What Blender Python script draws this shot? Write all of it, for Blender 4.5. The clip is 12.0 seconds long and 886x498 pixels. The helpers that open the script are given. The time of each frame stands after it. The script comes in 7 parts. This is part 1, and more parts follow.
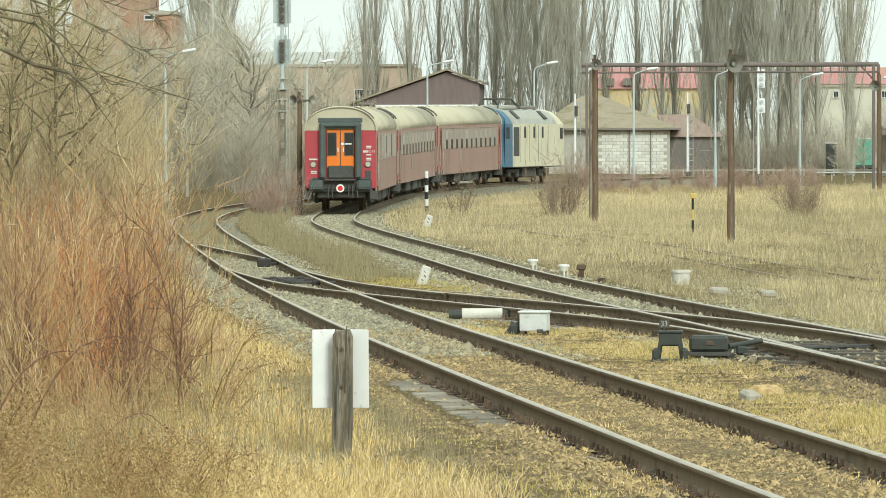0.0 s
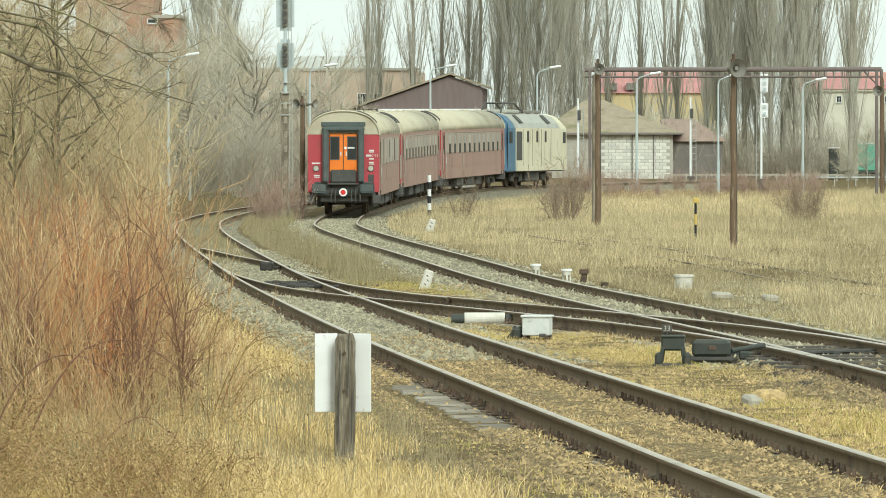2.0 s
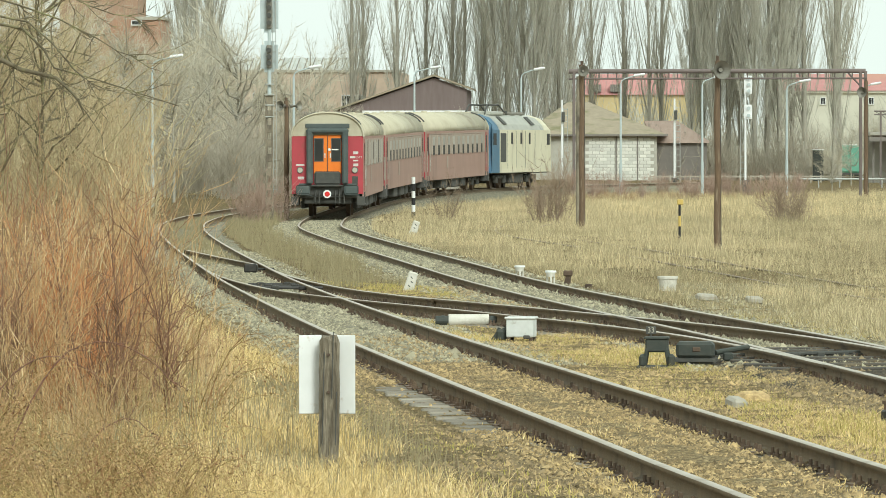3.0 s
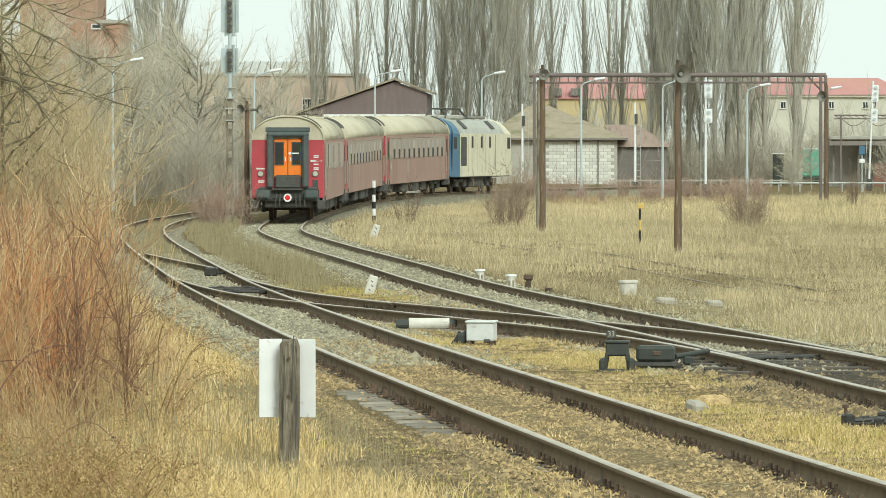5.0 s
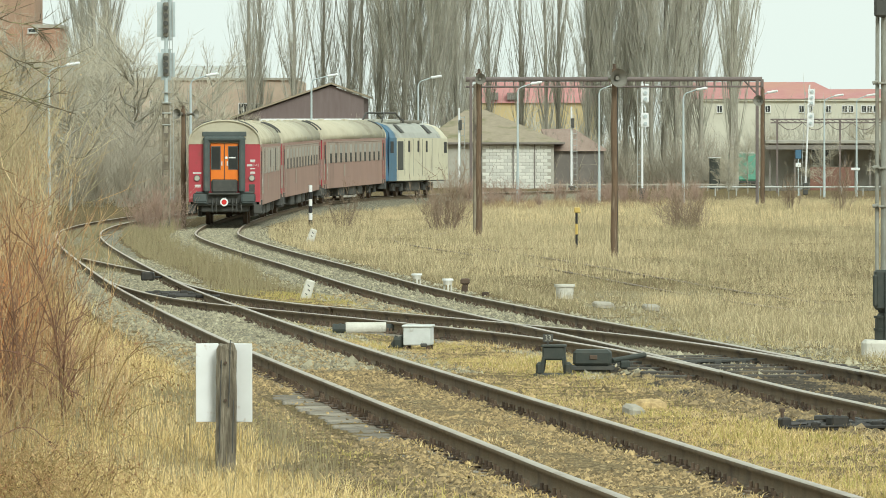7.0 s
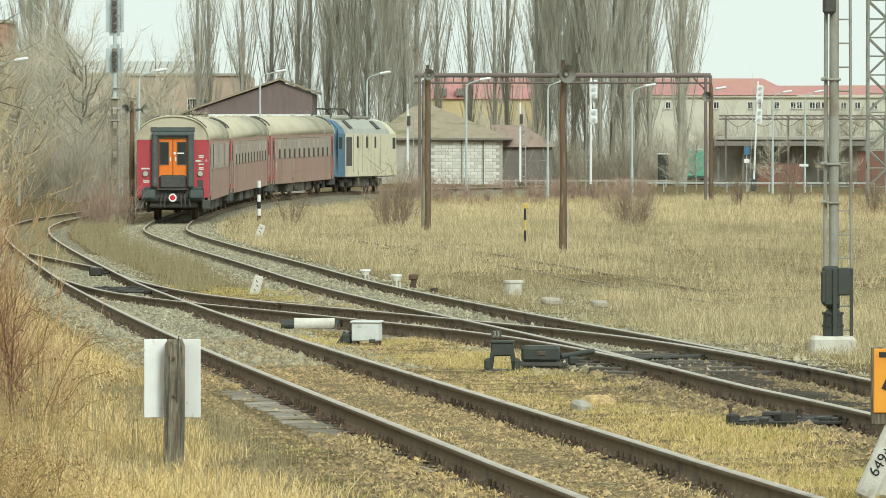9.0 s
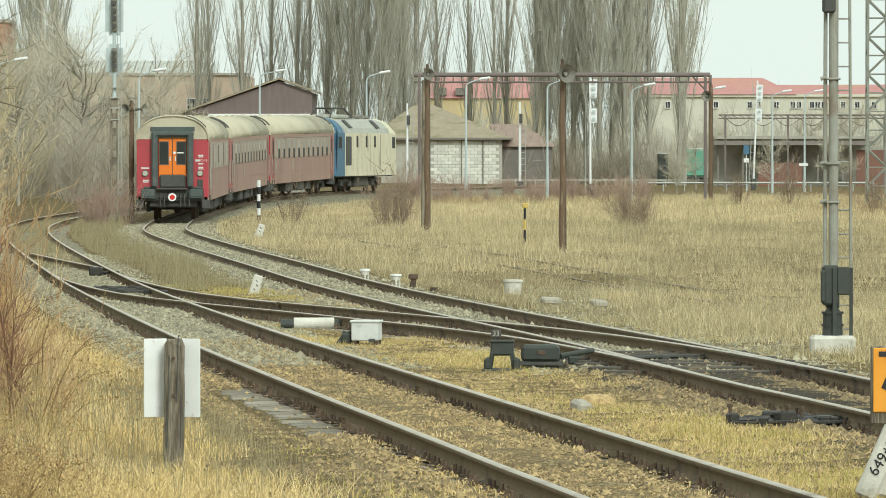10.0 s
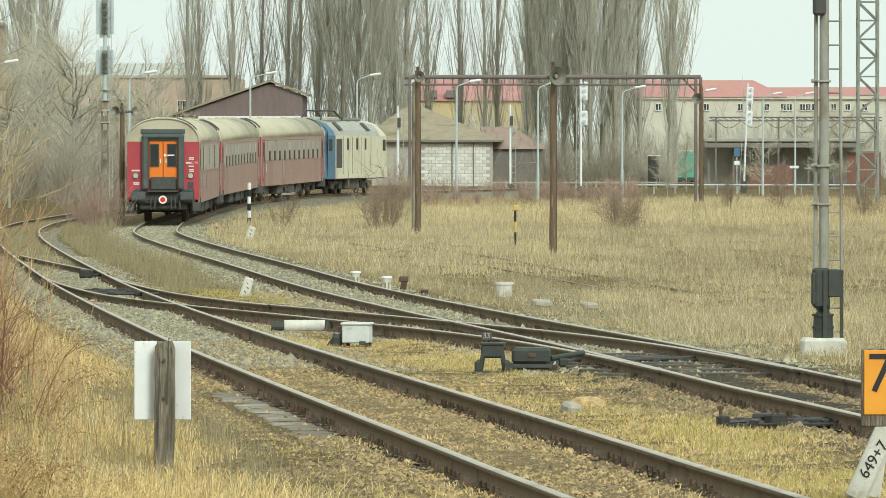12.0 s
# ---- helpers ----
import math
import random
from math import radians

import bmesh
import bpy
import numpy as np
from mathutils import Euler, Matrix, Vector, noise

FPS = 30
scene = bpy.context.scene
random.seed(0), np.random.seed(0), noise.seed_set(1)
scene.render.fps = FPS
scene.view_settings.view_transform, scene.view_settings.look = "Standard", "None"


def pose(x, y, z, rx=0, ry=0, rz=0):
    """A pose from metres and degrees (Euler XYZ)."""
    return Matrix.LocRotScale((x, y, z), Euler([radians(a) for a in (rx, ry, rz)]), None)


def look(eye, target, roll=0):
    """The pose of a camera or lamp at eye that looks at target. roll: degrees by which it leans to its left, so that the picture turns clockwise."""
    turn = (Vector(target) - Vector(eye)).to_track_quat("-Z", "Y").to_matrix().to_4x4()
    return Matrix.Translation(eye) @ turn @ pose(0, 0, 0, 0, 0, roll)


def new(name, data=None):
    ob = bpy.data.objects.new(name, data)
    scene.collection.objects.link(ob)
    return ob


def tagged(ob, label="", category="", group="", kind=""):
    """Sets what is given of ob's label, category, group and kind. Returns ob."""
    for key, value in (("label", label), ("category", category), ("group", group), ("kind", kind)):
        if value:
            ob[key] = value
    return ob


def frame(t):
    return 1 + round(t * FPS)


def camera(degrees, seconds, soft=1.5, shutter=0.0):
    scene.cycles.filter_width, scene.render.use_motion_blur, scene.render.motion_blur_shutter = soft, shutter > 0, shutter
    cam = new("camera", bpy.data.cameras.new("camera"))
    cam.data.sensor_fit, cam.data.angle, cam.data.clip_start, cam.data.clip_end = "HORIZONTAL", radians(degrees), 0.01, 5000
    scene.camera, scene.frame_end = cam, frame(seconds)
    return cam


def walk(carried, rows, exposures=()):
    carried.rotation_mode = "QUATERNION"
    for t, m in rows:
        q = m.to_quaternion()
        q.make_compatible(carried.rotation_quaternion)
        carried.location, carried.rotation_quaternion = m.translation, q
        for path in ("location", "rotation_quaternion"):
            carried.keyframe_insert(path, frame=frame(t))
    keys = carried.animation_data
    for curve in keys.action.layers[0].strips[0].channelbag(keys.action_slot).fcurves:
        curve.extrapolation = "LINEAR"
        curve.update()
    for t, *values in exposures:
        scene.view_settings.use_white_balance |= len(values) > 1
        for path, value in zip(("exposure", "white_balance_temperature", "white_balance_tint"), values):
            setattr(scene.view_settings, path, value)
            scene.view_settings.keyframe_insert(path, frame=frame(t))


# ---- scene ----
cam = camera(9.5, 12.0, soft=0.85)
walk(cam, [
    (0.0, pose(0, 0, 2.85, 88.8071, 0.1490, 1.9032)),
    (0.5, pose(0, 0, 2.85, 88.8176, 0.0917, 1.9561)),
    (1.0, pose(0, 0, 2.85, 88.8304, 0.0999, 1.9825)),
    (1.5, pose(0, 0, 2.85, 88.8396, 0.0550, 2.0034)),
    (2.0, pose(0, 0, 2.85, 88.8521, 0.0477, 1.9347)),
    (2.5, pose(0, 0, 2.85, 88.8649, 0.0652, 1.8377)),
    (3.0, pose(0, 0, 2.85, 88.8701, 0.0572, 1.7634)),
    (5.0, pose(0, 0, 2.85, 88.9104, 0.0148, 1.3381)),
    (5.5, pose(0, 0, 2.85, 88.9284, 0.0338, 1.2072)),
    (6.0, pose(0, 0, 2.85, 88.9402, 0.0066, 1.0205)),
    (6.5, pose(0, 0, 2.85, 88.9453, 0.0304, 0.8538)),
    (7.0, pose(0, 0, 2.85, 88.9556, 0.0503, 0.6573)),
    (7.5, pose(0, 0, 2.85, 88.9602, -0.0310, 0.4325)),
    (9.3, pose(0, 0, 2.85, 88.9066, -0.0182, 0.0960)),
    (9.5, pose(0, 0, 2.85, 88.9064, -0.0182, 0.0956)),
    (10.0, pose(0, 0, 2.85, 88.9055, -0.0021, 0.1013)),
    (10.5, pose(0, 0, 2.85, 88.9210, -0.0190, 0.0750)),
    (11.0, pose(0, 0, 2.85, 88.9134, -0.0052, 0.0735)),
    (11.5, pose(0, 0, 2.85, 88.9359, 0.0040, 0.0483)),
    (12.0, pose(0, 0, 2.85, 88.9312, -0.0000, 0.0000)),
], exposures=[(0.0, 0.64, 6080, 0), (3.0, 0.62, 6080, 0), (5.5, 0.58, 6080, 0), (7.5, 0.53, 6080, 0), (12.0, 0.51, 6080, 0)])

# ---- world and light: a bright overcast winter day ----
world = bpy.data.worlds.new("overcast_sky")
scene.world = world
world.use_nodes = True
wn, wl = world.node_tree.nodes, world.node_tree.links
wn.clear()
sky = wn.new("ShaderNodeTexSky")
sky.sky_type, sky.sun_disc = "NISHITA", False
sky.sun_elevation, sky.sun_rotation = radians(33), radians(156)
sky.air_density, sky.dust_density, sky.ozone_density = 1.0, 4.0, 1.0
veil = wn.new("ShaderNodeMixRGB")
veil.inputs[0].default_value = 0.93
veil.inputs[2].default_value = (6.55, 6.75, 6.15, 1)
wl.new(sky.outputs[0], veil.inputs[1])
bg = wn.new("ShaderNodeBackground")
bg.inputs[1].default_value = 0.1
wl.new(veil.outputs[0], bg.inputs[0])
wo = wn.new("ShaderNodeOutputWorld")
wl.new(bg.outputs[0], wo.inputs[0])

sun = new("sun", bpy.data.lights.new("sun", "SUN"))
sun.data.energy, sun.data.angle, sun.data.color = 1.5, radians(20), (1.0, 0.985, 0.94)
sun.matrix_world = look((40, -90, 62), (0, 0, 0))


# ---- materials ----
def mat(name, col, rough=0.7, metal=0.0, col2=None, scale=4.0, amount=0.5, bump=0.0, bump_scale=60.0,
        island=0.0, obrand=0.0, stain=None, stain_scale=1.2, stain_at=0.55, trans=0.0, stretch=(1, 1, 1)):
    """A procedural surface: base colour with fine grain, broad stains and relief."""
    m = bpy.data.materials.new(name)
    m.use_nodes = True
    n, l = m.node_tree.nodes, m.node_tree.links
    b = n["Principled BSDF"]
    b.inputs["Roughness"].default_value, b.inputs["Metallic"].default_value = rough, metal
    geo = n.new("ShaderNodeTexCoord")
    mp = n.new("ShaderNodeMapping")
    mp.inputs["Scale"].default_value = stretch
    l.new(geo.outputs["Object"], mp.inputs[0])
    tex = n.new("ShaderNodeTexNoise")
    tex.inputs["Scale"].default_value, tex.inputs["Detail"].default_value = scale, 6
    tex.inputs["Roughness"].default_value = 0.65
    l.new(mp.outputs[0], tex.inputs["Vector"])
    ramp = n.new("ShaderNodeMapRange")
    ramp.inputs[1].default_value, ramp.inputs[2].default_value = 0.3, 0.7
    l.new(tex.outputs["Fac"], ramp.inputs[0])
    mix = n.new("ShaderNodeMixRGB")
    c2 = col2 or tuple(c * (1 - amount * 0.5) for c in col)
    mix.inputs[1].default_value, mix.inputs[2].default_value = (*col, 1), (*c2, 1)
    l.new(ramp.outputs[0], mix.inputs[0])
    out = mix.outputs[0]
    if stain:
        t2 = n.new("ShaderNodeTexNoise")
        t2.inputs["Scale"].default_value, t2.inputs["Detail"].default_value = stain_scale, 8
        l.new(mp.outputs[0], t2.inputs["Vector"])
        r2 = n.new("ShaderNodeMapRange")
        r2.inputs[1].default_value, r2.inputs[2].default_value = stain_at, stain_at + 0.14
        l.new(t2.outputs["Fac"], r2.inputs[0])
        m2 = n.new("ShaderNodeMixRGB")
        m2.inputs[2].default_value = (*stain, 1)
        l.new(out, m2.inputs[1])
        l.new(r2.outputs[0], m2.inputs[0])
        out = m2.outputs[0]
    for amt, node, sock in ((island, "ShaderNodeNewGeometry", "Random Per Island"), (obrand, "ShaderNodeObjectInfo", "Random")):
        if amt:
            src = n.new(node)
            rr = n.new("ShaderNodeMapRange")
            rr.inputs[3].default_value, rr.inputs[4].default_value = 1 - amt, 1 + amt
            l.new(src.outputs[sock], rr.inputs[0])
            hs = n.new("ShaderNodeHueSaturation")
            l.new(rr.outputs[0], hs.inputs["Value"])
            l.new(out, hs.inputs["Color"])
            out = hs.outputs[0]
    l.new(out, b.inputs["Base Color"])
    if bump:
        t3 = n.new("ShaderNodeTexNoise")
        t3.inputs["Scale"].default_value, t3.inputs["Detail"].default_value = bump_scale, 4
        l.new(mp.outputs[0], t3.inputs["Vector"])
        bp = n.new("ShaderNodeBump")
        bp.inputs["Strength"].default_value, bp.inputs["Distance"].default_value = bump, 0.02
        l.new(t3.outputs["Fac"], bp.inputs["Height"])
        l.new(bp.outputs[0], b.inputs["Normal"])
    return m


def blade_mat(name, cols, rough=0.8, patch=0.35):
    """Straw or twig colours, one per blade, drifting in broad patches over the land."""
    m = bpy.data.materials.new(name)
    m.use_nodes = True
    n, l = m.node_tree.nodes, m.node_tree.links
    b = n["Principled BSDF"]
    b.inputs["Roughness"].default_value = rough
    b.inputs["Specular IOR Level"].default_value = 0.2
    g = n.new("ShaderNodeNewGeometry")
    tex = n.new("ShaderNodeTexNoise")
    tex.inputs["Scale"].default_value, tex.inputs["Detail"].default_value = patch, 3
    l.new(g.outputs["Position"], tex.inputs["Vector"])
    spread = n.new("ShaderNodeMath")
    spread.operation = "MULTIPLY_ADD"
    spread.inputs[1].default_value, spread.inputs[2].default_value = 0.45, 0.0
    l.new(g.outputs["Random Per Island"], spread.inputs[0])
    wide = n.new("ShaderNodeMapRange")
    wide.inputs[1].default_value, wide.inputs[2].default_value = 0.3, 0.7
    wide.inputs[3].default_value, wide.inputs[4].default_value = 0.0, 0.55
    l.new(tex.outputs["Fac"], wide.inputs[0])
    add = n.new("ShaderNodeMath")
    l.new(spread.outputs[0], add.inputs[0])
    l.new(wide.outputs[0], add.inputs[1])
    cr = n.new("ShaderNodeValToRGB")
    els = cr.color_ramp.elements
    while len(els) < len(cols):
        els.new(0.5)
    for i, c in enumerate(cols):
        els[i].position, els[i].color = i / (len(cols) - 1), (*c, 1)
    l.new(add.outputs[0], cr.inputs[0])
    l.new(cr.outputs[0], b.inputs["Base Color"])
    return m


def gravel_mat(name, cols, scale, farther=None, where=0.0):
    """Packed crushed stone: one tint per stone, the shade of the gaps painted dark; another stone from a distance on.
    """
    m = bpy.data.materials.new(name)
    m.use_nodes = True
    n, l = m.node_tree.nodes, m.node_tree.links
    b = n["Principled BSDF"]
    b.inputs["Roughness"].default_value = 0.95
    b.inputs["Specular IOR Level"].default_value = 0.2
    tc = n.new("ShaderNodeTexCoord")
    cell = n.new("ShaderNodeTexVoronoi")
    cell.inputs["Scale"].default_value = scale
    edge = n.new("ShaderNodeTexVoronoi")
    edge.feature = "DISTANCE_TO_EDGE"
    edge.inputs["Scale"].default_value = scale
    sep = n.new("ShaderNodeSeparateColor")
    for v in (cell, edge):
        l.new(tc.outputs["Object"], v.inputs["Vector"])
    l.new(cell.outputs["Color"], sep.inputs[0])

    def tints(cs):
        cr = n.new("ShaderNodeValToRGB")
        els = cr.color_ramp.elements
        while len(els) < len(cs):
            els.new(0.5)
        for i, c in enumerate(cs):
            els[i].position, els[i].color = i / (len(cs) - 1), (*c, 1)
        l.new(sep.outputs[0], cr.inputs[0])
        return cr.outputs[0]
    out = tints(cols)
    drift = n.new("ShaderNodeTexNoise")
    drift.inputs["Scale"].default_value, drift.inputs["Detail"].default_value = 0.7, 5
    l.new(tc.outputs["Object"], drift.inputs["Vector"])
    if farther:
        pos = n.new("ShaderNodeSeparateXYZ")
        l.new(tc.outputs["Object"], pos.inputs[0])
        wob = n.new("ShaderNodeMath")
        wob.operation = "MULTIPLY_ADD"
        wob.inputs[1].default_value = 22.0
        l.new(drift.outputs["Fac"], wob.inputs[0])
        l.new(pos.outputs[1], wob.inputs[2])
        cut = n.new("ShaderNodeMapRange")
        cut.inputs[1].default_value, cut.inputs[2].default_value = where + 5, where + 17
        l.new(wob.outputs[0], cut.inputs[0])
        mx = n.new("ShaderNodeMixRGB")
        l.new(cut.outputs[0], mx.inputs[0])
        l.new(out, mx.inputs[1])
        l.new(tints(farther), mx.inputs[2])
        out = mx.outputs[0]
    # Cell edges multiply darker: crevice shade between stones put into the colour.
    joint = n.new("ShaderNodeMapRange")
    joint.inputs[1].default_value, joint.inputs[2].default_value = 0.0, 0.16
    joint.inputs[3].default_value, joint.inputs[4].default_value = 0.35, 1.0
    l.new(edge.outputs["Distance"], joint.inputs[0])
    gap_shade = n.new("ShaderNodeMixRGB")
    gap_shade.blend_type = "MULTIPLY"
    gap_shade.inputs[0].default_value = 1.0
    l.new(out, gap_shade.inputs[1])
    l.new(joint.outputs[0], gap_shade.inputs[2])
    l.new(gap_shade.outputs[0], b.inputs["Base Color"])
    bp = n.new("ShaderNodeBump")
    bp.inputs["Strength"].default_value, bp.inputs["Distance"].default_value = 1.0, 0.03
    l.new(edge.outputs["Distance"], bp.inputs["Height"])
    l.new(bp.outputs[0], b.inputs["Normal"])
    return m


M_EARTH = gravel_mat("gritty_dry_earth", [(0.10, 0.07, 0.032), (0.27, 0.195, 0.09), (0.17, 0.12, 0.052), (0.34, 0.25, 0.12), (0.20, 0.16, 0.062)], 30)
M_CINDER = gravel_mat("oil_stained_cinders", [(0.045, 0.038, 0.03), (0.12, 0.095, 0.065), (0.07, 0.058, 0.042), (0.20, 0.16, 0.10)], 24)
M_STONE_DARK = mat("dirty_brown_stone", (0.19, 0.14, 0.075), 0.9, col2=(0.29, 0.215, 0.11), scale=14, island=0.5)
M_BALLAST = gravel_mat("old_ballast", [(0.13, 0.092, 0.045), (0.34, 0.255, 0.125), (0.21, 0.15, 0.07), (0.46, 0.36, 0.19), (0.27, 0.185, 0.085)], 21,
                       [(0.20, 0.18, 0.125), (0.40, 0.365, 0.26), (0.28, 0.25, 0.17), (0.48, 0.44, 0.32)], 66.0)
M_STONE = mat("ballast_stone", (0.48, 0.35, 0.165), 0.9, col2=(0.19, 0.13, 0.06), scale=14, island=0.6)
M_STONE_GREY = mat("grey_ballast_stone", (0.44, 0.395, 0.27), 0.9, col2=(0.25, 0.22, 0.14), scale=14, island=0.5)
M_RAILSIDE = mat("rusty_rail_web", (0.15, 0.112, 0.066), 0.85, col2=(0.205, 0.15, 0.088), scale=6, bump=0.3, stain=(0.09, 0.066, 0.042), stain_scale=2)
M_RAILHEAD = mat("worn_rail_head", (0.60, 0.525, 0.425), 0.38, 0.75, col2=(0.45, 0.375, 0.285), scale=3, stain=(0.30, 0.22, 0.145), stain_scale=1.5, stain_at=0.58)
M_RAILDULL = mat("rusty_rail_head", (0.30, 0.235, 0.17), 0.6, 0.4, col2=(0.2, 0.14, 0.09), scale=3)
M_IRON = mat("dark_rusty_iron", (0.08, 0.058, 0.042), 0.8, 0.2, col2=(0.13, 0.085, 0.055), scale=12, obrand=0.25)
M_CLIP = mat("rusty_rail_clip", (0.10, 0.068, 0.045), 0.8, 0.2, col2=(0.17, 0.12, 0.08), scale=14, obrand=0.35)
M_SLEEPER = mat("weathered_sleeper_wood", (0.36, 0.325, 0.26), 0.9, col2=(0.20, 0.17, 0.125), scale=3, stretch=(1.2, 16, 6), bump=0.6, bump_scale=8, obrand=0.3)
M_TARWOOD = mat("oil_soaked_timber", (0.10, 0.088, 0.07), 0.85, col2=(0.045, 0.04, 0.033), scale=3, stretch=(1, 12, 4), bump=0.5, bump_scale=8, stain=(0.17, 0.135, 0.085), stain_scale=2.5, stain_at=0.52)
M_OLDWOOD = mat("grey_cracked_wood", (0.33, 0.285, 0.205), 0.9, col2=(0.09, 0.07, 0.045), scale=6, stretch=(9, 9, 0.9), bump=1.0, bump_scale=7, stain=(0.065, 0.05, 0.032), stain_scale=1.7, stain_at=0.53)
M_POLE = mat("tarred_pole_wood", (0.215, 0.14, 0.082), 0.85, col2=(0.10, 0.066, 0.041), scale=2, stretch=(7, 7, 0.6), bump=0.5, bump_scale=9, stain=(0.31, 0.235, 0.155), stain_scale=2.0, stain_at=0.57)
M_PALEPOLE = mat("mottled_concrete_pole", (0.34, 0.295, 0.21), 0.9, col2=(0.17, 0.14, 0.10), scale=2.4, stretch=(3, 3, 0.8), stain=(0.10, 0.085, 0.065), stain_scale=1.1, stain_at=0.5)
M_WHITE = mat("worn_white_paint", (0.84, 0.84, 0.81), 0.6, col2=(0.76, 0.76, 0.72), scale=3, stain=(0.42, 0.27, 0.14), stain_scale=8, stain_at=0.61)
M_BOXWHITE = mat("chalky_grey_white_paint", (0.70, 0.71, 0.67), 0.7, col2=(0.58, 0.59, 0.55), scale=6, stain=(0.36, 0.31, 0.23), stain_scale=7, stain_at=0.6, bump=0.2)
M_WHITEDIRTY = mat("dirty_whitewash", (0.74, 0.71, 0.62), 0.85, col2=(0.55, 0.52, 0.43), scale=5, stain=(0.25, 0.21, 0.14), stain_scale=4, stain_at=0.6, bump=0.3)
M_CONCRETE = mat("weathered_concrete", (0.5, 0.46, 0.38), 0.9, col2=(0.36, 0.33, 0.26), scale=4, bump=0.4)
M_GREENIRON = mat("dark_green_painted_iron", (0.032, 0.041, 0.035), 0.6, col2=(0.06, 0.062, 0.048), scale=7, stain=(0.09, 0.065, 0.042), stain_scale=3, stain_at=0.6)
# Black lifted to grey-green: haze round the train put into the tone, with grime.
M_BLACK = mat("grimy_hazed_black", (0.062, 0.064, 0.058), 0.85, col2=(0.10, 0.095, 0.08), scale=5)
M_OIL = mat("oily_black_iron", (0.026, 0.026, 0.024), 0.5, 0.2, col2=(0.06, 0.052, 0.042), scale=9)
M_GALV = mat("galvanised_steel", (0.5, 0.51, 0.48), 0.55, 0.35, col2=(0.40, 0.40, 0.36), scale=3, stain=(0.3, 0.2, 0.12), stain_scale=3, stain_at=0.66)

M_NEARMAST = mat("flaking_grey_mast_paint", (0.38, 0.38, 0.325), 0.75, 0.0, col2=(0.23, 0.215, 0.17), scale=5, stretch=(1, 1, 0.5), stain=(0.20, 0.13, 0.08), stain_scale=2.2, stain_at=0.54)
M_LATTICE = mat("dull_lattice_paint", (0.31, 0.32, 0.27), 0.75, 0.0, col2=(0.22, 0.22, 0.18), scale=3, stain=(0.2, 0.15, 0.1), stain_scale=2, stain_at=0.6)
M_LAMPPOST = mat("pale_blue_grey_paint", (0.52, 0.58, 0.57), 0.6, col2=(0.43, 0.48, 0.47), scale=1.5)
M_LAMPHEAD = mat("white_lamp_housing", (0.82, 0.82, 0.8), 0.5, col2=(0.72, 0.72, 0.7), scale=3)
M_YELLOW = mat("amber_sign_paint", (0.85, 0.37, 0.03), 0.5, col2=(0.76, 0.29, 0.02), scale=2, stain=(0.90, 0.47, 0.05), stain_scale=2.2, stain_at=0.56)
M_PALEYELLOW = mat("faded_yellow_paint", (0.70, 0.51, 0.13), 0.6, col2=(0.55, 0.38, 0.11), scale=5)
M_INK = mat("black_lettering", (0.02, 0.02, 0.02), 0.6)
M_LETTERWHITE = mat("white_lettering", (0.75, 0.73, 0.68), 0.6)
M_HORN = mat("grey_horn_metal", (0.27, 0.26, 0.22), 0.55, 0.3, col2=(0.2, 0.18, 0.14), scale=5)
M_PORTAL = mat("rusty_portal_steel", (0.16, 0.135, 0.125), 0.8, 0.1, col2=(0.21, 0.165, 0.145), scale=1.5)
M_COACHGLASS = mat("dusty_coach_glass", (0.035, 0.035, 0.032), 0.55, 0.0, col2=(0.06, 0.055, 0.048), scale=1)
M_COACHGLASS.node_tree.nodes["Principled BSDF"].inputs["Specular IOR Level"].default_value = 0.12
M_GLASSDARK = mat("dark_window_glass", (0.03, 0.035, 0.035), 0.12, 0.0, col2=(0.05, 0.05, 0.045), scale=1)


# ---- mesh helpers ----
def part(name, data, material, parent=None, label="", smooth=False):
    """Link a bmesh or mesh as one object under a thing or part."""
    if isinstance(data, bmesh.types.BMesh):
        me = bpy.data.meshes.new(name)
        data.to_mesh(me)
        data.free()
    else:
        me = data
    me.materials.clear()
    for mm in material if isinstance(material, (list, tuple)) else [material]:
        me.materials.append(mm)
    if smooth:
        me.polygons.foreach_set("use_smooth", [True] * len(me.polygons))
    ob = new(name, me)
    ob.parent = parent
    if label:
        ob["label"] = label
    return ob


def thing(name, place, label, category, group="", kind="", turn=0.0):
    e = new(name)
    e.empty_display_size = 0.2
    e.matrix_world = pose(*place, 0, 0, turn)
    return tagged(e, label, category, group, kind)


def bx(bm, c, s, turn=(0, 0, 0), bevel=0.0, mi=0):
    """A box of size s centred at c, with softened edges."""
    m = Matrix.LocRotScale(c, Euler([radians(a) for a in turn]), None) @ Matrix.Diagonal((*s, 1))
    r = bmesh.ops.create_cube(bm, size=1.0, matrix=m)
    faces = {f for v in r["verts"] for f in v.link_faces}
    for f in faces:
        f.material_index = mi
    if bevel:
        bmesh.ops.bevel(bm, geom=list({e for f in faces for e in f.edges}), offset=bevel, segments=1, affect="EDGES", profile=0.5, material=-1)
    return bm


def rod(bm, a, b, r0, r1=None, seg=10, mi=0):
    """A round bar from a to b."""
    a, b = Vector(a), Vector(b)
    d = b - a
    m = Matrix.Translation((a + b) / 2) @ d.to_track_quat("Z", "Y").to_matrix().to_4x4()
    r = bmesh.ops.create_cone(bm, cap_ends=True, segments=seg, radius1=r0, radius2=r0 if r1 is None else r1, depth=d.length, matrix=m)
    for f in {f for v in r["verts"] for f in v.link_faces}:
        f.material_index = mi
    return bm


def bmx():
    return bmesh.new()


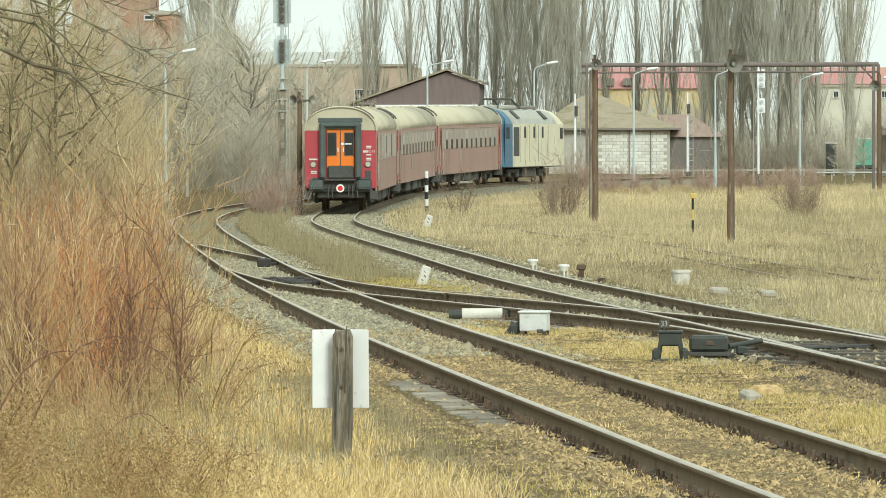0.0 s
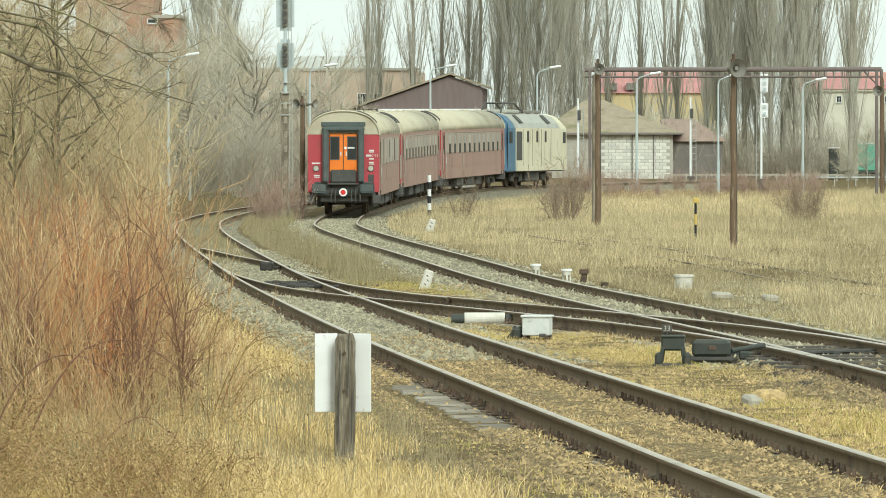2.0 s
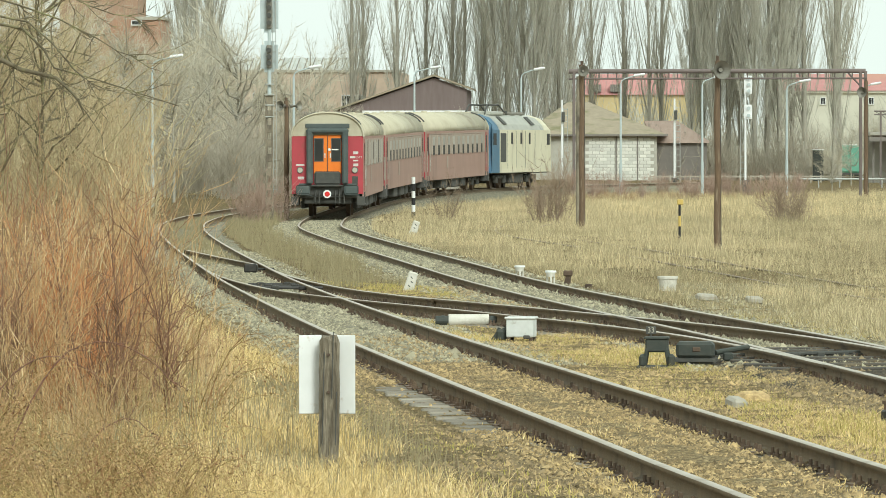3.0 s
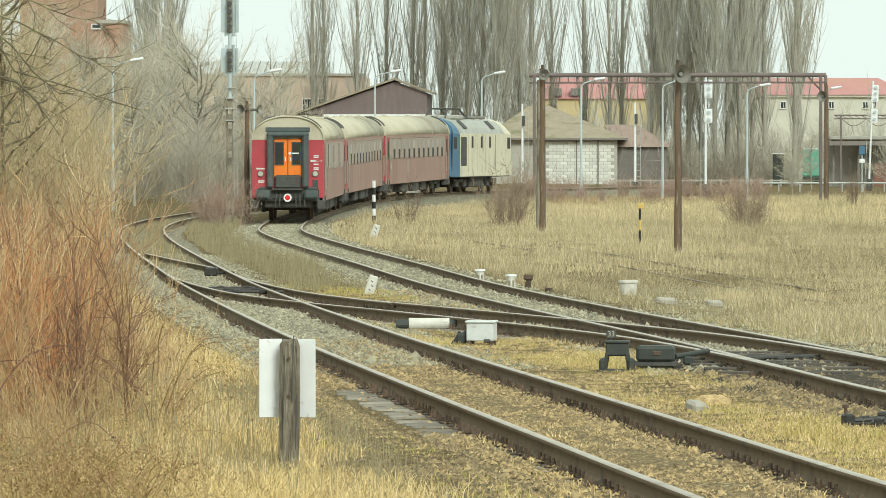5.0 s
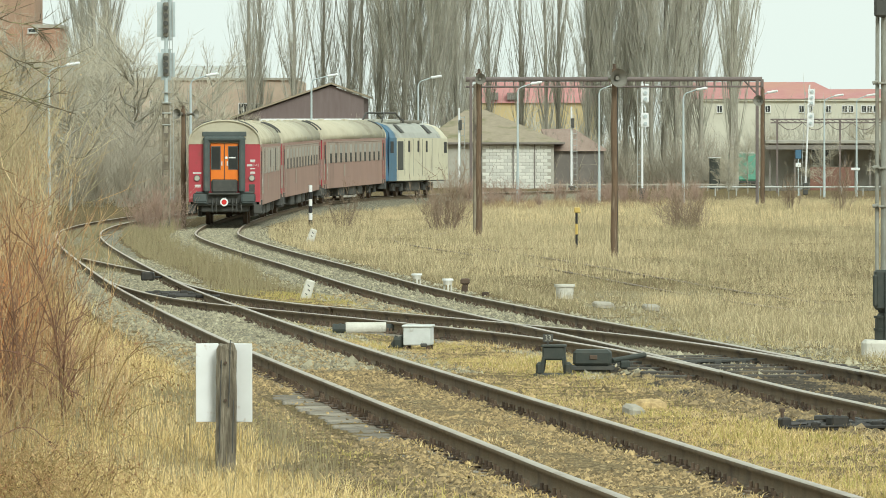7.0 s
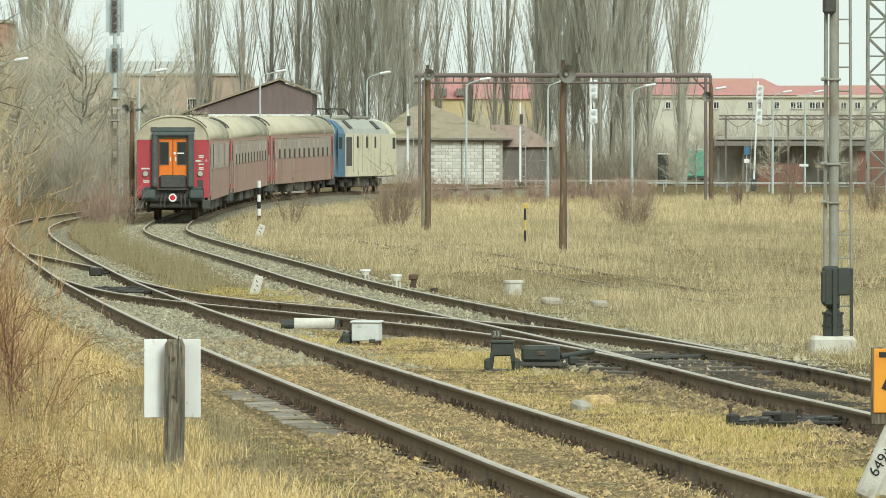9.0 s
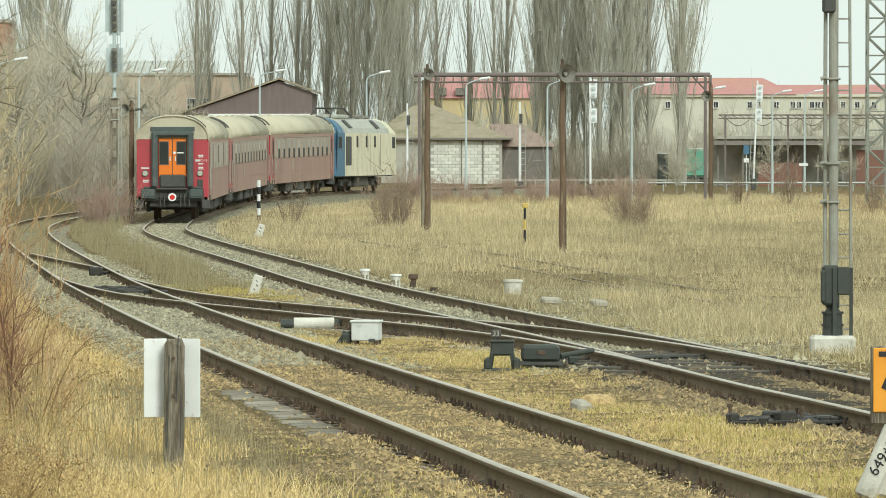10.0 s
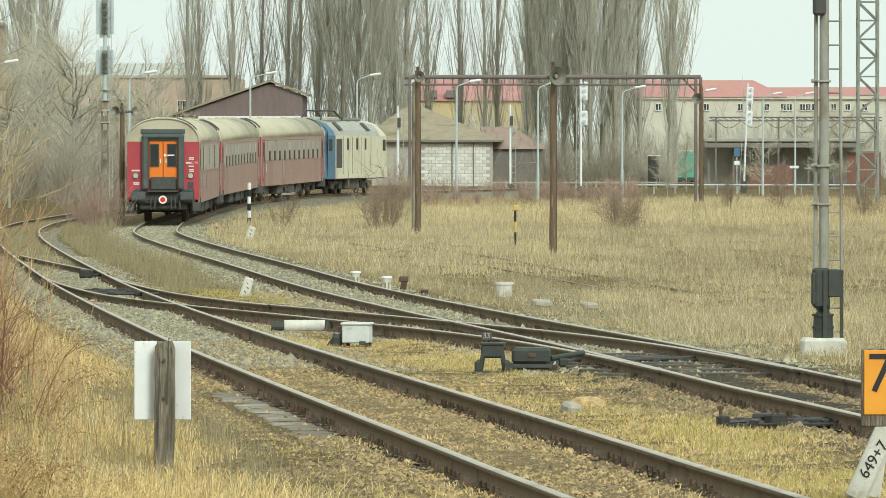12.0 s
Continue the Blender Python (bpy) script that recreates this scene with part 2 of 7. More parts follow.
def np_mesh(name, verts, tris):
    """A mesh from vertex and triangle arrays."""
    me = bpy.data.meshes.new(name)
    verts, tris = np.asarray(verts, np.float32), np.asarray(tris, np.int32)
    me.vertices.add(len(verts))
    me.vertices.foreach_set("co", verts.ravel())
    me.loops.add(tris.size)
    me.loops.foreach_set("vertex_index", tris.ravel())
    me.polygons.add(len(tris))
    me.polygons.foreach_set("loop_start", np.arange(0, tris.size, 3, dtype=np.int32))
    me.update(calc_edges=True)
    return me


def tubes(pts, rad, sides=3):
    """Many thin tapered stems at once: pts (m, k, 3), rad (m, k)."""
    pts, rad = np.asarray(pts, float), np.asarray(rad, float)
    m, k, _ = pts.shape
    t = np.gradient(pts, axis=1)
    t /= np.linalg.norm(t, axis=2, keepdims=True) + 1e-9
    ref = np.where(np.abs(t[..., 2:3]) < 0.8, np.array([0, 0, 1.0]), np.array([1.0, 0, 0]))
    u = np.cross(t, ref)
    u /= np.linalg.norm(u, axis=2, keepdims=True) + 1e-9
    v = np.cross(t, u)
    a = np.arange(sides) * 2 * np.pi / sides
    ring = u[:, :, None] * np.cos(a)[:, None] + v[:, :, None] * np.sin(a)[:, None]
    verts = (pts[:, :, None] + ring * rad[:, :, None, None]).reshape(-1, 3)
    idx = np.arange(m * k * sides).reshape(m, k, sides)
    p, q = idx[:, :-1], idx[:, 1:]
    p2, q2 = np.roll(p, -1, 2), np.roll(q, -1, 2)
    tris = np.concatenate([np.stack([p, p2, q2], -1).reshape(-1, 3), np.stack([p, q2, q], -1).reshape(-1, 3)])
    return verts, tris


def slivers(pts, rad, seed=5):
    """Very fine twigs: tapered strips, each turned its own way."""
    pts, rad = np.asarray(pts, float), np.asarray(rad, float)
    m, k, _ = pts.shape
    a = np.random.RandomState(seed).uniform(-0.8, 0.8, m)
    t = pts[:, -1] - pts[:, 0]
    w = np.cross(t, np.stack([np.sin(a), np.cos(a), np.zeros(m)], 1))
    w /= np.linalg.norm(w, axis=1, keepdims=True) + 1e-9
    v = np.stack([pts[:, 0] - w * rad[:, :1], pts[:, 0] + w * rad[:, :1], pts[:, 1] - w * rad[:, :1] * 0.8, pts[:, 1] + w * rad[:, :1] * 0.8, pts[:, -1]], 1)
    f = np.array([[0, 1, 3], [0, 3, 2], [2, 3, 4]])
    return v.reshape(-1, 3), (f[None] + 5 * np.arange(m)[:, None, None]).reshape(-1, 3)


def joined(*sets):
    vs, ts, n = [], [], 0
    for v, t in sets:
        vs.append(v)
        ts.append(t + n)
        n += len(v)
    return np.concatenate(vs), np.concatenate(ts)


def words(name, text, size, material, parent, m, deep=0.002):
    """Flat lettering in the built-in font, as a mesh."""
    cu = bpy.data.curves.new(name, "FONT")
    cu.body, cu.size, cu.extrude, cu.align_x, cu.align_y = text, size, deep, "CENTER", "CENTER"
    tmp = new(name, cu)
    me = bpy.data.meshes.new_from_object(tmp)
    bpy.data.objects.remove(tmp)
    ob = part(name, me, material, parent)
    ob.matrix_basis = m
    return ob


# ---- the lie of the land ----
def rise(d):
    """Height of the rail tops: the yard dips a little with distance."""
    u = np.clip((np.asarray(d, float) - 35) / 85, 0, 1)
    return 0.6 * (1 - u * u * (3 - 2 * u))


def climb(d):
    """How far the farther line lifts above the yard as it bends away."""
    u = np.clip((np.asarray(d, float) - 212) / 75, 0, 1)
    return 0.45 * u * u * (3 - 2 * u)


LINE_A = [(21, -90), (10.2, -30), (6.4, 0), (3.7, 20), (1.59, 34.4), (0.83, 39.7), (-0.78, 51.9), (-2.75, 68.6), (-5.75, 96.9), (-7.5, 113), (-10.85, 143.8), (-13.22, 167), (-14.72, 184.2),
          (-15.55, 198), (-16.0, 217), (-15.5, 250), (-13.7, 274), (-10.6, 294), (-6.5, 312), (4, 345)]
LINE_B = [(25, -90), (14.2, -30), (10.2, 0), (7.4, 20), (4.25, 46.6), (3.45, 53.3), (2.2, 66.9), (0.64, 82.8), (-0.75, 96.9), (-2.83, 116.8), (-4.75, 134.5), (-7.1, 155.4), (-9.4, 178),
          (-10.4, 193.5), (-11.15, 220), (-10.75, 247), (-9.2, 270), (-6.2, 291), (-3.1, 305), (6, 335)]
LINE_C = [(-8.38, 121), (-7.35, 113), (-5.9, 103.5), (-4.5, 96.5), (-2.3, 87.5), (-0.9, 81.5), (0.55, 75), (1.65, 69), (2.45, 63), (3.1, 57)]
LINE_D = [(14.0, 40), (10.5, 62), (8.3, 80), (5.6, 105), (2.9, 130), (0.6, 152), (-1.5, 168), (-2.8, 180), (-3.25, 193), (-2.6, 207), (-0.5, 232), (5, 250)]


def spline(pts, step):
    """Even points along a smooth curve through the given ones, with headings."""
    p = np.array(pts, float)
    ext = np.vstack([2 * p[0] - p[1], p, 2 * p[-1] - p[-2]])
    out = []
    for i in range(1, len(ext) - 2):
        a, b, c, d = ext[i - 1:i + 3]
        for u in np.linspace(0, 1, 40, endpoint=False):
            out.append(0.5 * (2 * b + (c - a) * u + (2 * a - 5 * b + 4 * c - d) * u ** 2 + (3 * b - a - 3 * c + d) * u ** 3))
    out = np.array(out + [p[-1]])
    for _ in range(40):
        out[1:-1] = (out[:-2] + 2 * out[1:-1] + out[2:]) / 4
    s = np.concatenate([[0], np.cumsum(np.linalg.norm(np.diff(out, axis=0), axis=1))])
    q = np.arange(0, s[-1], step)
    c = np.stack([np.interp(q, s, out[:, 0]), np.interp(q, s, out[:, 1])], 1)
    t = np.gradient(c, axis=0)
    t /= np.linalg.norm(t, axis=1, keepdims=True)
    return c, t


def offset(c, t, o):
    """Shift a line sideways; positive is to the right of the way it runs."""
    return c + np.stack([t[:, 1], -t[:, 0]], 1) * o


CA, TA = spline(LINE_A, 0.5)
CB, TB = spline(LINE_B, 0.5)
CC, TC = spline(LINE_C, 0.5)
CD, TD = spline(LINE_D, 1.0)


def gap_to(line, x, y):
    """How far right of a track's middle the points lie, at their distance."""
    return x - np.interp(y, line[:, 1], line[:, 0])


PROFILE = [(-0.07, -0.17), (-0.07, -0.158), (-0.02, -0.143), (-0.009, -0.13), (-0.009, -0.05), (-0.036, -0.036), (-0.036, -0.008), (-0.028, 0.0),
           (0.028, 0.0), (0.036, -0.008), (0.036, -0.036), (0.009, -0.05), (0.009, -0.13), (0.02, -0.143), (0.07, -0.158), (0.07, -0.17)]


def rail(line, heads, o, parent, drop=0.0, dull=False, label="", lifts=False):
    """One rail: the true section swept along a track, bright on top."""
    c = offset(line, heads, o)
    side = np.stack([heads[:, 1], -heads[:, 0]], 1)
    prof = np.array(PROFILE)
    n, k = len(c), len(prof)
    z = rise(c[:, 1]) - drop + climb(c[:, 1]) * lifts
    v = np.zeros((n, k, 3))
    v[..., :2] = c[:, None] + side[:, None] * prof[None, :, :1]
    v[..., 2] = z[:, None] + prof[None, :, 1]
    idx = np.arange(n * k).reshape(n, k)
    p, q = idx[:-1], idx[1:]
    p2, q2 = np.roll(p, -1, 1), np.roll(q, -1, 1)
    tris = np.stack([np.stack([p, q, q2], -1), np.stack([p, q2, p2], -1)], 2).reshape(-1, 3)
    ends = [[idx[e, 0], idx[e, i], idx[e, i + 1]] for e in (0, -1) for i in range(1, k - 1)]
    me = np_mesh("rail", v.reshape(-1, 3), np.concatenate([tris, np.array(ends)]))
    ob = part("rail", me, [M_RAILSIDE, M_RAILDULL if dull else M_RAILHEAD], parent, label)
    top = np.tile(np.repeat(np.isin(np.arange(k), (6, 7, 8)), 2), n - 1)
    mi = np.zeros(len(me.polygons), np.int32)
    mi[:len(top)] = top
    me.polygons.foreach_set("material_index", mi)
    return ob


def build_ground():
    ys = np.concatenate([[-2500, -300, -60, -10], np.arange(0, 30, 2.0), np.arange(30, 130, 0.35), np.arange(130, 330, 1.5), [340, 370, 420, 500, 700, 1200, 3000]])
    xs = np.concatenate([[-3000, -600, -150, -60], np.arange(-30, -12, 1.0), np.arange(-12, 12, 0.3), np.arange(12, 40, 1.0), [50, 80, 160, 600, 3000]])
    gx, gy = np.meshgrid(xs, ys)
    z = rise(gy) - 0.19
    near = np.minimum(np.abs(gap_to(CA, gx, gy)), np.abs(gap_to(CB, gx, gy)))
    z += 0.04 * np.sin(gx * 0.9 + 1.7 * np.sin(gy * 0.31)) * np.sin(gy * 0.53 + gx * 0.2) * np.clip((near - 3) / 4, 0, 1)
    z += np.random.RandomState(3).normal(0, 0.012, gx.shape) - 0.05 * np.clip((near - 2) / 2, 0, 1)
    left = np.clip((-gap_to(CA, gx, gy) - 1.8) / 3.0, 0, 1)
    z += 0.12 * left
    v = np.stack([gx, gy, z], -1).reshape(-1, 3)
    idx = np.arange(gx.size).reshape(gx.shape)
    a, b, c, d = idx[:-1, :-1].ravel(), idx[:-1, 1:].ravel(), idx[1:, 1:].ravel(), idx[1:, :-1].ravel()
    ob = part("ground", np_mesh("ground", v, np.concatenate([np.stack([a, b, c], 1), np.stack([a, c, d], 1)])), M_EARTH, None)
    tagged(ob, "flat railway land of dry earth and thin grass", "ground", kind="structure")


def soil(x, y):
    """Rough height of the ground at points."""
    near = np.minimum(np.abs(gap_to(CA, x, y)), np.abs(gap_to(CB, x, y)))
    z = rise(y) - 0.19 - 0.05 * np.clip((near - 2) / 2, 0, 1)
    return z + 0.12 * np.clip((-gap_to(CA, x, y) - 1.8) / 3.0, 0, 1)


build_ground()


def build_bed(name, line, heads, half, label, material=None, up=0.0, lifts=False):
    """The raised bed of crushed stone under a track."""
    rng = np.random.RandomState(len(name))
    offs = np.array([-half - 0.5, -half, -0.9, -0.6, 0, 0.6, 0.9, half, half + 0.5])
    lift = np.array([-0.14, -0.045, -0.06, -0.06, -0.025, -0.06, -0.06, -0.045, -0.14])
    rows = []
    for o, h in zip(offs, lift):
        up_here = climb(line[:, 1]) * lifts
        edge = abs(o) > half
        c = offset(line, heads, o) if not edge else offset(line, heads, o + np.sign(o) * up_here[:, None])
        h = h + (0.0 if edge else 1.0) * up_here
        worn = 0.06 * np.exp(-((c[:, 1] - 50) / 4.5) ** 2) * (o < -0.8)
        rows.append(np.column_stack([c, rise(c[:, 1]) - 0.12 + up + h - worn + rng.normal(0, 0.012, len(c))]))
    v = np.stack(rows, 1)
    idx = np.arange(v.shape[0] * v.shape[1]).reshape(v.shape[:2])
    a, b, c, d = idx[:-1, :-1].ravel(), idx[:-1, 1:].ravel(), idx[1:, 1:].ravel(), idx[1:, :-1].ravel()
    ob = part(name, np_mesh(name, v.reshape(-1, 3), np.concatenate([np.stack([a, b, c], 1), np.stack([a, c, d], 1)])), material or M_BALLAST)
    tagged(ob, label, "ballast", kind="structure")


build_bed("ballast_bed_near", CA, TA, 1.25, "old brown ballast under the nearer railway line")
build_bed("ballast_bed_far", CB, TB, 1.25, "grey crushed stone ballast under the farther line", lifts=True)
_near = (CB[:, 1] > 40) & (CB[:, 1] < 66)
build_bed("ballast_bed_points", CB[_near], TB[_near], 1.2, "oil-stained dark cinders around the points", M_CINDER, 0.02)

SLEEPER = bpy.data.meshes.new("sleeper")
_b = bmx()
bx(_b, (0, 0, -0.075), (2.5, 0.25, 0.15), bevel=0.015)
_b.to_mesh(SLEEPER)
_b.free()
FAST = bpy.data.meshes.new("fastening")
_b = bmx()
bx(_b, (0, 0, 0.006), (0.34, 0.2, 0.018))
for _x in (-0.1, 0.1):
    for _y in (-0.11, 0.11):
        bx(_b, (_x, _y, 0.022), (0.055, 0.06, 0.03))
        rod(_b, (_x, _y, 0.035), (_x, _y, 0.078), 0.015, seg=5)
_b.to_mesh(FAST)
_b.free()
for _me, _m in ((SLEEPER, M_SLEEPER), (FAST, M_CLIP)):
    _me.materials.append(_m)


def build_track(name, line, heads, label, d0, d1, clips_to, dull=False, drop=0.0, rails=True, sink=0.172, every=0.58, lifts=False):
    e = thing(name, (0, 0, 0), label, "railway track", "railway tracks")
    if rails:
        for o in (-0.7535, 0.7535):
            rail(line, heads, o, e, drop, dull, lifts=lifts)
    rng = random.Random(name)
    s = np.concatenate([[0], np.cumsum(np.linalg.norm(np.diff(line, axis=0), axis=1))])
    q = 0.0
    while q < s[-1]:
        q += every
        x, y = float(np.interp(q, s, line[:, 0])), float(np.interp(q, s, line[:, 1]))
        if not d0 < y < d1:
            continue
        i = min(int(q / (s[1])), len(heads) - 1)
        ang = math.atan2(-heads[i, 0], heads[i, 1])
        ob = new("sleeper", SLEEPER)
        ob.parent = e
        m = pose(x + rng.uniform(-0.03, 0.03), y, float(rise(y) + climb(y) * lifts) - sink - drop, 0, 0, math.degrees(ang) + rng.uniform(-1.2, 1.2))
        ob.matrix_basis = m
        if y < clips_to:
            for o in (-0.7535, 0.7535):
                f = new("fastening", FAST)
                f.parent = ob
                f.matrix_basis = pose(o, 0, 0, 0, 0, 0)
    return e


track_a = build_track("track", CA, TA, "nearer railway track with rusty rails on wooden sleepers", 15, 190, 125)
track_b = build_track("track", CB, TB, "farther railway track on grey ballast under the train", 44, 215, 125, lifts=True)
track_c = build_track("crossover_track", CC, TC, "crossover track joining the two railway lines", 58, 118, 118, drop=0.004, every=0.66)
track_d = build_track("overgrown_track", CD, TD, "rusty disused siding overgrown with dry grass", 0, 0, 0, dull=True, drop=0.19)


# ---- the train ----
M_COACHRED = mat("faded_crimson_paint", (0.46, 0.055, 0.07), 0.55, col2=(0.38, 0.05, 0.06), scale=1.2, stain=(0.30, 0.07, 0.06), stain_scale=1.5, stain_at=0.6)
# Side paint is paler than its dust alone, haze put into the colour.
M_COACHSIDE = mat("hazed_dusty_maroon_paint", (0.40, 0.255, 0.20), 0.65, col2=(0.33, 0.205, 0.16), scale=0.9, stain=(0.27, 0.175, 0.14), stain_scale=0.8, stain_at=0.55, stretch=(1, 1, 0.35))
M_COACHROOF = mat("beige_grey_roof", (0.58, 0.53, 0.385), 0.7, col2=(0.47, 0.425, 0.305), scale=0.7, stain=(0.37, 0.31, 0.215), stain_scale=0.6, stain_at=0.56, stretch=(1, 0.4, 1))
M_RUBBER = mat("grey_green_rubber", (0.062, 0.08, 0.075), 0.6, col2=(0.095, 0.11, 0.102), scale=2.5, stain=(0.13, 0.13, 0.115), stain_scale=2, stain_at=0.62)
M_ORANGE = mat("orange_door_paint", (0.85, 0.22, 0.015), 0.5, col2=(0.78, 0.18, 0.012), scale=1.5)
M_TAILRED = mat("red_reflector", (0.75, 0.03, 0.025), 0.4)
M_LENS = mat("dull_lamp_lens", (0.55, 0.52, 0.42), 0.25)
M_CREAM = mat("cream_loco_paint", (0.74, 0.69, 0.50), 0.55, col2=(0.64, 0.59, 0.42), scale=1.2, stain=(0.36, 0.30, 0.2), stain_scale=1.2, stain_at=0.6, stretch=(1, 1, 0.3))
M_LOCOBLUE = mat("loco_blue_paint", (0.075, 0.18, 0.28), 0.55, col2=(0.06, 0.135, 0.205), scale=1.5, stain=(0.13, 0.19, 0.24), stain_scale=1.5, stain_at=0.6)
M_LOCOROOF = mat("silver_grey_roof", (0.5, 0.5, 0.43), 0.5, 0.2, col2=(0.38, 0.37, 0.31), scale=1.0, stain=(0.2, 0.18, 0.15), stain_scale=1.2, stain_at=0.6)
M_WINDOWBAND = mat("grey_brown_window_band", (0.41, 0.34, 0.27), 0.65, col2=(0.35, 0.28, 0.22), scale=0.9, stain=(0.31, 0.235, 0.18), stain_scale=0.8, stain_at=0.57)
M_SASH = mat("dusty_upper_sash_glass", (0.40, 0.375, 0.315), 0.4, col2=(0.31, 0.285, 0.235), scale=1.3, obrand=0.2)
M_DOORRED = mat("dull_red_brown_paint", (0.34, 0.10, 0.08), 0.6, col2=(0.27, 0.09, 0.07), scale=1.2)
M_FRAME = mat("aluminium_window_frame", (0.42, 0.38, 0.32), 0.5, 0.3)


def arch(half, eave, top, n=9):
    """The rounded cross-section of a roof, from the right eave over to the left."""
    pts = []
    for i in range(n + 1):
        a = math.pi * i / n
        x = math.cos(a)
        pts.append((half * math.copysign(abs(x) ** 0.9, x), eave + (top - eave) * max(0.0, math.sin(a)) ** 0.92))
    return pts


def loft(bm, section, y0, y1, close=True, mi=0):
    """A long body with one cross-section (x, z) from y0 to y1."""
    a = [bm.verts.new((x, y0, z)) for x, z in section]
    b = [bm.verts.new((x, y1, z)) for x, z in section]
    n = len(a)
    for i in range(n if close else n - 1):
        bm.faces.new((a[i], b[i], b[(i + 1) % n], a[(i + 1) % n])).material_index = mi
    if close:
        bm.faces.new(list(reversed(a)))
        bm.faces.new(b)
    bmesh.ops.recalc_face_normals(bm, faces=bm.faces)
    return bm


def wheelset(parent, y):
    w = bmx()
    for x in (-0.75, 0.75):
        rod(w, (x - 0.065, y, 0.46), (x + 0.065, y, 0.46), 0.46, seg=28)
        rod(w, (x + (0.065 if x < 0 else -0.065), y, 0.46), (x + (0.09 if x < 0 else -0.09), y, 0.46), 0.49, seg=28)
    rod(w, (-0.8, y, 0.46), (0.8, y, 0.46), 0.08)
    return part("wheelset", w, M_IRON, parent)


def bogie(parent, y):
    b = bmx()
    for x in (-1.0, 1.0):
        bx(b, (x, y, 0.62), (0.12, 3.3, 0.2), bevel=0.03)
        for dy in (-1.25, 1.25):
            bx(b, (x * 1.03, y + dy, 0.47), (0.2, 0.34, 0.34), bevel=0.04)
            rod(b, (x * 1.05, y + dy * 0.7, 0.3), (x * 1.05, y + dy * 0.7, 0.7), 0.09)
    bx(b, (0, y, 0.62), (2.1, 0.5, 0.22), bevel=0.04)
    ob = part("bogie", b, M_BLACK, parent)
    for dy in (-1.25, 1.25):
        wheelset(ob, y + dy)


def end_wall(e, y, out, tail):
    """Everything on one end of a coach: bellows, doors, buffers, lamps."""
    def yy(d):
        return y + out * d
    wall = bmx()
    loft(wall, [(1.4, 0.9)] + arch(1.4, 3.15, 4.08, 12) + [(-1.4, 0.9)], yy(-0.02), yy(0.0))
    ob = part("end_wall", wall, [M_COACHRED], e)
    top = bmx()
    loft(top, arch(1.402, 3.155, 4.085, 12), yy(0.001), yy(0.016))
    part("end_gable", top, M_COACHROOF, e)
    lip = np.array([(x * 1.0, yy(0.05), z - 0.01) for x, z in arch(1.4, 3.15, 4.08, 24)])
    part("roof_lip", np_mesh("roof_lip", *tubes(lip[None], np.full((1, len(lip)), 0.035), 5)), M_COACHROOF, e)
    d = bmx()
    for x in (-0.275, 0.275):
        bx(d, (x, yy(0.03), 2.44), (0.535, 0.04, 1.5), bevel=0.012)
    door = part("gangway_door", d, M_ORANGE, e, "orange double gangway door")
    for x in (-0.335, 0.335):
        g = bmx()
        bx(g, (x, yy(0.056), 2.62), (0.33, 0.012, 0.86), bevel=0.005)
        part("pane", g, M_GLASSDARK, door)
        s = bmx()
        for a, b, c, dd in ((0, 0.44, 0.37, 0.03), (0, -0.44, 0.37, 0.03), (0.17, 0, 0.03, 0.9), (-0.17, 0, 0.03, 0.9)):
            bx(s, (x + a, yy(0.06), 2.62 + b), (c, 0.02, dd))
        part("pane_seal", s, M_RUBBER, door)
    for x in (-0.1, 0.11):
        h = bmx()
        bx(h, (x, yy(0.065), 2.4), (0.04, 0.03, 0.18), bevel=0.01)
        part("door_handle", h, M_WHITE, door)
    s = bmx()
    bx(s, (0, yy(0.058), 2.44), (0.02, 0.012, 1.5))
    part("door_gap", s, M_BLACK, door)
    lab = bmx()
    bx(lab, (0.3, yy(0.068), 2.63), (0.27, 0.006, 0.05))
    rod(lab, (0.075, yy(0.055), 2.63), (0.075, yy(0.07), 2.63), 0.055, seg=16)
    part("door_notice", lab, M_WHITE, door)
    k = bmx()
    bx(k, (0, yy(0.09), 1.52), (1.02, 0.1, 0.52), bevel=0.06)
    bx(k, (0, yy(0.16), 1.22), (1.2, 0.3, 0.06), bevel=0.015)
    part("gangway_footplate", k, M_BLACK, e)
    for x in (-0.69, 0.69):
        r = bmx()
        bx(r, (x, yy(0.14), 2.33), (0.25, 0.26, 2.12), bevel=0.07)
        part("gangway_bellows", r, M_RUBBER, e, "grey rubber gangway bellows")
    r = bmx()
    bx(r, (0, yy(0.14), 3.36), (1.66, 0.27, 0.22), bevel=0.08)
    part("gangway_bellows", r, M_RUBBER, e)
    # Dark bar put where the recess above the bellows looks dark.
    r = bmx()
    bx(r, (0, yy(0.04), 3.56), (1.72, 0.08, 0.17), bevel=0.01)
    part("gangway_recess_bar", r, M_RUBBER, e)
    for x in (-1.07, 1.07):
        r = bmx()
        rod(r, (x, yy(0.0), 1.83), (x, yy(0.05), 1.83), 0.125, seg=20)
        lamp = part("tail_lamp", r, M_RUBBER, e)
        r = bmx()
        rod(r, (x, yy(0.045), 1.83), (x, yy(0.06), 1.83), 0.1, seg=20)
        part("lens", r, M_LENS, lamp)
        r = bmx()
        bx(r, (x * 0.88, yy(0.3), 1.06), (0.56, 0.05, 0.36), bevel=0.05)
        rod(r, (x * 0.82, yy(0.0), 1.06), (x * 0.82, yy(0.3), 1.06), 0.1)
        bx(r, (x * 0.82, yy(0.02), 1.06), (0.5, 0.04, 0.5), bevel=0.02)
        part("buffer", r, M_RUBBER, e)
        r = bmx()
        bx(r, (x * 1.2, yy(-0.2), 0.62), (0.3, 0.5, 0.36), bevel=0.03)
        part("step", r, M_BLACK, e)
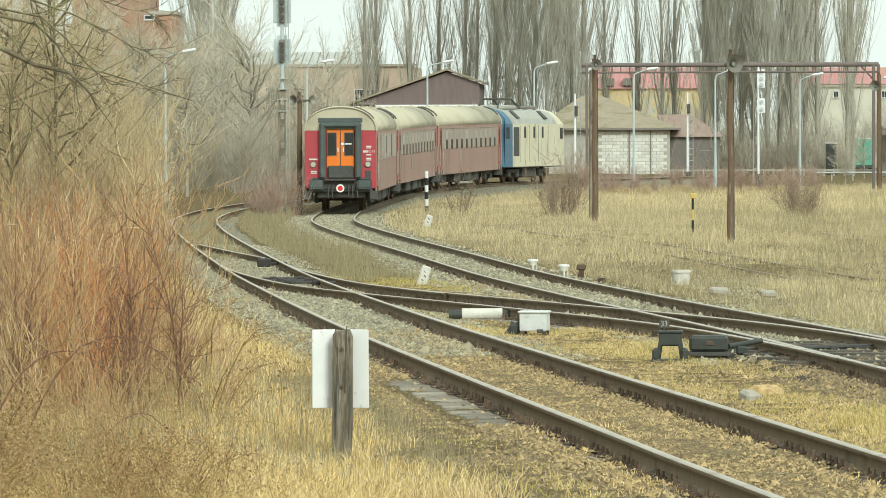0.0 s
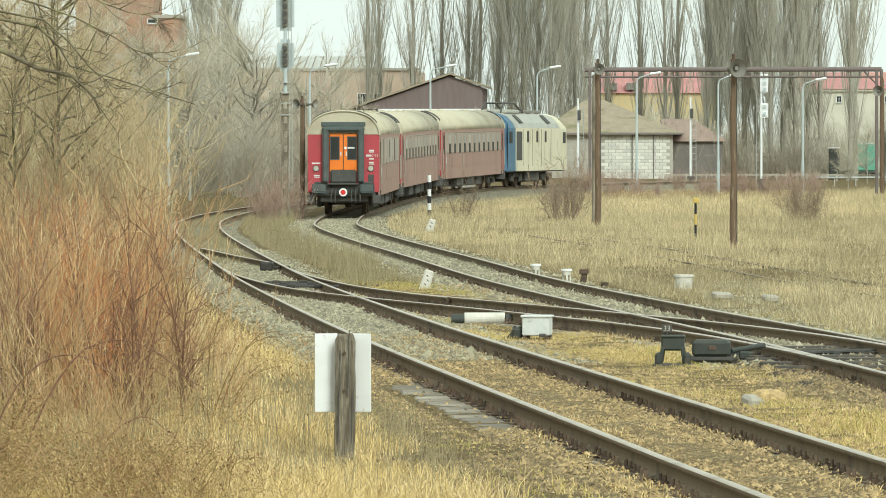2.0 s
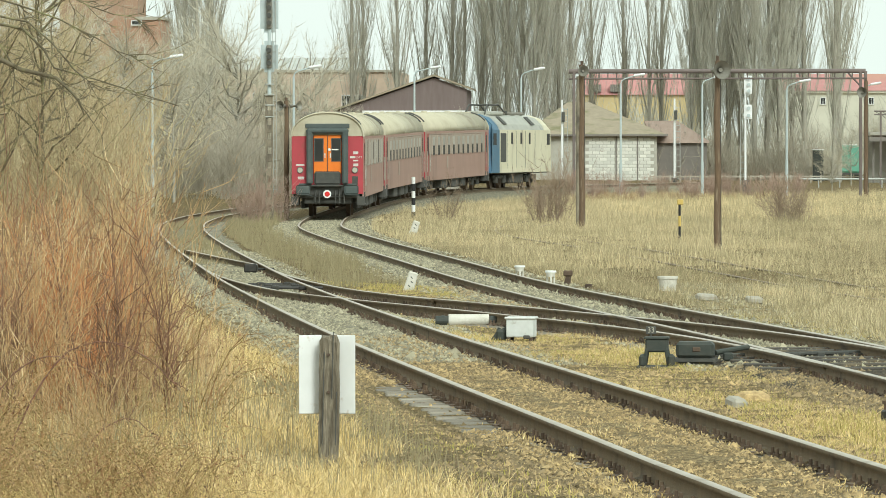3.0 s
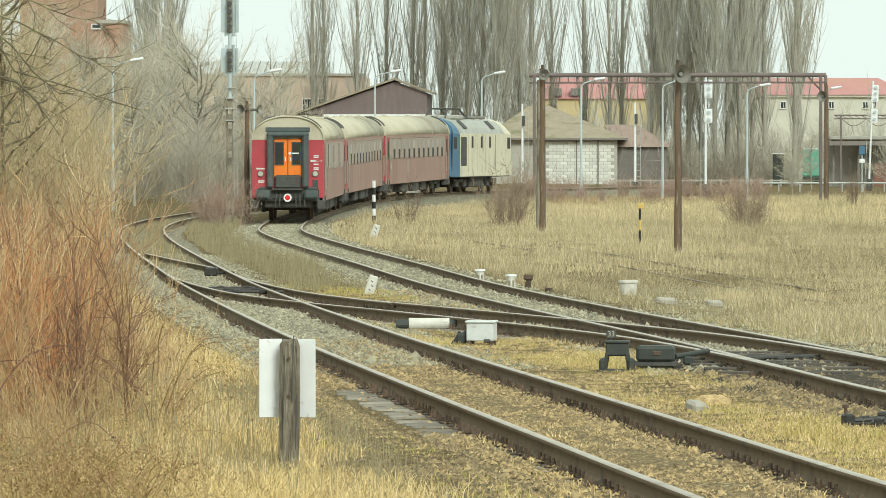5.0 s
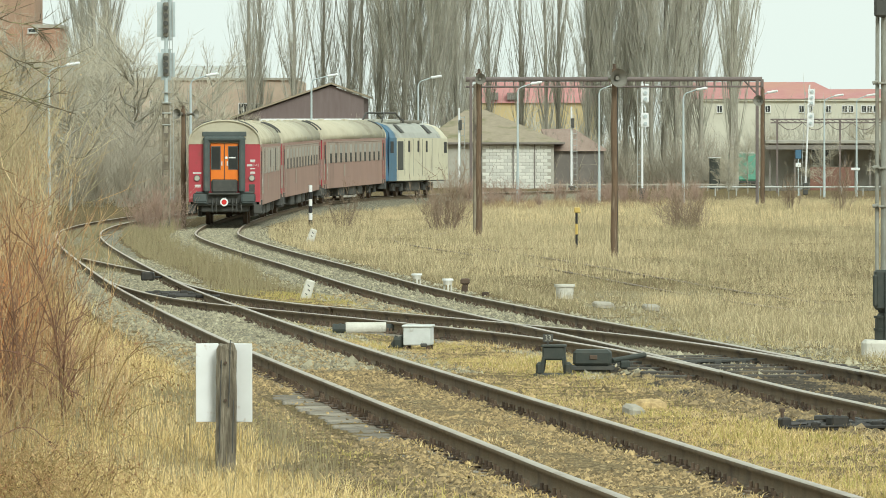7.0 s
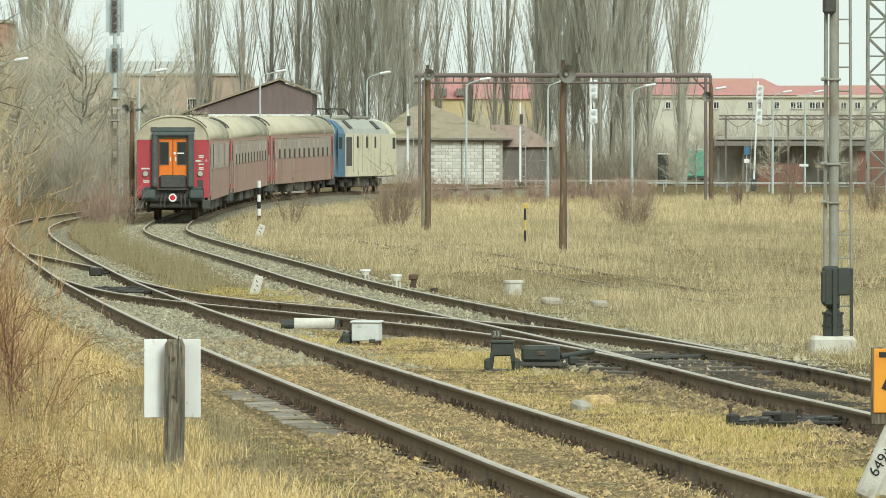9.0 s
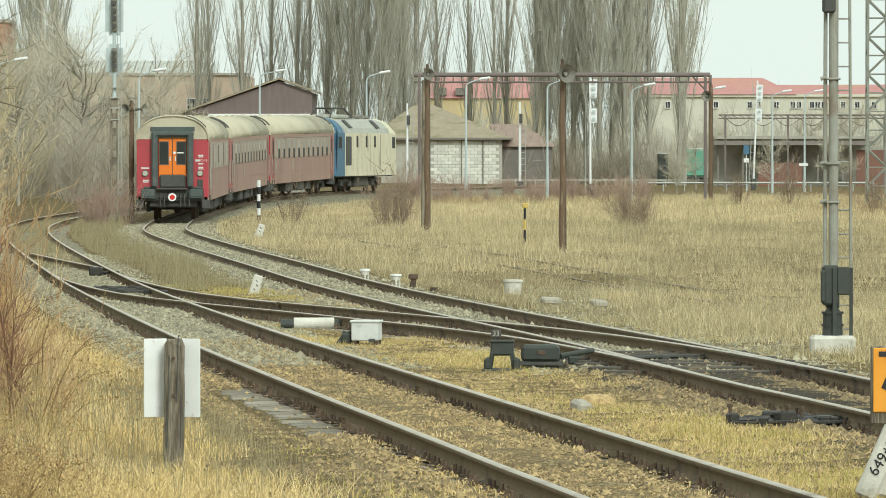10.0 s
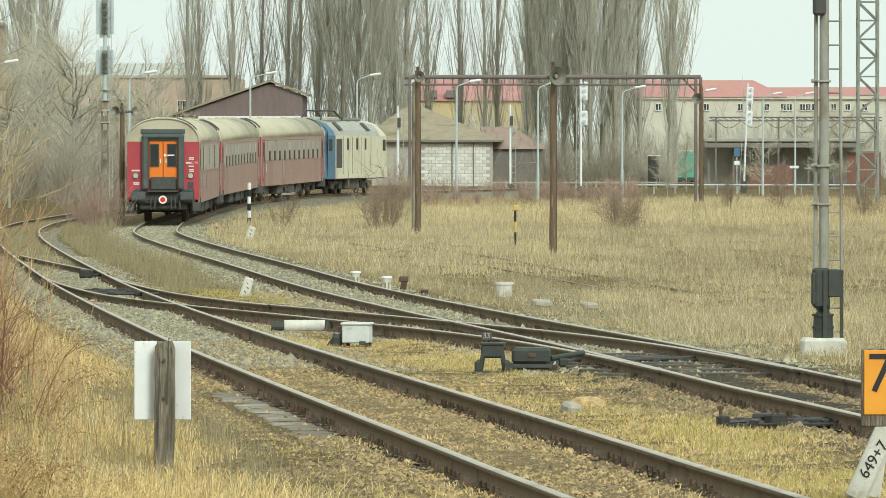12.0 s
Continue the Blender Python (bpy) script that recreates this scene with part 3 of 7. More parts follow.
    r = bmx()
    bx(r, (0, yy(-0.12), 1.0), (2.5, 0.22, 0.5), bevel=0.03)
    bx(r, (0, yy(0.02), 1.06), (2.3, 0.05, 0.4), bevel=0.01)
    bx(r, (0, yy(-0.6), 0.7), (1.9, 0.8, 0.4), bevel=0.05)
    bx(r, (0, yy(0.16), 1.0), (0.14, 0.34, 0.16), bevel=0.03)
    for x in (-0.45, -0.3, 0.3, 0.45, 0.62):
        pts = [(x, yy(0.05), 1.05), (x * 1.05, yy(0.22), 0.8), (x * 1.08, yy(0.2), 0.55), (x * 1.0, yy(0.06), 0.5)]
        for a, b in zip(pts, pts[1:]):
            rod(r, a, b, 0.028, seg=6)
    part("drawgear", r, M_BLACK, e)
    if tail:
        r = bmx()
        rod(r, (0, yy(0.36), 0.90), (0, yy(0.38), 0.90), 0.16, seg=28)
        disc = part("tail_disc", r, M_WHITE, e, "white rimmed round tail disc")
        r = bmx()
        rod(r, (0, yy(0.378), 0.90), (0, yy(0.388), 0.90), 0.1, seg=28)
        part("disc_centre", r, M_TAILRED, disc)
        for zz, x, wd, ht in ((2.53, 1.1, 0.2, 0.05), (2.47, 1.1, 0.19, 0.04), (2.2, 1.1, 0.2, 0.05), (2.06, 1.1, 0.19, 0.05), (2.0, 1.1, 0.2, 0.035), (2.03, -1.07, 0.33, 0.06), (1.55, -1.04, 0.25, 0.05), (1.49, -1.04, 0.22, 0.04), (2.33, 0.98, 0.2, 0.08)):
            w = bmx()
            bx(w, (x, yy(0.004), zz), (wd, 0.004, ht))
            part("marking", w, M_LETTERWHITE, e, "chalked white marks on the end wall")
        words("marking", "C-15", 0.13, M_LETTERWHITE, e, pose(1.22, yy(0.008), 2.33, 90, 0, 0))
        r = bmx()
        bx(r, (1.07, yy(0.01), 1.42), (0.22, 0.03, 0.34), bevel=0.01)
        part("socket_box", r, M_BLACK, e)


def coach(kind):
    """A passenger coach, 24.5 m long, its rear end at the local origin, running along +y."""
    L = 24.2
    e = thing("passenger_coach", (0, 0, 0), "faded maroon passenger coach with beige rounded roof on the rails", "railway coach", "coaches of the train")
    for sx in (-1, 1):
        b = bmx()
        bx(b, (sx * 1.375, L / 2, 1.95), (0.05, L - 0.04, 2.4), bevel=0.012)
        for z in (1.35, 2.02, 2.98):
            bx(b, (sx * 1.402, L / 2, z), (0.012, L - 0.1, 0.03))
        side = part("side_wall", b, M_COACHSIDE, e, "dusty maroon side wall, paled for distance haze")
        s = bmx()
        bx(s, (sx * 1.402, L / 2, 2.52), (0.012, L - 3.0, 1.02), bevel=0.003)
        part("window_band", s, M_WINDOWBAND, side, "grey-brown band round the windows")
        first, last = 3.0, L - 3.0
        n = 11 if kind == "seats" else 16
        for i in range(n):
            y = first + (last - first) * i / (n - 1)
            if kind == "seats":
                wd, ht, z = 0.95, 0.86, 2.46
            else:
                wd, ht, z = (0.62, 0.95, 2.5) if i % 3 else (0.4, 0.7, 2.55)
            f = bmx()
            bx(f, (sx * 1.41, y, z), (0.02, wd + 0.1, ht + 0.1), bevel=0.008)
            part("window_frame", f, M_WINDOWBAND, side)
            g = bmx()
            if kind == "seats":
                bx(g, (sx * 1.42, y, 2.22), (0.012, wd * 0.62, 0.46), bevel=0.004)
                part("pane", g, M_COACHGLASS, side)
                g = bmx()
                bx(g, (sx * 1.42, y, 2.68), (0.012, wd * 0.86, 0.38), bevel=0.004)
                part("upper_sash", g, M_SASH, side)
                g = bmx()
                bx(g, (sx * 1.426, y, 2.47), (0.02, wd, 0.03))
                part("sash_bar", g, M_FRAME, side)
            else:
                bx(g, (sx * 1.42, y, z), (0.012, wd, ht), bevel=0.004)
                part("pane", g, M_COACHGLASS if i % 5 == 1 else M_SASH, side)
                g = bmx()
                bx(g, (sx * 1.424, y, z - ht * 0.52), (0.03, wd * 0.9, 0.05))
                part("window_sill", g, M_FRAME, side)
        for y in (0.95, L - 0.95):
            d = bmx()
            bx(d, (sx * 1.398, y, 2.02), (0.03, 0.85, 2.05), bevel=0.02)
            dr = part("vestibule_door", d, M_DOORRED, e, "dull red vestibule door")
            g = bmx()
            bx(g, (sx * 1.417, y, 2.42), (0.012, 0.4, 0.9), bevel=0.004)
            part("pane", g, M_COACHGLASS, dr)
            for dy in (-0.52, 0.52):
                h = bmx()
                rod(h, (sx * 1.45, y + dy, 1.2), (sx * 1.45, y + dy, 2.2), 0.018, seg=6)
                part("grab_rail", h, M_FRAME, dr)
            s = bmx()
            for k in range(3):
                bx(s, (sx * (1.3 - 0.05 * k), y, 0.5 + 0.22 * k), (0.28, 0.7, 0.03))
            for dy in (-0.35, 0.35):
                bx(s, (sx * 1.28, y + dy, 0.72), (0.3, 0.03, 0.5))
            part("step", s, M_BLACK, e)
        p = bmx()
        bx(p, (sx * 1.412, L * 0.33, 1.6), (0.012, 0.5, 0.62), bevel=0.004)
        part("side_panel", p, M_WINDOWBAND, side)
        p = bmx()
        bx(p, (sx * 1.412, 1.9, 1.65), (0.01, 0.12, 0.35))
        part("side_plate", p, M_LETTERWHITE, side)
    r = bmx()
    loft(r, arch(1.4, 3.15, 4.08, 14), 0.02, L - 0.02)
    for f in r.faces:
        f.smooth = len(f.verts) == 4
    roof = part("roof", r, M_COACHROOF, e, "beige grey rounded roof")
    for k in range(9):
        s = bmx()
        y = 1.2 + (L - 2.4) * k / 8
        sec = arch(1.404, 3.152, 4.092, 14)
        for (x0, z0), (x1, z1) in zip(sec, sec[1:]):
            rod(s, (x0, y, z0 - 0.006), (x1, y, z1 - 0.006), 0.01, seg=4)
        part("roof_seam", s, M_COACHROOF, roof)
    for y in (0.5, L - 0.5):
        for sx in (-1, 1):
            arc = np.array([(x, y, z + 0.02) for x, z in arch(1.4, 3.15, 4.08, 28) if 0.4 < x * sx < 1.3])
            s = np_mesh("roof_rail", *joined(tubes(arc[None], np.full((1, len(arc)), 0.045), 4)))
            part("roof_rail", s, M_BLACK, roof)
    for k in range(5):
        s = bmx()
        rod(s, (0.35 if k % 2 else -0.35, 3 + 4.4 * k, 4.0), (0.35 if k % 2 else -0.35, 3 + 4.4 * k, 4.13), 0.13, 0.1, seg=10)
        part("roof_vent", s, M_COACHROOF, roof)
    u = bmx()
    bx(u, (0, L / 2, 0.82), (2.5, L - 0.6, 0.2), bevel=0.02)
    for y, l, x in ((8.2, 2.0, 0.85), (11.4, 1.4, -0.8), (12.2, 2.4, 0.85), (15.6, 1.6, 0.8), (9.5, 2.2, -0.85)):
        bx(u, (x, y, 0.55), (0.8, l, 0.5), bevel=0.05)
    part("underframe", u, M_BLACK, e)
    for y in (3.2, L - 3.2):
        bogie(e, y)
    end_wall(e, 0.0, -1, kind == "tail")
    end_wall(e, L, 1, False)
    return e


def loco():
    L = 17.0
    e = thing("diesel_locomotive", (0, 0, 0), "cream and blue diesel locomotive hauling three coaches", "locomotive")
    sec = [(1.45, 0.85), (1.45, 3.15), (1.3, 3.45), (0.95, 3.8), (0.4, 3.98), (-0.4, 3.98), (-0.95, 3.8), (-1.3, 3.45), (-1.45, 3.15), (-1.45, 0.85)]
    b = bmx()
    loft(b, [(1.45, 0.85), (1.45, 3.16), (-1.45, 3.16), (-1.45, 0.85)], 2.2, L - 2.2)
    body = part("body", b, M_CREAM, e)
    r = bmx()
    loft(r, sec[1:9], 2.0, L - 2.0)
    roof = part("roof", r, M_LOCOROOF, e, "silver grey sloped roof")
    for y0, y1, out in ((0.0, 2.2, -1), (L - 2.2, L, 1)):
        c = bmx()
        loft(c, sec, y0, y1)
        for v in c.verts:
            if (v.co.y < 0.01 or v.co.y > L - 0.01) and v.co.z > 2.4:
                v.co.y -= out * (0.25 if v.co.z < 3.3 else 0.75)
        cab = part("cab", c, M_LOCOBLUE if out < 0 else M_CREAM, e, "blue driving cab" if out < 0 else "cream driving cab")
        yf = y0 if out < 0 else y1
        for x in (-0.66, 0.66):
            w = bmx()
            bx(w, (x, yf - out * 0.24, 2.75), (1.0, 0.06, 0.7), turn=(out * 17, 0, 0), bevel=0.02)
            part("windscreen", w, M_GLASSDARK, cab)
            w = bmx()
            rod(w, (x * 1.5, yf, 1.6), (x * 1.5, yf + out * 0.06, 1.6), 0.13, seg=16)
            part("headlamp", w, M_LENS, cab)
            w = bmx()
            rod(w, (x * 1.4, yf, 1.05), (x * 1.4, yf + out * 0.5, 1.05), 0.1)
            rod(w, (x * 1.4, yf + out * 0.5, 1.05), (x * 1.4, yf + out * 0.55, 1.05), 0.24, seg=18)
            part("buffer", w, M_BLACK, cab)
        for sx in (-1, 1):
            w = bmx()
            bx(w, (sx * 1.452, (y0 + y1) / 2 + out * 0.2, 2.65), (0.03, 0.8, 0.62), bevel=0.01)
            part("cab_window", w, M_COACHGLASS, cab)
    for sx in (-1, 1):
        w = bmx()
        bx(w, (sx * 1.455, 3.2, 2.2), (0.04, 1.5, 1.55), bevel=0.02)
        part("grille", w, M_BLACK, body, "dark slatted intake grille")
        for y in (5.6, 8.2, 10.6):
            w = bmx()
            bx(w, (sx * 1.456, y, 2.7), (0.03, 0.42, 0.62), bevel=0.012)
            part("slit_window", w, M_COACHGLASS, body)
        for y in (4.4, 6.9, 9.4, 12.2):
            w = bmx()
            bx(w, (sx * 1.453, y, 2.1), (0.012, 0.03, 2.0))
            part("panel_joint", w, M_BLACK, body)
        for y, l in ((4.2, 0.9), (12.0, 1.0)):
            w = bmx()
            bx(w, (sx * 1.15, y, 3.66), (0.62, l, 0.03), turn=(0, sx * 44, 0), bevel=0.01)
            part("roof_hatch", w, M_BLACK, roof)
    w = bmx()
    bx(w, (0, 5.4, 4.05), (1.3, 3.6, 0.22), bevel=0.06)
    part("roof_equipment", w, M_LOCOROOF, roof)
    for x in (-0.55, 0.55):
        w = bmx()
        pts = [(x, 2.6, 4.0), (x * 0.9, 3.6, 4.5), (x * 0.9, 6.6, 4.5), (x, 8.6, 4.0)]
        for p, q in zip(pts, pts[1:]):
            rod(w, p, q, 0.045, seg=6)
        part("roof_pipe", w, M_BLACK, roof)
    for y in (3.6, 4.6, 5.6, 6.6):
        w = bmx()
        rod(w, (-0.5, y, 4.5), (0.5, y, 4.5), 0.035, seg=6)
        part("roof_pipe", w, M_BLACK, roof)
    for y, l in ((7.6, 1.5), (10.6, 1.2), (13.2, 0.8)):
        w = bmx()
        bx(w, (0, y, 4.06), (1.1, l, 0.18), bevel=0.05)
        part("roof_box", w, M_HORN, roof)
    w = bmx()
    rod(w, (0.2, 9.5, 3.95), (0.2, 9.5, 4.2), 0.2, seg=14)
    part("exhaust", w, M_BLACK, roof)
    u = bmx()
    bx(u, (0, L / 2, 0.92), (2.7, L - 0.8, 0.26), bevel=0.03)
    bx(u, (0, L / 2, 0.55), (2.3, 3.6, 0.6), bevel=0.08)
    part("underframe", u, M_BLACK, e)
    for y in (4.2, L - 4.2):
        bogie(e, y)
    return e


def place_train(rear):
    """Set coaches and locomotive along the curve of the farther track."""
    s = np.concatenate([[0], np.cumsum(np.linalg.norm(np.diff(CB, axis=0), axis=1))])
    q = float(np.interp(rear, CB[:, 1], s))
    for kind, length in (("tail", 24.2), ("seats", 24.2), ("seats", 24.2), ("loco", 17.0)):
        a = [float(np.interp(q, s, CB[:, k])) for k in (0, 1)]
        b = [float(np.interp(q + length, s, CB[:, k])) for k in (0, 1)]
        ob = loco() if kind == "loco" else coach(kind)
        if kind == "tail":
            tagged(ob, "last coach with crimson end wall and orange gangway door")
        za, zb = (float(rise(p[1]) + climb(p[1])) for p in (a, b))
        ob.matrix_world = pose(a[0], a[1], za, 0, 0, math.degrees(math.atan2(-(b[0] - a[0]), b[1] - a[1]))) @ pose(0, 0, 0, math.degrees(math.atan2(zb - za, length)))
        q += length + 0.75


place_train(208.0)


# ---- lineside things near the tracks ----
def marker_boards():
    e = thing("marker_post", (-2.085, 39.90, 0.494), "weathered wooden post carrying two plain white boards", "sign post")
    p = bmx()
    bx(p, (-0.005, 0, 0.345), (0.15, 0.13, 1.13), bevel=0.02)
    bmesh.ops.subdivide_edges(p, edges=[ed for ed in p.edges if abs(ed.verts[0].co.z - ed.verts[1].co.z) > 0.5], cuts=9)
    rng = random.Random(4)
    for v in p.verts:
        v.co.x += rng.uniform(-0.003, 0.003) + 0.012 * v.co.z
        v.co.y += rng.uniform(-0.004, 0.004)
        if v.co.z > 0.85:
            v.co.z += rng.uniform(-0.035, 0.02)
    part("post", p, M_OLDWOOD, e)
    c = bmx()
    for x, z, l in ((0.03, 0.7, 0.5), (-0.04, 0.45, 0.7), (0.055, 0.3, 0.4)):
        bx(c, (x, -0.071, z), (0.007, 0.006, l), turn=(0, 1.5, 0))
    part("crack", c, M_BLACK, e)
    for x, ang in ((-0.145, 16), (0.11, -16)):
        b = bmx()
        bx(b, (x, 0.075, 0.625), (0.175, 0.008, 0.59), turn=(0, 0, ang), bevel=0.003)
        board = part("board", b, M_WHITE, e, "flat white painted board")
    s = bmx()
    for z in (0.5, 0.78):
        rod(s, (0, -0.085, z), (0, 0.09, z), 0.012, seg=8)
    part("bolt", s, M_IRON, e)


marker_boards()


def relay_box():
    e = thing("trackside_cabinet", (-1.163, 72.22, 0.156), "small white lidded trackside box on stub legs in ballast", "trackside box", turn=-9)
    b = bmx()
    bx(b, (0, 0, 0.2), (0.37, 0.3, 0.25), bevel=0.012)
    part("body", b, M_BOXWHITE, e)
    b = bmx()
    bx(b, (0, 0, 0.335), (0.41, 0.34, 0.035), bevel=0.012)
    part("lid", b, M_BOXWHITE, e)
    for x in (-0.15, 0.15):
        for y in (-0.11, 0.11):
            b = bmx()
            bx(b, (x, y, 0.04), (0.05, 0.05, 0.12))
            part("leg", b, M_IRON, e)
    b = bmx()
    bx(b, (0.1, -0.16, 0.08), (0.09, 0.03, 0.05), bevel=0.01)
    part("latch", b, M_BLACK, e)
    g = bmx()
    bx(g, (-0.27, -0.02, 0.1), (0.13, 0.16, 0.16), bevel=0.03)
    rod(g, (-0.3, 0, 0.14), (-0.18, 0, 0.2), 0.03)
    rod(g, (-0.36, -0.05, 0.02), (-0.3, -0.02, 0.2), 0.022)
    rod(g, (-0.42, 0.02, 0.02), (-0.33, 0.03, 0.14), 0.018)
    part("cable_gland", g, M_GREENIRON, e)


relay_box()


def counterweight():
    e = thing("lying_tube", (-2.110, 81.59, 0.057), "short whitewashed tube with dark ends lying on ballast", "tube", turn=3)
    a = bmx()
    rod(a, (-0.32, 0, 0.09), (0.3, 0, 0.09), 0.095, seg=20)
    part("tube", a, M_WHITEDIRTY, e)
    for x0, x1 in ((-0.52, -0.31), (0.31, 0.48)):
        a = bmx()
        rod(a, (x0, 0, 0.08), (x1, 0, 0.08), 0.08, seg=16)
        rod(a, ((x0 + x1) / 2, 0, 0.08), ((x0 + x1) / 2 + 0.03, 0, 0.08), 0.09, seg=16)
        part("end_sleeve", a, M_GREENIRON, e)


counterweight()


def point_machine():
    e = thing("point_lever_stand", (0.572, 61.33, 0.263), "dark iron switch lever stand numbered 33 beside the crossover", "switch stand", turn=-4)
    b = bmx()
    bx(b, (0, 0, 0.29), (0.3, 0.24, 0.17), bevel=0.02)
    bx(b, (0, 0, 0.38), (0.33, 0.27, 0.03), bevel=0.008)
    part("head", b, M_GREENIRON, e)
    for x in (-0.14, 0.14):
        for y in (-0.1, 0.1):
            b = bmx()
            bx(b, (x * 1.08, y, 0.11), (0.05, 0.05, 0.28), turn=(0, 9 if x < 0 else -9, 0), bevel=0.008)
            part("leg", b, M_GREENIRON, e)
    b = bmx()
    bx(b, (0.0, 0.0, 0.015), (0.52, 0.36, 0.05), bevel=0.01)
    part("base_plate", b, M_BLACK, e)
    for x in (-0.19, 0.19):
        b = bmx()
        bx(b, (x, -0.02, 0.1), (0.09, 0.3, 0.16), bevel=0.03)
        part("foot", b, M_GREENIRON, e)
    b = bmx()
    bx(b, (-0.08, 0, 0.42), (0.02, 0.02, 0.1))
    bx(b, (-0.08, -0.01, 0.475), (0.135, 0.012, 0.1), bevel=0.004)
    plate = part("number_plate", b, M_BLACK, e)
    words("number", "33", 0.095, M_LENS, e, pose(-0.08, -0.02, 0.475, 90, 0, 0))
    e.scale = (0.86, 0.86, 0.93)
    m = thing("point_machine", (1.024, 61.92, 0.258), "low dark green cast iron point machine beside rail", "point machine", turn=-4)
    b = bmx()
    bx(b, (0, 0, 0.2), (0.44, 0.34, 0.19), bevel=0.035)
    part("housing", b, M_GREENIRON, m)
    b = bmx()
    bx(b, (0, 0, 0.085), (0.5, 0.38, 0.04))
    bx(b, (0, 0, 0.04), (0.4, 0.3, 0.07))
    part("base_plate", b, M_BLACK, m)
    b = bmx()
    bx(b, (0.02, -0.175, 0.21), (0.09, 0.015, 0.05), bevel=0.005)
    part("latch", b, M_IRON, m)
    b = bmx()
    rod(b, (0.22, 0.1, 0.16), (0.58, 0.6, 0.21), 0.032)
    bx(b, (0.37, 0.2, 0.11), (0.12, 0.1, 0.1), bevel=0.02)
    part("drive_rod", b, M_GREENIRON, m)
    r = thing("point_rodding", (1.851, 63.26, 0.255), "oily black point rods and stretcher bars between rails", "point rods")
    rng = random.Random(9)
    for k in range(5):
        b = bmx()
        x = -0.4 + 0.3 * k
        rod(b, (x - 0.5, 0.2 + 0.15 * k, 0.07), (x + 0.6, 0.1 + 0.24 * k, 0.09), 0.022, seg=6)
        bx(b, (x + 0.5, 0.1 + 0.24 * k, 0.07), (0.1, 0.08, 0.08), bevel=0.015)
        part("rod", b, M_BLACK, r)


point_machine()


def point_gear():
    """The dark rods of a second set of points in the cess."""
    e = thing("point_rods", (2.567, 46.93, 0.388), "tangle of black oily rods and cranks on cinders", "point rods")
    for a, b, r in (((-0.1, 0, 0.06), (0.35, 0.1, 0.08), 0.025), ((0.1, -0.05, 0.05), (1.1, 0.1, 0.07), 0.028), ((0.3, -0.12, 0.05), (1.2, -0.06, 0.06), 0.024),
                    ((0.4, 0.25, 0.07), (1.2, 0.32, 0.07), 0.024), ((0.2, 0.3, 0.1), (0.33, -0.15, 0.12), 0.03)):
        g = bmx()
        rod(g, a, b, r, seg=7)
        part("rod", g, M_OIL, e)
    for x, y, w, h in ((-0.1, 0, 0.1, 0.12), (0.05, 0.06, 0.09, 0.1), (0.36, -0.08, 0.16, 0.14), (0.7, -0.05, 0.14, 0.1), (0.6, 0.25, 0.2, 0.08)):
        g = bmx()
        bx(g, (x, y, h / 2), (w, w, h), turn=(0, 0, 20), bevel=0.015)
        part("crank", g, M_OIL, e)
    rng = random.Random(31)
    for k in range(9):
        g = bmx()
        x, y = rng.uniform(0.15, 1.15), rng.uniform(-0.3, 0.5)
        rod(g, (x - rng.uniform(0.15, 0.4), y, 0.045), (x + rng.uniform(0.15, 0.4), y + rng.uniform(-0.1, 0.15), 0.06), rng.uniform(0.012, 0.022), seg=6)
        bx(g, (x, y, 0.05), (0.07, 0.12, 0.09), turn=(0, 0, rng.uniform(-30, 30)), bevel=0.012)
        part("rod", g, M_OIL, e)
    for x, y, h in ((-0.12, 0.02, 0.2), (0.38, -0.06, 0.2), (0.52, 0.2, 0.17), (1.0, 0.12, 0.15)):
        g = bmx()
        rod(g, (x, y, -0.02), (x, y, h), 0.016, seg=7)
        rod(g, (x, y, h - 0.03), (x, y, h), 0.03, seg=7)
        part("pin", g, M_IRON, e)
    t = thing("point_bearers", (0, 0, 0), "dark oil-soaked timber bearers under the points", "sleepers")
    for k in range(7):
        y = 59.0 + 1.25 * k + 0.15 * (k % 3)
        x = float(np.interp(y, CB[:, 1], CB[:, 0]))
        g = bmx()
        bx(g, (x + 0.1, y, float(rise(y)) - 0.135), (2.7, 0.24, 0.06), turn=(0, 0, 5), bevel=0.012)
        part("bearer", g, M_TARWOOD, t)
    # blade tips and slide plates of the facing points
    s = thing("slide_plates", (3.055, 61.86, 0.293), "oily slide plates under the switch blades", "slide plates")
    for k in range(6):
        g = bmx()
        bx(g, (0.1 - 0.055 * k, -1.5 + 0.62 * k, 0.0), (1.9, 0.16, 0.025))
        part("plate", g, M_OIL, s)


point_gear()


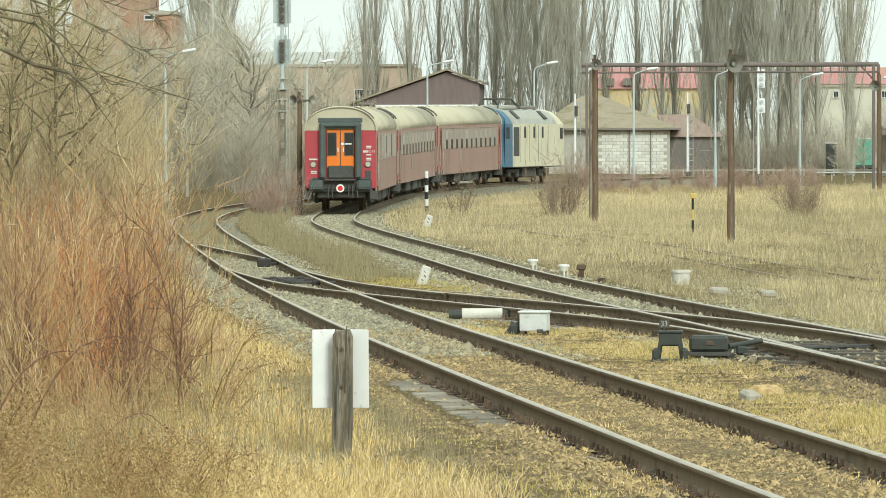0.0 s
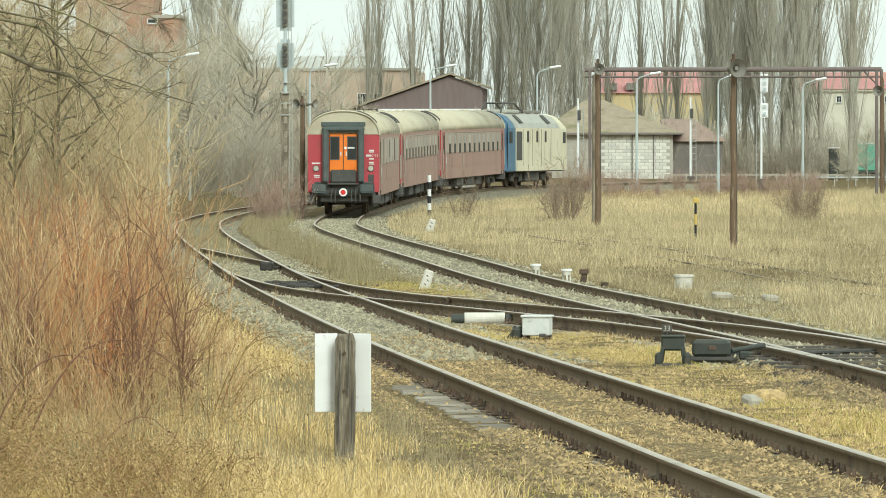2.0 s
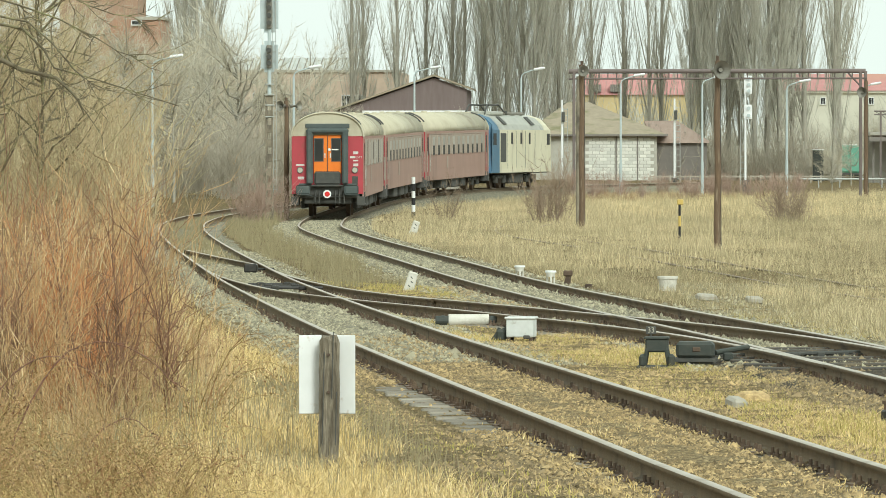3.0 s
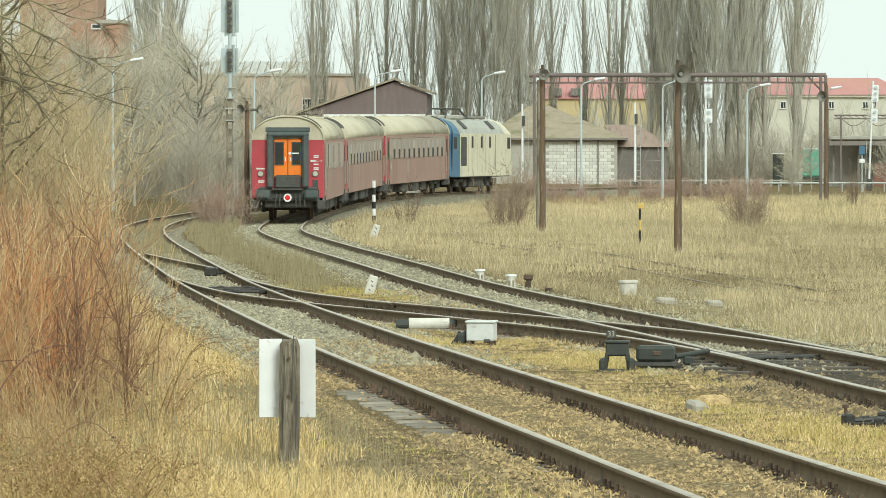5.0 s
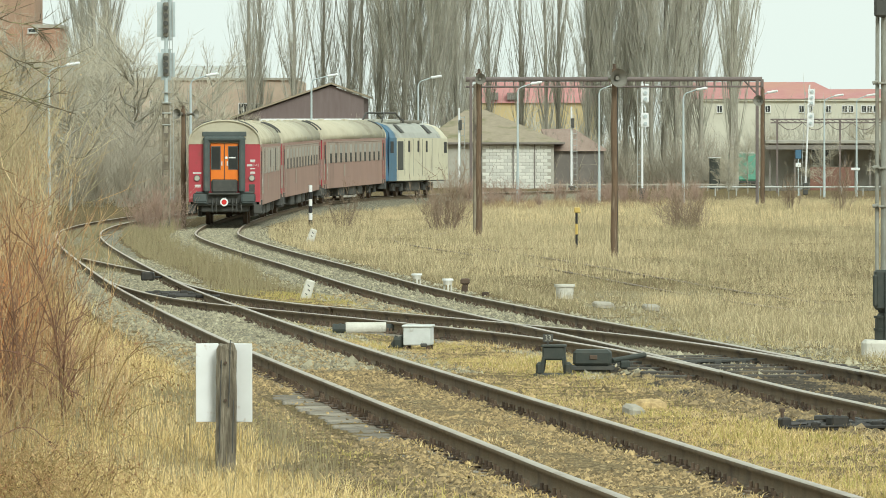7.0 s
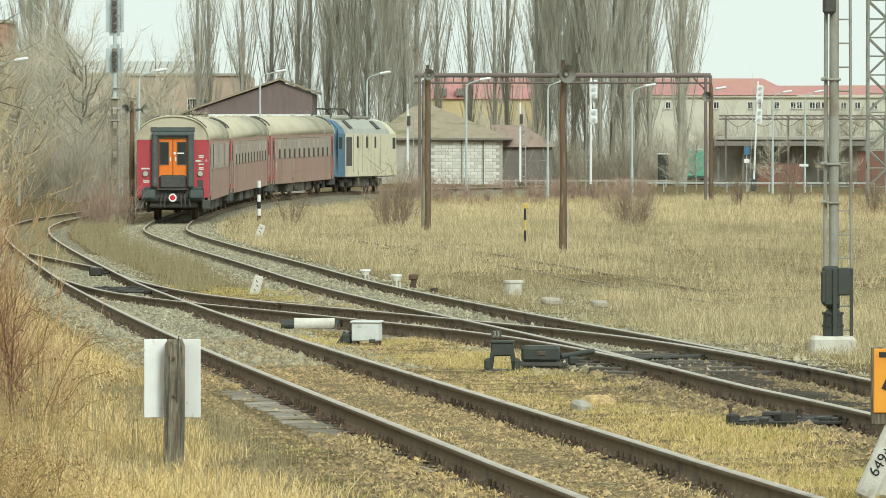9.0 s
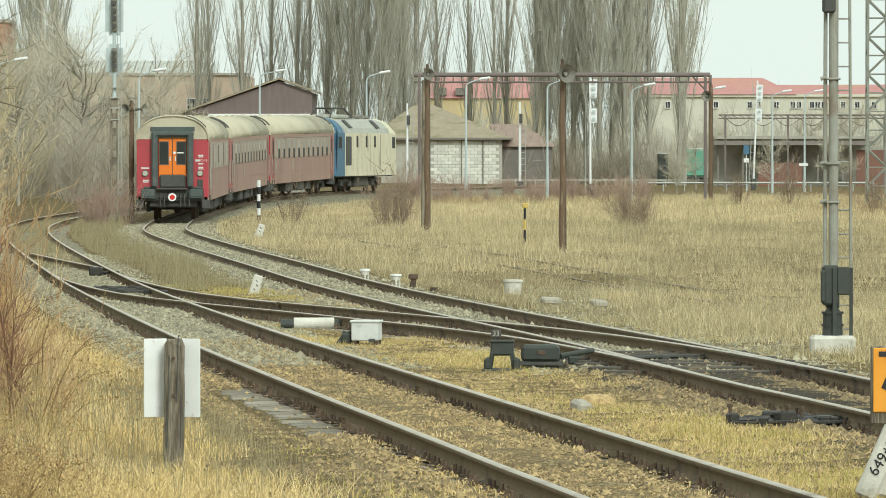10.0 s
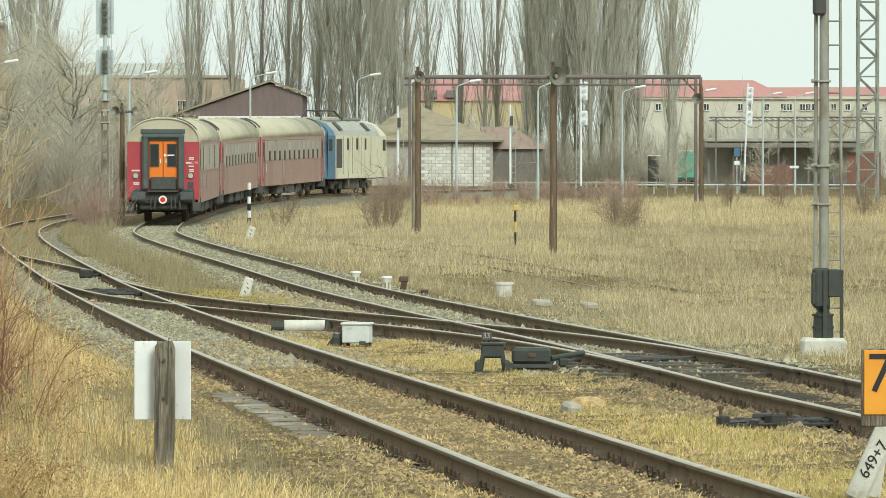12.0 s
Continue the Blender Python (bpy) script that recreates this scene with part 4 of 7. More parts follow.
def far_point_gear():
    """The motor case and rods of the points where the crossover leaves the nearer line."""
    y = 124.0
    e = thing("point_case", (-8.3, y, float(rise(y)) - 0.14), "small black point motor case between the rails", "point machine")
    b = bmx()
    bx(b, (0, 0, 0.1), (0.3, 0.4, 0.2), bevel=0.03)
    part("case", b, M_OIL, e)
    for k in range(2):
        b = bmx()
        rod(b, (-0.1, 0.2 + 0.3 * k, 0.06), (0.5, 0.3 + 0.3 * k, 0.07), 0.025, seg=6)
        part("rod", b, M_OIL, e)
    for y, w in ((106.0, 1.3), (107.6, 1.2), (109.4, 1.1)):
        x = float(np.interp(y, CC[::-1, 1], CC[::-1, 0]))
        r = thing("stretcher_rod", (x, y, float(rise(y)) - 0.06), "greasy black stretcher rod across the crossover", "point rod", "stretcher rods")
        b = bmx()
        rod(b, (-w / 2, 0, 0), (w / 2, 0.05, 0), 0.03, seg=7)
        part("rod", b, M_OIL, r)
        for sx in (-0.3, 0.25):
            b = bmx()
            bx(b, (sx, 0.02, 0.0), (0.16, 0.12, 0.09), bevel=0.02)
            part("clamp", b, M_OIL, r)


far_point_gear()


def blade(pts, label):
    c, t = spline(pts, 0.4)
    e = thing("check_rail", (0, 0, 0), label, "rail", "check rails")
    rail(c, t, 0.0, e, drop=0.006)


blade([(-8.333, 126.5), (-9.785, 134.5), (-11.416, 144.0)], "short rusty switch blade lying between the rails")
blade([(-4.55, 100.5), (-3.75, 96.5), (-3.0, 93.2)], "check rail beside the crossing of the points")


def plain_post(name, place, label, category, w, h, lean=0.0, group="", material=None, cap=False):
    e = thing(name, place, label, category, group)
    b = bmx()
    bx(b, (0, 0, h / 2 - 0.05), (w, w * 0.6, h + 0.1), bevel=w * 0.12)
    for v in b.verts:
        if v.co.z > h * 0.6:
            v.co.x *= 0.85
    body = part("body", b, material or M_WHITEDIRTY, e)
    body.matrix_basis = pose(0, 0, 0, 0, lean, 0)
    return e, body


def stones():
    e, b = plain_post("kilometre_stone", (-4.097, 109.82, -0.176), "leaning white concrete marker stone with black marks", "marker stone", 0.22, 0.4, 16, "marker stones")
    for k in range(3):
        g = bmx()
        bx(g, (0.03 * (k % 2) - 0.01, -0.069, 0.1 + 0.09 * k), (0.055, 0.006, 0.018), turn=(0, 30, 0))
        part("marking", g, M_INK, b)
    e, b = plain_post("kilometre_stone", (-6.599, 180.99, -0.200), "leaning white marker stone beside the curving track", "marker stone", 0.27, 0.45, 18, "marker stones")
    for k in range(2):
        g = bmx()
        bx(g, (0.0, -0.085, 0.2 + 0.12 * k), (0.08, 0.006, 0.025), turn=(0, 30, 0))
        part("marking", g, M_INK, b)
    for x, y, h, lab in ((-1.971, 120.0, 0.27, "low white cable post with a flat cap"), (-1.208, 114.0, 0.29, "low white cable post with flat grey cap")):
        e = thing("cable_post", (x, y, float(soil(x, y))), lab, "cable post", "cable posts")
        for k in range(3):
            g = bmx()
            a = 0.6 + k * 2.094
            rod(g, (0.1 * math.cos(a), 0.1 * math.sin(a), -0.06), (0.075 * math.cos(a), 0.075 * math.sin(a), h - 0.08), 0.022, seg=7)
            part("leg", g, M_WHITEDIRTY, e)
        g = bmx()
        rod(g, (0, 0, h - 0.1), (0, 0, h), 0.09, 0.105, seg=16)
        part("body", g, M_WHITEDIRTY, e)
        g = bmx()
        rod(g, (0, 0, h - 0.01), (0, 0, h + 0.03), 0.125, 0.115, seg=16)
        part("cap", g, M_WHITE, e)
    e, _ = plain_post("iron_stump", (-0.865, 115.0, float(soil(np.array(-0.865), 115.0))), "short dark iron stump with a bent top", "iron stump", 0.14, 0.26, 10, material=M_IRON)
    g = bmx()
    bx(g, (0.02, 0, 0.24), (0.2, 0.16, 0.12), bevel=0.02)
    part("head", g, M_IRON, e)
    e, _ = plain_post("iron_stump", (-0.392, 112.0, float(soil(np.array(-0.392), 112.0)) - 0.05), "low dark stump in the dry grass", "iron stump", 0.18, 0.13, 0, material=M_IRON)
    # round white concrete pit
    e = thing("cable_pit", (1.251, 110.32, -0.178), "round white concrete cable pit with overhanging lid", "cable pit")
    g = bmx()
    rod(g, (0, 0, -0.05), (0, 0, 0.24), 0.17, 0.19, seg=24)
    part("body", g, M_WHITEDIRTY, e)
    g = bmx()
    rod(g, (0, 0, 0.235), (0, 0, 0.285), 0.215, seg=24)
    part("lid", g, M_WHITEDIRTY, e)
    for x, y, w in ((1.865, 100.5, 0.36), (2.728, 99.0, 0.28), (1.220, 50.5, 0.15)):
        g = bmx()
        bx(g, (0, 0, 0.03), (w, 0.35, 0.12), bevel=0.03)
        ob = part("slab", g, M_CONCRETE)
        ob.matrix_world = pose(x, y, float(soil(np.array(x), y)) + (0.06 if w > 0.2 else 0.0), 4, 3, 12)
        tagged(ob, "flat pale concrete slab sunk in dry grass", "slab", "slabs")
    g = bmx()
    bmesh.ops.create_icosphere(g, subdivisions=2, radius=0.15)
    rr = random.Random(2)
    for v in g.verts:
        v.co = Vector((v.co.x * 1.3, v.co.y, v.co.z * 0.6)) * rr.uniform(0.85, 1.1)
    ob = part("boulder", g, M_STONE)
    ob.matrix_world = pose(1.403, 51.8, float(soil(np.array(1.403), 51.8)) + 0.02)
    tagged(ob, "pale brown stone lying in short grass", "stone")


stones()


def banded_post(x, y, h, w, label, bands, group="striped posts"):
    e = thing("striped_post", (x, y, float(soil(np.array(x), y))), label, "marker post", group)
    for k in range(bands):
        g = bmx()
        rod(g, (0, 0, h * k / bands), (0, 0, h * (k + 1) / bands), w / 2, seg=12)
        part("band", g, M_WHITE if k % 2 else M_INK, e)


banded_post(-7.925, 218.0, 1.72, 0.155, "tall black and white striped marker post", 6)
banded_post(-23.919, 255.0, 0.75, 0.15, "short black and white striped marker post", 3)


def gas_marker():
    e = thing("marker_stick", (2.327, 171.55, -0.150), "black and yellow marker stick with yellow head in grass", "marker post")
    g = bmx()
    rod(g, (0, 0, -0.1), (0, 0, 1.2), 0.04, seg=10)
    part("stick", g, M_INK, e)
    g = bmx()
    rod(g, (0, 0, 0.34), (0, 0, 0.68), 0.045, seg=10)
    part("band", g, M_PALEYELLOW, e)
    g = bmx()
    bx(g, (0.02, 0, 1.12), (0.2, 0.12, 0.17), bevel=0.02)
    part("head", g, M_PALEYELLOW, e)


gas_marker()


def horn(parent, place, r, turn):
    b = bmx()
    prof = [(0.0, 0.05), (0.18, 0.06), (0.3, 0.14), (0.4, 0.24), (0.44, 0.26)]
    seg = 20
    rings = []
    for d, q in prof + [(0.41, 0.235), (0.3, 0.12), (0.2, 0.05)]:
        rings.append([b.verts.new((q * math.cos(a * 2 * math.pi / seg), -d, q * math.sin(a * 2 * math.pi / seg))) for a in range(seg)])
    # Mouth faces take the black: the hollow's darkness is put into the colour.
    for k, (p, q) in enumerate(zip(rings, rings[1:])):
        for i in range(seg):
            b.faces.new((p[i], p[(i + 1) % seg], q[(i + 1) % seg], q[i])).material_index = int(k > 4)
    b.faces.new(rings[-1]).material_index = 1
    rod(b, (0, 0.12, 0), (0, -0.02, 0), 0.09, seg=12)
    rod(b, (0, -0.2, 0), (0, -0.34, 0), 0.05, 0.06, seg=12, mi=1)
    bmesh.ops.recalc_face_normals(b, faces=b.faces)
    ob = part("horn", b, [M_HORN, M_BLACK], parent, "grey horn loudspeaker with dark mouth")
    ob.matrix_basis = pose(*place, 0, 0, turn) @ Matrix.Scale(r / 0.26, 4)
    return ob


def speaker_pole(x, y, h, w, hz, r, turns, label, material):
    e = thing("loudspeaker_pole", (x, y, float(soil(np.array(x), y))), label, "pole", "loudspeaker poles")
    b = bmx()
    rod(b, (0, 0, -0.3), (0, 0, h), w / 2 * 1.08, w / 2 * 0.88, seg=14)
    bmesh.ops.subdivide_edges(b, edges=[ed for ed in b.edges if abs(ed.verts[0].co.z - ed.verts[1].co.z) > 1], cuts=11)
    for v in b.verts:
        v.co.x += 0.014 * math.sin(v.co.z * 2.1 + x)
    part("pole", b, material, e)
    b = bmx()
    bx(b, (0.03, -w / 2, hz), (0.08, 0.16, 0.1))
    part("bracket", b, M_IRON, e)
    b = bmx()
    rod(b, (0, 0, h), (0, 0, h + 0.14), 0.05, seg=8)
    part("pole_cap", b, M_IRON, e)
    for dx, turn in turns:
        horn(e, (dx, -w / 2 - 0.06, hz), r, turn)
    b = bmx()
    rod(b, (w * 0.52, -0.04, 0.2), (w * 0.45, -0.04, hz), 0.012, seg=5)
    part("cable", b, M_BLACK, e)


speaker_pole(3.100, 150.0, 5.42, 0.19, 5.15, 0.26, ((-0.06, 24),), "brown wooden pole with one large horn loudspeaker", M_POLE)
speaker_pole(-0.90, 190.0, 5.9, 0.21, 5.68, 0.2, ((0.0, 10),), "brown wooden pole with a small horn loudspeaker", M_POLE)
speaker_pole(-12.762, 212.0, 4.75, 0.2, 4.55, 0.2, ((-0.1, -25), (0.25, 60)), "dark slender pole with two horn loudspeakers", M_POLE)
speaker_pole(14.531, 300.0, 6.6, 0.24, 5.95, 0.3, ((-0.1, -20),), "brown pole with a loudspeaker beside the portal leg", M_POLE)


def pale_pole():
    # Added pole: gives the brown loudspeaker pole beside it a pale, lit edge.
    e = thing("concrete_pole", (-1.06, 198.0, -0.25), "added thin pale pole for the brown pole's lit edge", "pole")
    b = bmx()
    rod(b, (0, 0, -0.2), (0, 0, 5.6), 0.11, 0.08, seg=12)
    part("pole", b, M_PALEPOLE, e)


pale_pole()


def near_signal():
    """The tall signal mast with its relay cases, beside the farther track."""
    e = thing("signal_mast", (4.938, 69.23, 0.186), "tall grey signal mast with ladder and dark relay cases", "railway signal")
    b = bmx()
    bx(b, (0.0, 0, 0.07), (0.58, 0.5, 0.3), bevel=0.04)
    part("foundation", b, M_WHITEDIRTY, e, "whitewashed concrete foundation")
    b = bmx()
    rod(b, (0.01, 0, 0.15), (0.01, 0, 6.75), 0.064, 0.06, seg=16)
    part("pole", b, M_NEARMAST, e)
    b = bmx()
    rod(b, (-0.1, 0.03, 1.1), (-0.09, 0.03, 6.7), 0.026, seg=8)
    part("conduit", b, M_NEARMAST, e)
    b = bmx()
    bx(b, (-0.03, -0.02, 0.87), (0.22, 0.26, 0.52), bevel=0.03)
    bx(b, (-0.13, -0.14, 0.86), (0.07, 0.06, 0.42), bevel=0.02)
    part("relay_case", b, M_GREENIRON, e, "dark iron relay case")
    b = bmx()
    bx(b, (0.13, -0.06, 0.93), (0.17, 0.2, 0.36), bevel=0.015)
    part("relay_case", b, M_GREENIRON, e)
    b = bmx()
    rod(b, (0, 0, 0.17), (0, 0, 0.5), 0.135, 0.125, seg=18)
    rod(b, (0, 0, 0.5), (0, 0, 0.58), 0.125, 0.07, seg=18)
    rod(b, (0, 0, 0.58), (0, 0, 0.66), 0.09, seg=18)
    for z in (0.18, 0.34, 0.5):
        rod(b, (0, 0, z), (0, 0, z + 0.03), 0.145, seg=18)
    part("pole_socket", b, M_GREENIRON, e)
    ladder = bmx()
    rod(ladder, (0.24, -0.05, 0.0), (0.205, 0, 6.8), 0.02, seg=6)
    part("ladder_rail", ladder, M_NEARMAST, e)
    bar = bmx()
    bx(bar, (0.235, -0.07, 0.55), (0.045, 0.03, 1.1))
    bx(bar, (0.015, -0.16, 0.55), (0.05, 0.03, 1.1))
    part("stay", bar, M_GREENIRON, e)
    for k in range(20):
        z = 0.3 + 0.31 * k
        g = bmx()
        rod(g, (0.07, -0.02, z), (0.235, -0.03, z), 0.011, seg=6)
        part("rung", g, M_NEARMAST, e)
    for z in (1.95, 2.45, 3.55, 5.0):
        g = bmx()
        bx(g, (0.0, 0, z), (0.19, 0.17, 0.03), bevel=0.008)
        rod(g, (-0.16, 0, z), (-0.08, 0, z + 0.02), 0.025, seg=8)
        part("clamp", g, M_NEARMAST, e)
    g = bmx()
    bx(g, (-0.06, -0.1, 4.75), (0.17, 0.16, 0.7), bevel=0.03)
    part("signal_head", g, M_BLACK, e)


near_signal()


def platform_sign():
    e = thing("speed_board", (2.963, 35.48, 0.500), "amber board with black figure seven on a post", "speed sign")
    b = bmx()
    bx(b, (0.09, 0.06, 0.45), (0.13, 0.1, 1.1), bevel=0.015)
    part("post", b, M_OLDWOOD, e)
    b = bmx()
    bx(b, (0.0, 0.0, 0.765), (0.36, 0.03, 0.52), bevel=0.008)
    part("backing_board", b, M_OLDWOOD, e)
    b = bmx()
    bx(b, (0.012, -0.022, 0.8), (0.35, 0.012, 0.43), bevel=0.006)
    part("board", b, M_YELLOW, e)
    words("number", "7", 0.37, M_INK, e, pose(-0.052, -0.032, 0.85, 90, 0, 0))
    k = thing("kilometre_post", (2.819, 36.54, 0.499), "leaning white concrete kilometre post lettered in black", "kilometre post")
    b = bmx()
    bx(b, (0, 0, 0.22), (0.15, 0.12, 0.56), bevel=0.02)
    body = part("body", b, M_WHITEDIRTY, k)
    body.matrix_basis = pose(0.03, 0, 0, 0, 24, 0)
    words("number", "649+7", 0.108, M_INK, k, pose(0.03, 0, 0, 0, 24, 0) @ pose(0.0, -0.064, 0.25, 90, 0, 0) @ pose(0, 0, 0, 0, 0, 82))
    b = bmx()
    bx(b, (0.15, 0.03, 0.16), (0.12, 0.1, 0.42), turn=(0, 8, 0), bevel=0.02)
    part("stub", b, M_WHITEDIRTY, k)


platform_sign()


# ---- masts, lamps and signals across the yard ----
def lamp_post(x, y, h, arm, label=""):
    e = thing("street_lamp", (x, y, float(soil(np.array(x), y))), label or "slim pale grey yard lamp on an angled arm", "street lamp", "yard lamps")
    b = bmx()
    rod(b, (0, 0, -0.2), (0, 0, h * 0.3), 0.085, seg=10)
    rod(b, (0, 0, h * 0.3), (0, 0, h - 0.35), 0.07, 0.055, seg=10)
    part("pole", b, M_LAMPPOST, e)
    b = bmx()
    pts = [(0, 0, h - 0.36), (0.06, 0, h - 0.18), (0.2, 0, h - 0.08), (arm, 0, h + 0.1)]
    for p, q in zip(pts, pts[1:]):
        rod(b, p, q, 0.035, seg=8)
    part("arm", b, M_LAMPPOST, e)
    b = bmx()
    bx(b, (arm + 0.28, 0, h + 0.15), (0.66, 0.26, 0.15), turn=(0, -9, 0), bevel=0.05)
    part("lamp_head", b, M_LAMPHEAD, e, "white elongated lamp housing")


for px, d, h, arm in ((-4.881, 303.0, 7.15, 0.75), (0.753, 296.0, 6.75, 0.75), (5.395, 303.0, 6.75, 0.7), (10.180, 303.0, 6.5, 0.75),
                      (15.099, 318.0, 6.5, 0.6), (21.716, 362.0, 6.75, 0.7), (24.101, 365.0, 6.8, 0.7), (-11.276, 312.0, 7.3, 0.95),
                      (-15.647, 266.0, 6.75, 0.8), (-21.356, 250.0, 6.95, 0.85)):
    lamp_post(px, d, h, arm)


def sign_plate():
    g = bmx()
    bx(g, (0, -0.12, 0), (0.62, 0.03, 0.18), bevel=0.02)
    ob = part("name_plate", g, M_LAMPHEAD)
    ob.matrix_world = pose(24.023, 365.0, 1.651)
    tagged(ob, "small white plate fixed to a lamp post", "sign")
    e = thing("station_sign", (20.502, 372.0, -0.24), "blue information sign above a white warning triangle", "sign")
    b = bmx()
    rod(b, (0, 0, 0), (0, 0, 3.2), 0.04, seg=8)
    part("post", b, M_LAMPPOST, e)
    b = bmx()
    bx(b, (0, -0.06, 2.9), (0.42, 0.04, 0.62), bevel=0.02)
    part("board", b, M_LOCOBLUE, e)
    b = bmx()
    bx(b, (0, -0.06, 2.15), (0.38, 0.04, 0.3), bevel=0.02)
    part("warning_board", b, M_WHITE, e)


sign_plate()


def light_signal(x, y, h, heads, label, lean=0.0, w=0.075, ladder=-0.3, side=False):
    e = thing("light_signal", (x, y, float(soil(np.array(x), y))), label, "railway signal", "light signals")
    e.matrix_world = e.matrix_world @ pose(0, 0, 0, 0, lean, 0)
    b = bmx()
    rod(b, (0, 0, 0.5), (0, 0, h), w, w * 0.8, seg=12)
    part("mast", b, M_LAMPHEAD, e)
    b = bmx()
    bx(b, (0.02, 0, 0.4), (0.38, 0.34, 0.85), bevel=0.04)
    part("relay_case", b, M_BLACK, e)
    for dx in (0.0, 0.26):
        b = bmx()
        rod(b, (ladder + dx, 0.05, 0.2), (ladder * 0.9 + dx, 0.05, h - 0.5), 0.022, seg=5)
        part("ladder_rail", b, M_GALV, e)
    n = int(h / 0.4)
    for k in range(n):
        b = bmx()
        z = 0.4 + (h - 1.0) * k / (n - 1)
        rod(b, (ladder, 0.05, z), (ladder + 0.26, 0.05, z), 0.018, seg=5)
        part("rung", b, M_GALV, e)
    for z, hh, lamps in heads:
        b = bmx()
        bx(b, (0.17 if not side else 0.08, -0.1, z), (0.5 if not side else 0.2, 0.05 if not side else 0.45, hh), bevel=0.05 if not side else 0.02)
        hd = part("signal_head", b, M_LAMPHEAD if not side else M_BLACK, e)
        for k in range(lamps):
            b = bmx()
            zz = z - hh / 2 + hh * (k + 0.5) / lamps
            rod(b, (0.2, -0.12, zz), (0.2, -0.24, zz), 0.11, seg=12)
            part("lamp_hood", b, M_LAMPPOST, hd)


light_signal(8.534, 330.0, 7.45, ((6.72, 1.15, 3), (5.05, 0.9, 2)), "white light signal with two pale backing heads")
light_signal(4.351, 345.0, 5.95, ((4.9, 0.6, 0),), "slim white light signal mast seen from the side", side=True, ladder=0.1)
light_signal(-2.798, 330.0, 5.75, ((4.7, 0.6, 0),), "slim white signal mast partly behind the locomotive", side=True, ladder=0.1)
light_signal(21.708, 385.0, 7.9, ((7.0, 1.25, 3), (5.4, 1.0, 2)), "white light signal with a leaning ladder", lean=2.3)


def tall_signal():
    e = thing("tall_signal", (-13.028, 205.55, -0.200), "tall narrow signal mast with pale backing plates and ladder", "railway signal")
    b = bmx()
    for x in (-0.115, 0.115):
        bx(b, (x, 0, 2.4), (0.07, 0.22, 5.0), bevel=0.012)
    for k in range(9):
        bx(b, (0, 0, 0.28 + 0.56 * k), (0.2, 0.18, 0.3), bevel=0.01)
    part("concrete_mast", b, M_PALEPOLE, e, "mottled concrete lower mast with openings")
    b = bmx()
    rod(b, (0, 0, 4.8), (0, 0, 9.3), 0.075, 0.065, seg=12)
    part("mast", b, M_LAMPPOST, e)
    for x in (0.17, 0.29):
        b = bmx()
        rod(b, (x, -0.1, 1.2), (x - 0.05, -0.1, 9.0), 0.013, seg=5)
        part("ladder_rail", b, M_GALV, e)
    for k in range(20):
        b = bmx()
        z = 1.3 + 0.38 * k
        rod(b, (0.15, -0.1, z), (0.27, -0.1, z), 0.010, seg=5)
        part("rung", b, M_GALV, e)
    for z in (4.1, 4.55, 4.95, 5.35):
        b = bmx()
        bx(b, (0.02, -0.06, z), (0.34, 0.3, 0.05), bevel=0.01)
        part("clamp", b, M_GALV, e)
    for z, hh, wd, lamps in ((8.16, 1.62, 0.7, 4), (6.42, 1.2, 0.66, 3)):
        b = bmx()
        bx(b, (0, 0.0, z), (wd, 0.05, hh))
        bmesh.ops.bevel(b, geom=[ed for ed in b.edges if abs(ed.verts[0].co.y - ed.verts[1].co.y) > 0.03], offset=0.14, segments=4, affect="EDGES")
        hd = part("backing_plate", b, M_LAMPPOST, e)
        b = bmx()
        bx(b, (0.0, -0.11, z), (0.2, 0.16, hh - 0.3), bevel=0.03)
        part("signal_head", b, M_HORN, hd)
        for k in range(lamps):
            b = bmx()
            zz = z + (hh - 0.45) * ((k + 0.5) / lamps - 0.5)
            rod(b, (0.0, -0.18, zz), (0.0, -0.34, zz), 0.095, seg=12)
            part("lamp_hood", b, M_BLACK, hd)


tall_signal()


def portal():
    e = thing("overhead_portal", (0, 304, -0.24), "rusty steel portal spanning the disused sidings", "portal frame")
    z = 6.974 + 0.24
    x0, x1 = -2.191, 14.692
    b = bmx()
    rod(b, (x0, 0, z), (x1, 0, z), 0.13, seg=12)
    part("beam", b, M_PORTAL, e)
    b = bmx()
    rod(b, (x0, 0, z - 0.42), (x1, 0, z - 0.42), 0.055, seg=8)
    part("beam", b, M_PORTAL, e)
    n = 34
    for k in range(n):
        x = x0 + (x1 - x0) * (k + 0.5) / n
        g = bmx()
        rod(g, (x, 0, z), (x, 0, z - 0.42), 0.035, seg=5)
        part("strut", g, M_PORTAL, e)
    for x in (x1 - 0.28, x1):
        g = bmx()
        bx(g, (x, 0, z / 2), (0.17, 0.25, z), bevel=0.02)
        part("leg", g, M_PORTAL, e)
    g = bmx()
    bx(g, (x0 + 0.3, 0, z / 2), (0.17, 0.25, z), bevel=0.02)
    part("leg", g, M_PORTAL, e)
    g = bmx()
    rod(g, (x1 - 1.0, 0, z - 0.1), (x1 - 0.2, 0, z - 0.95), 0.05, seg=6)
    part("brace", g, M_PORTAL, e)


portal()


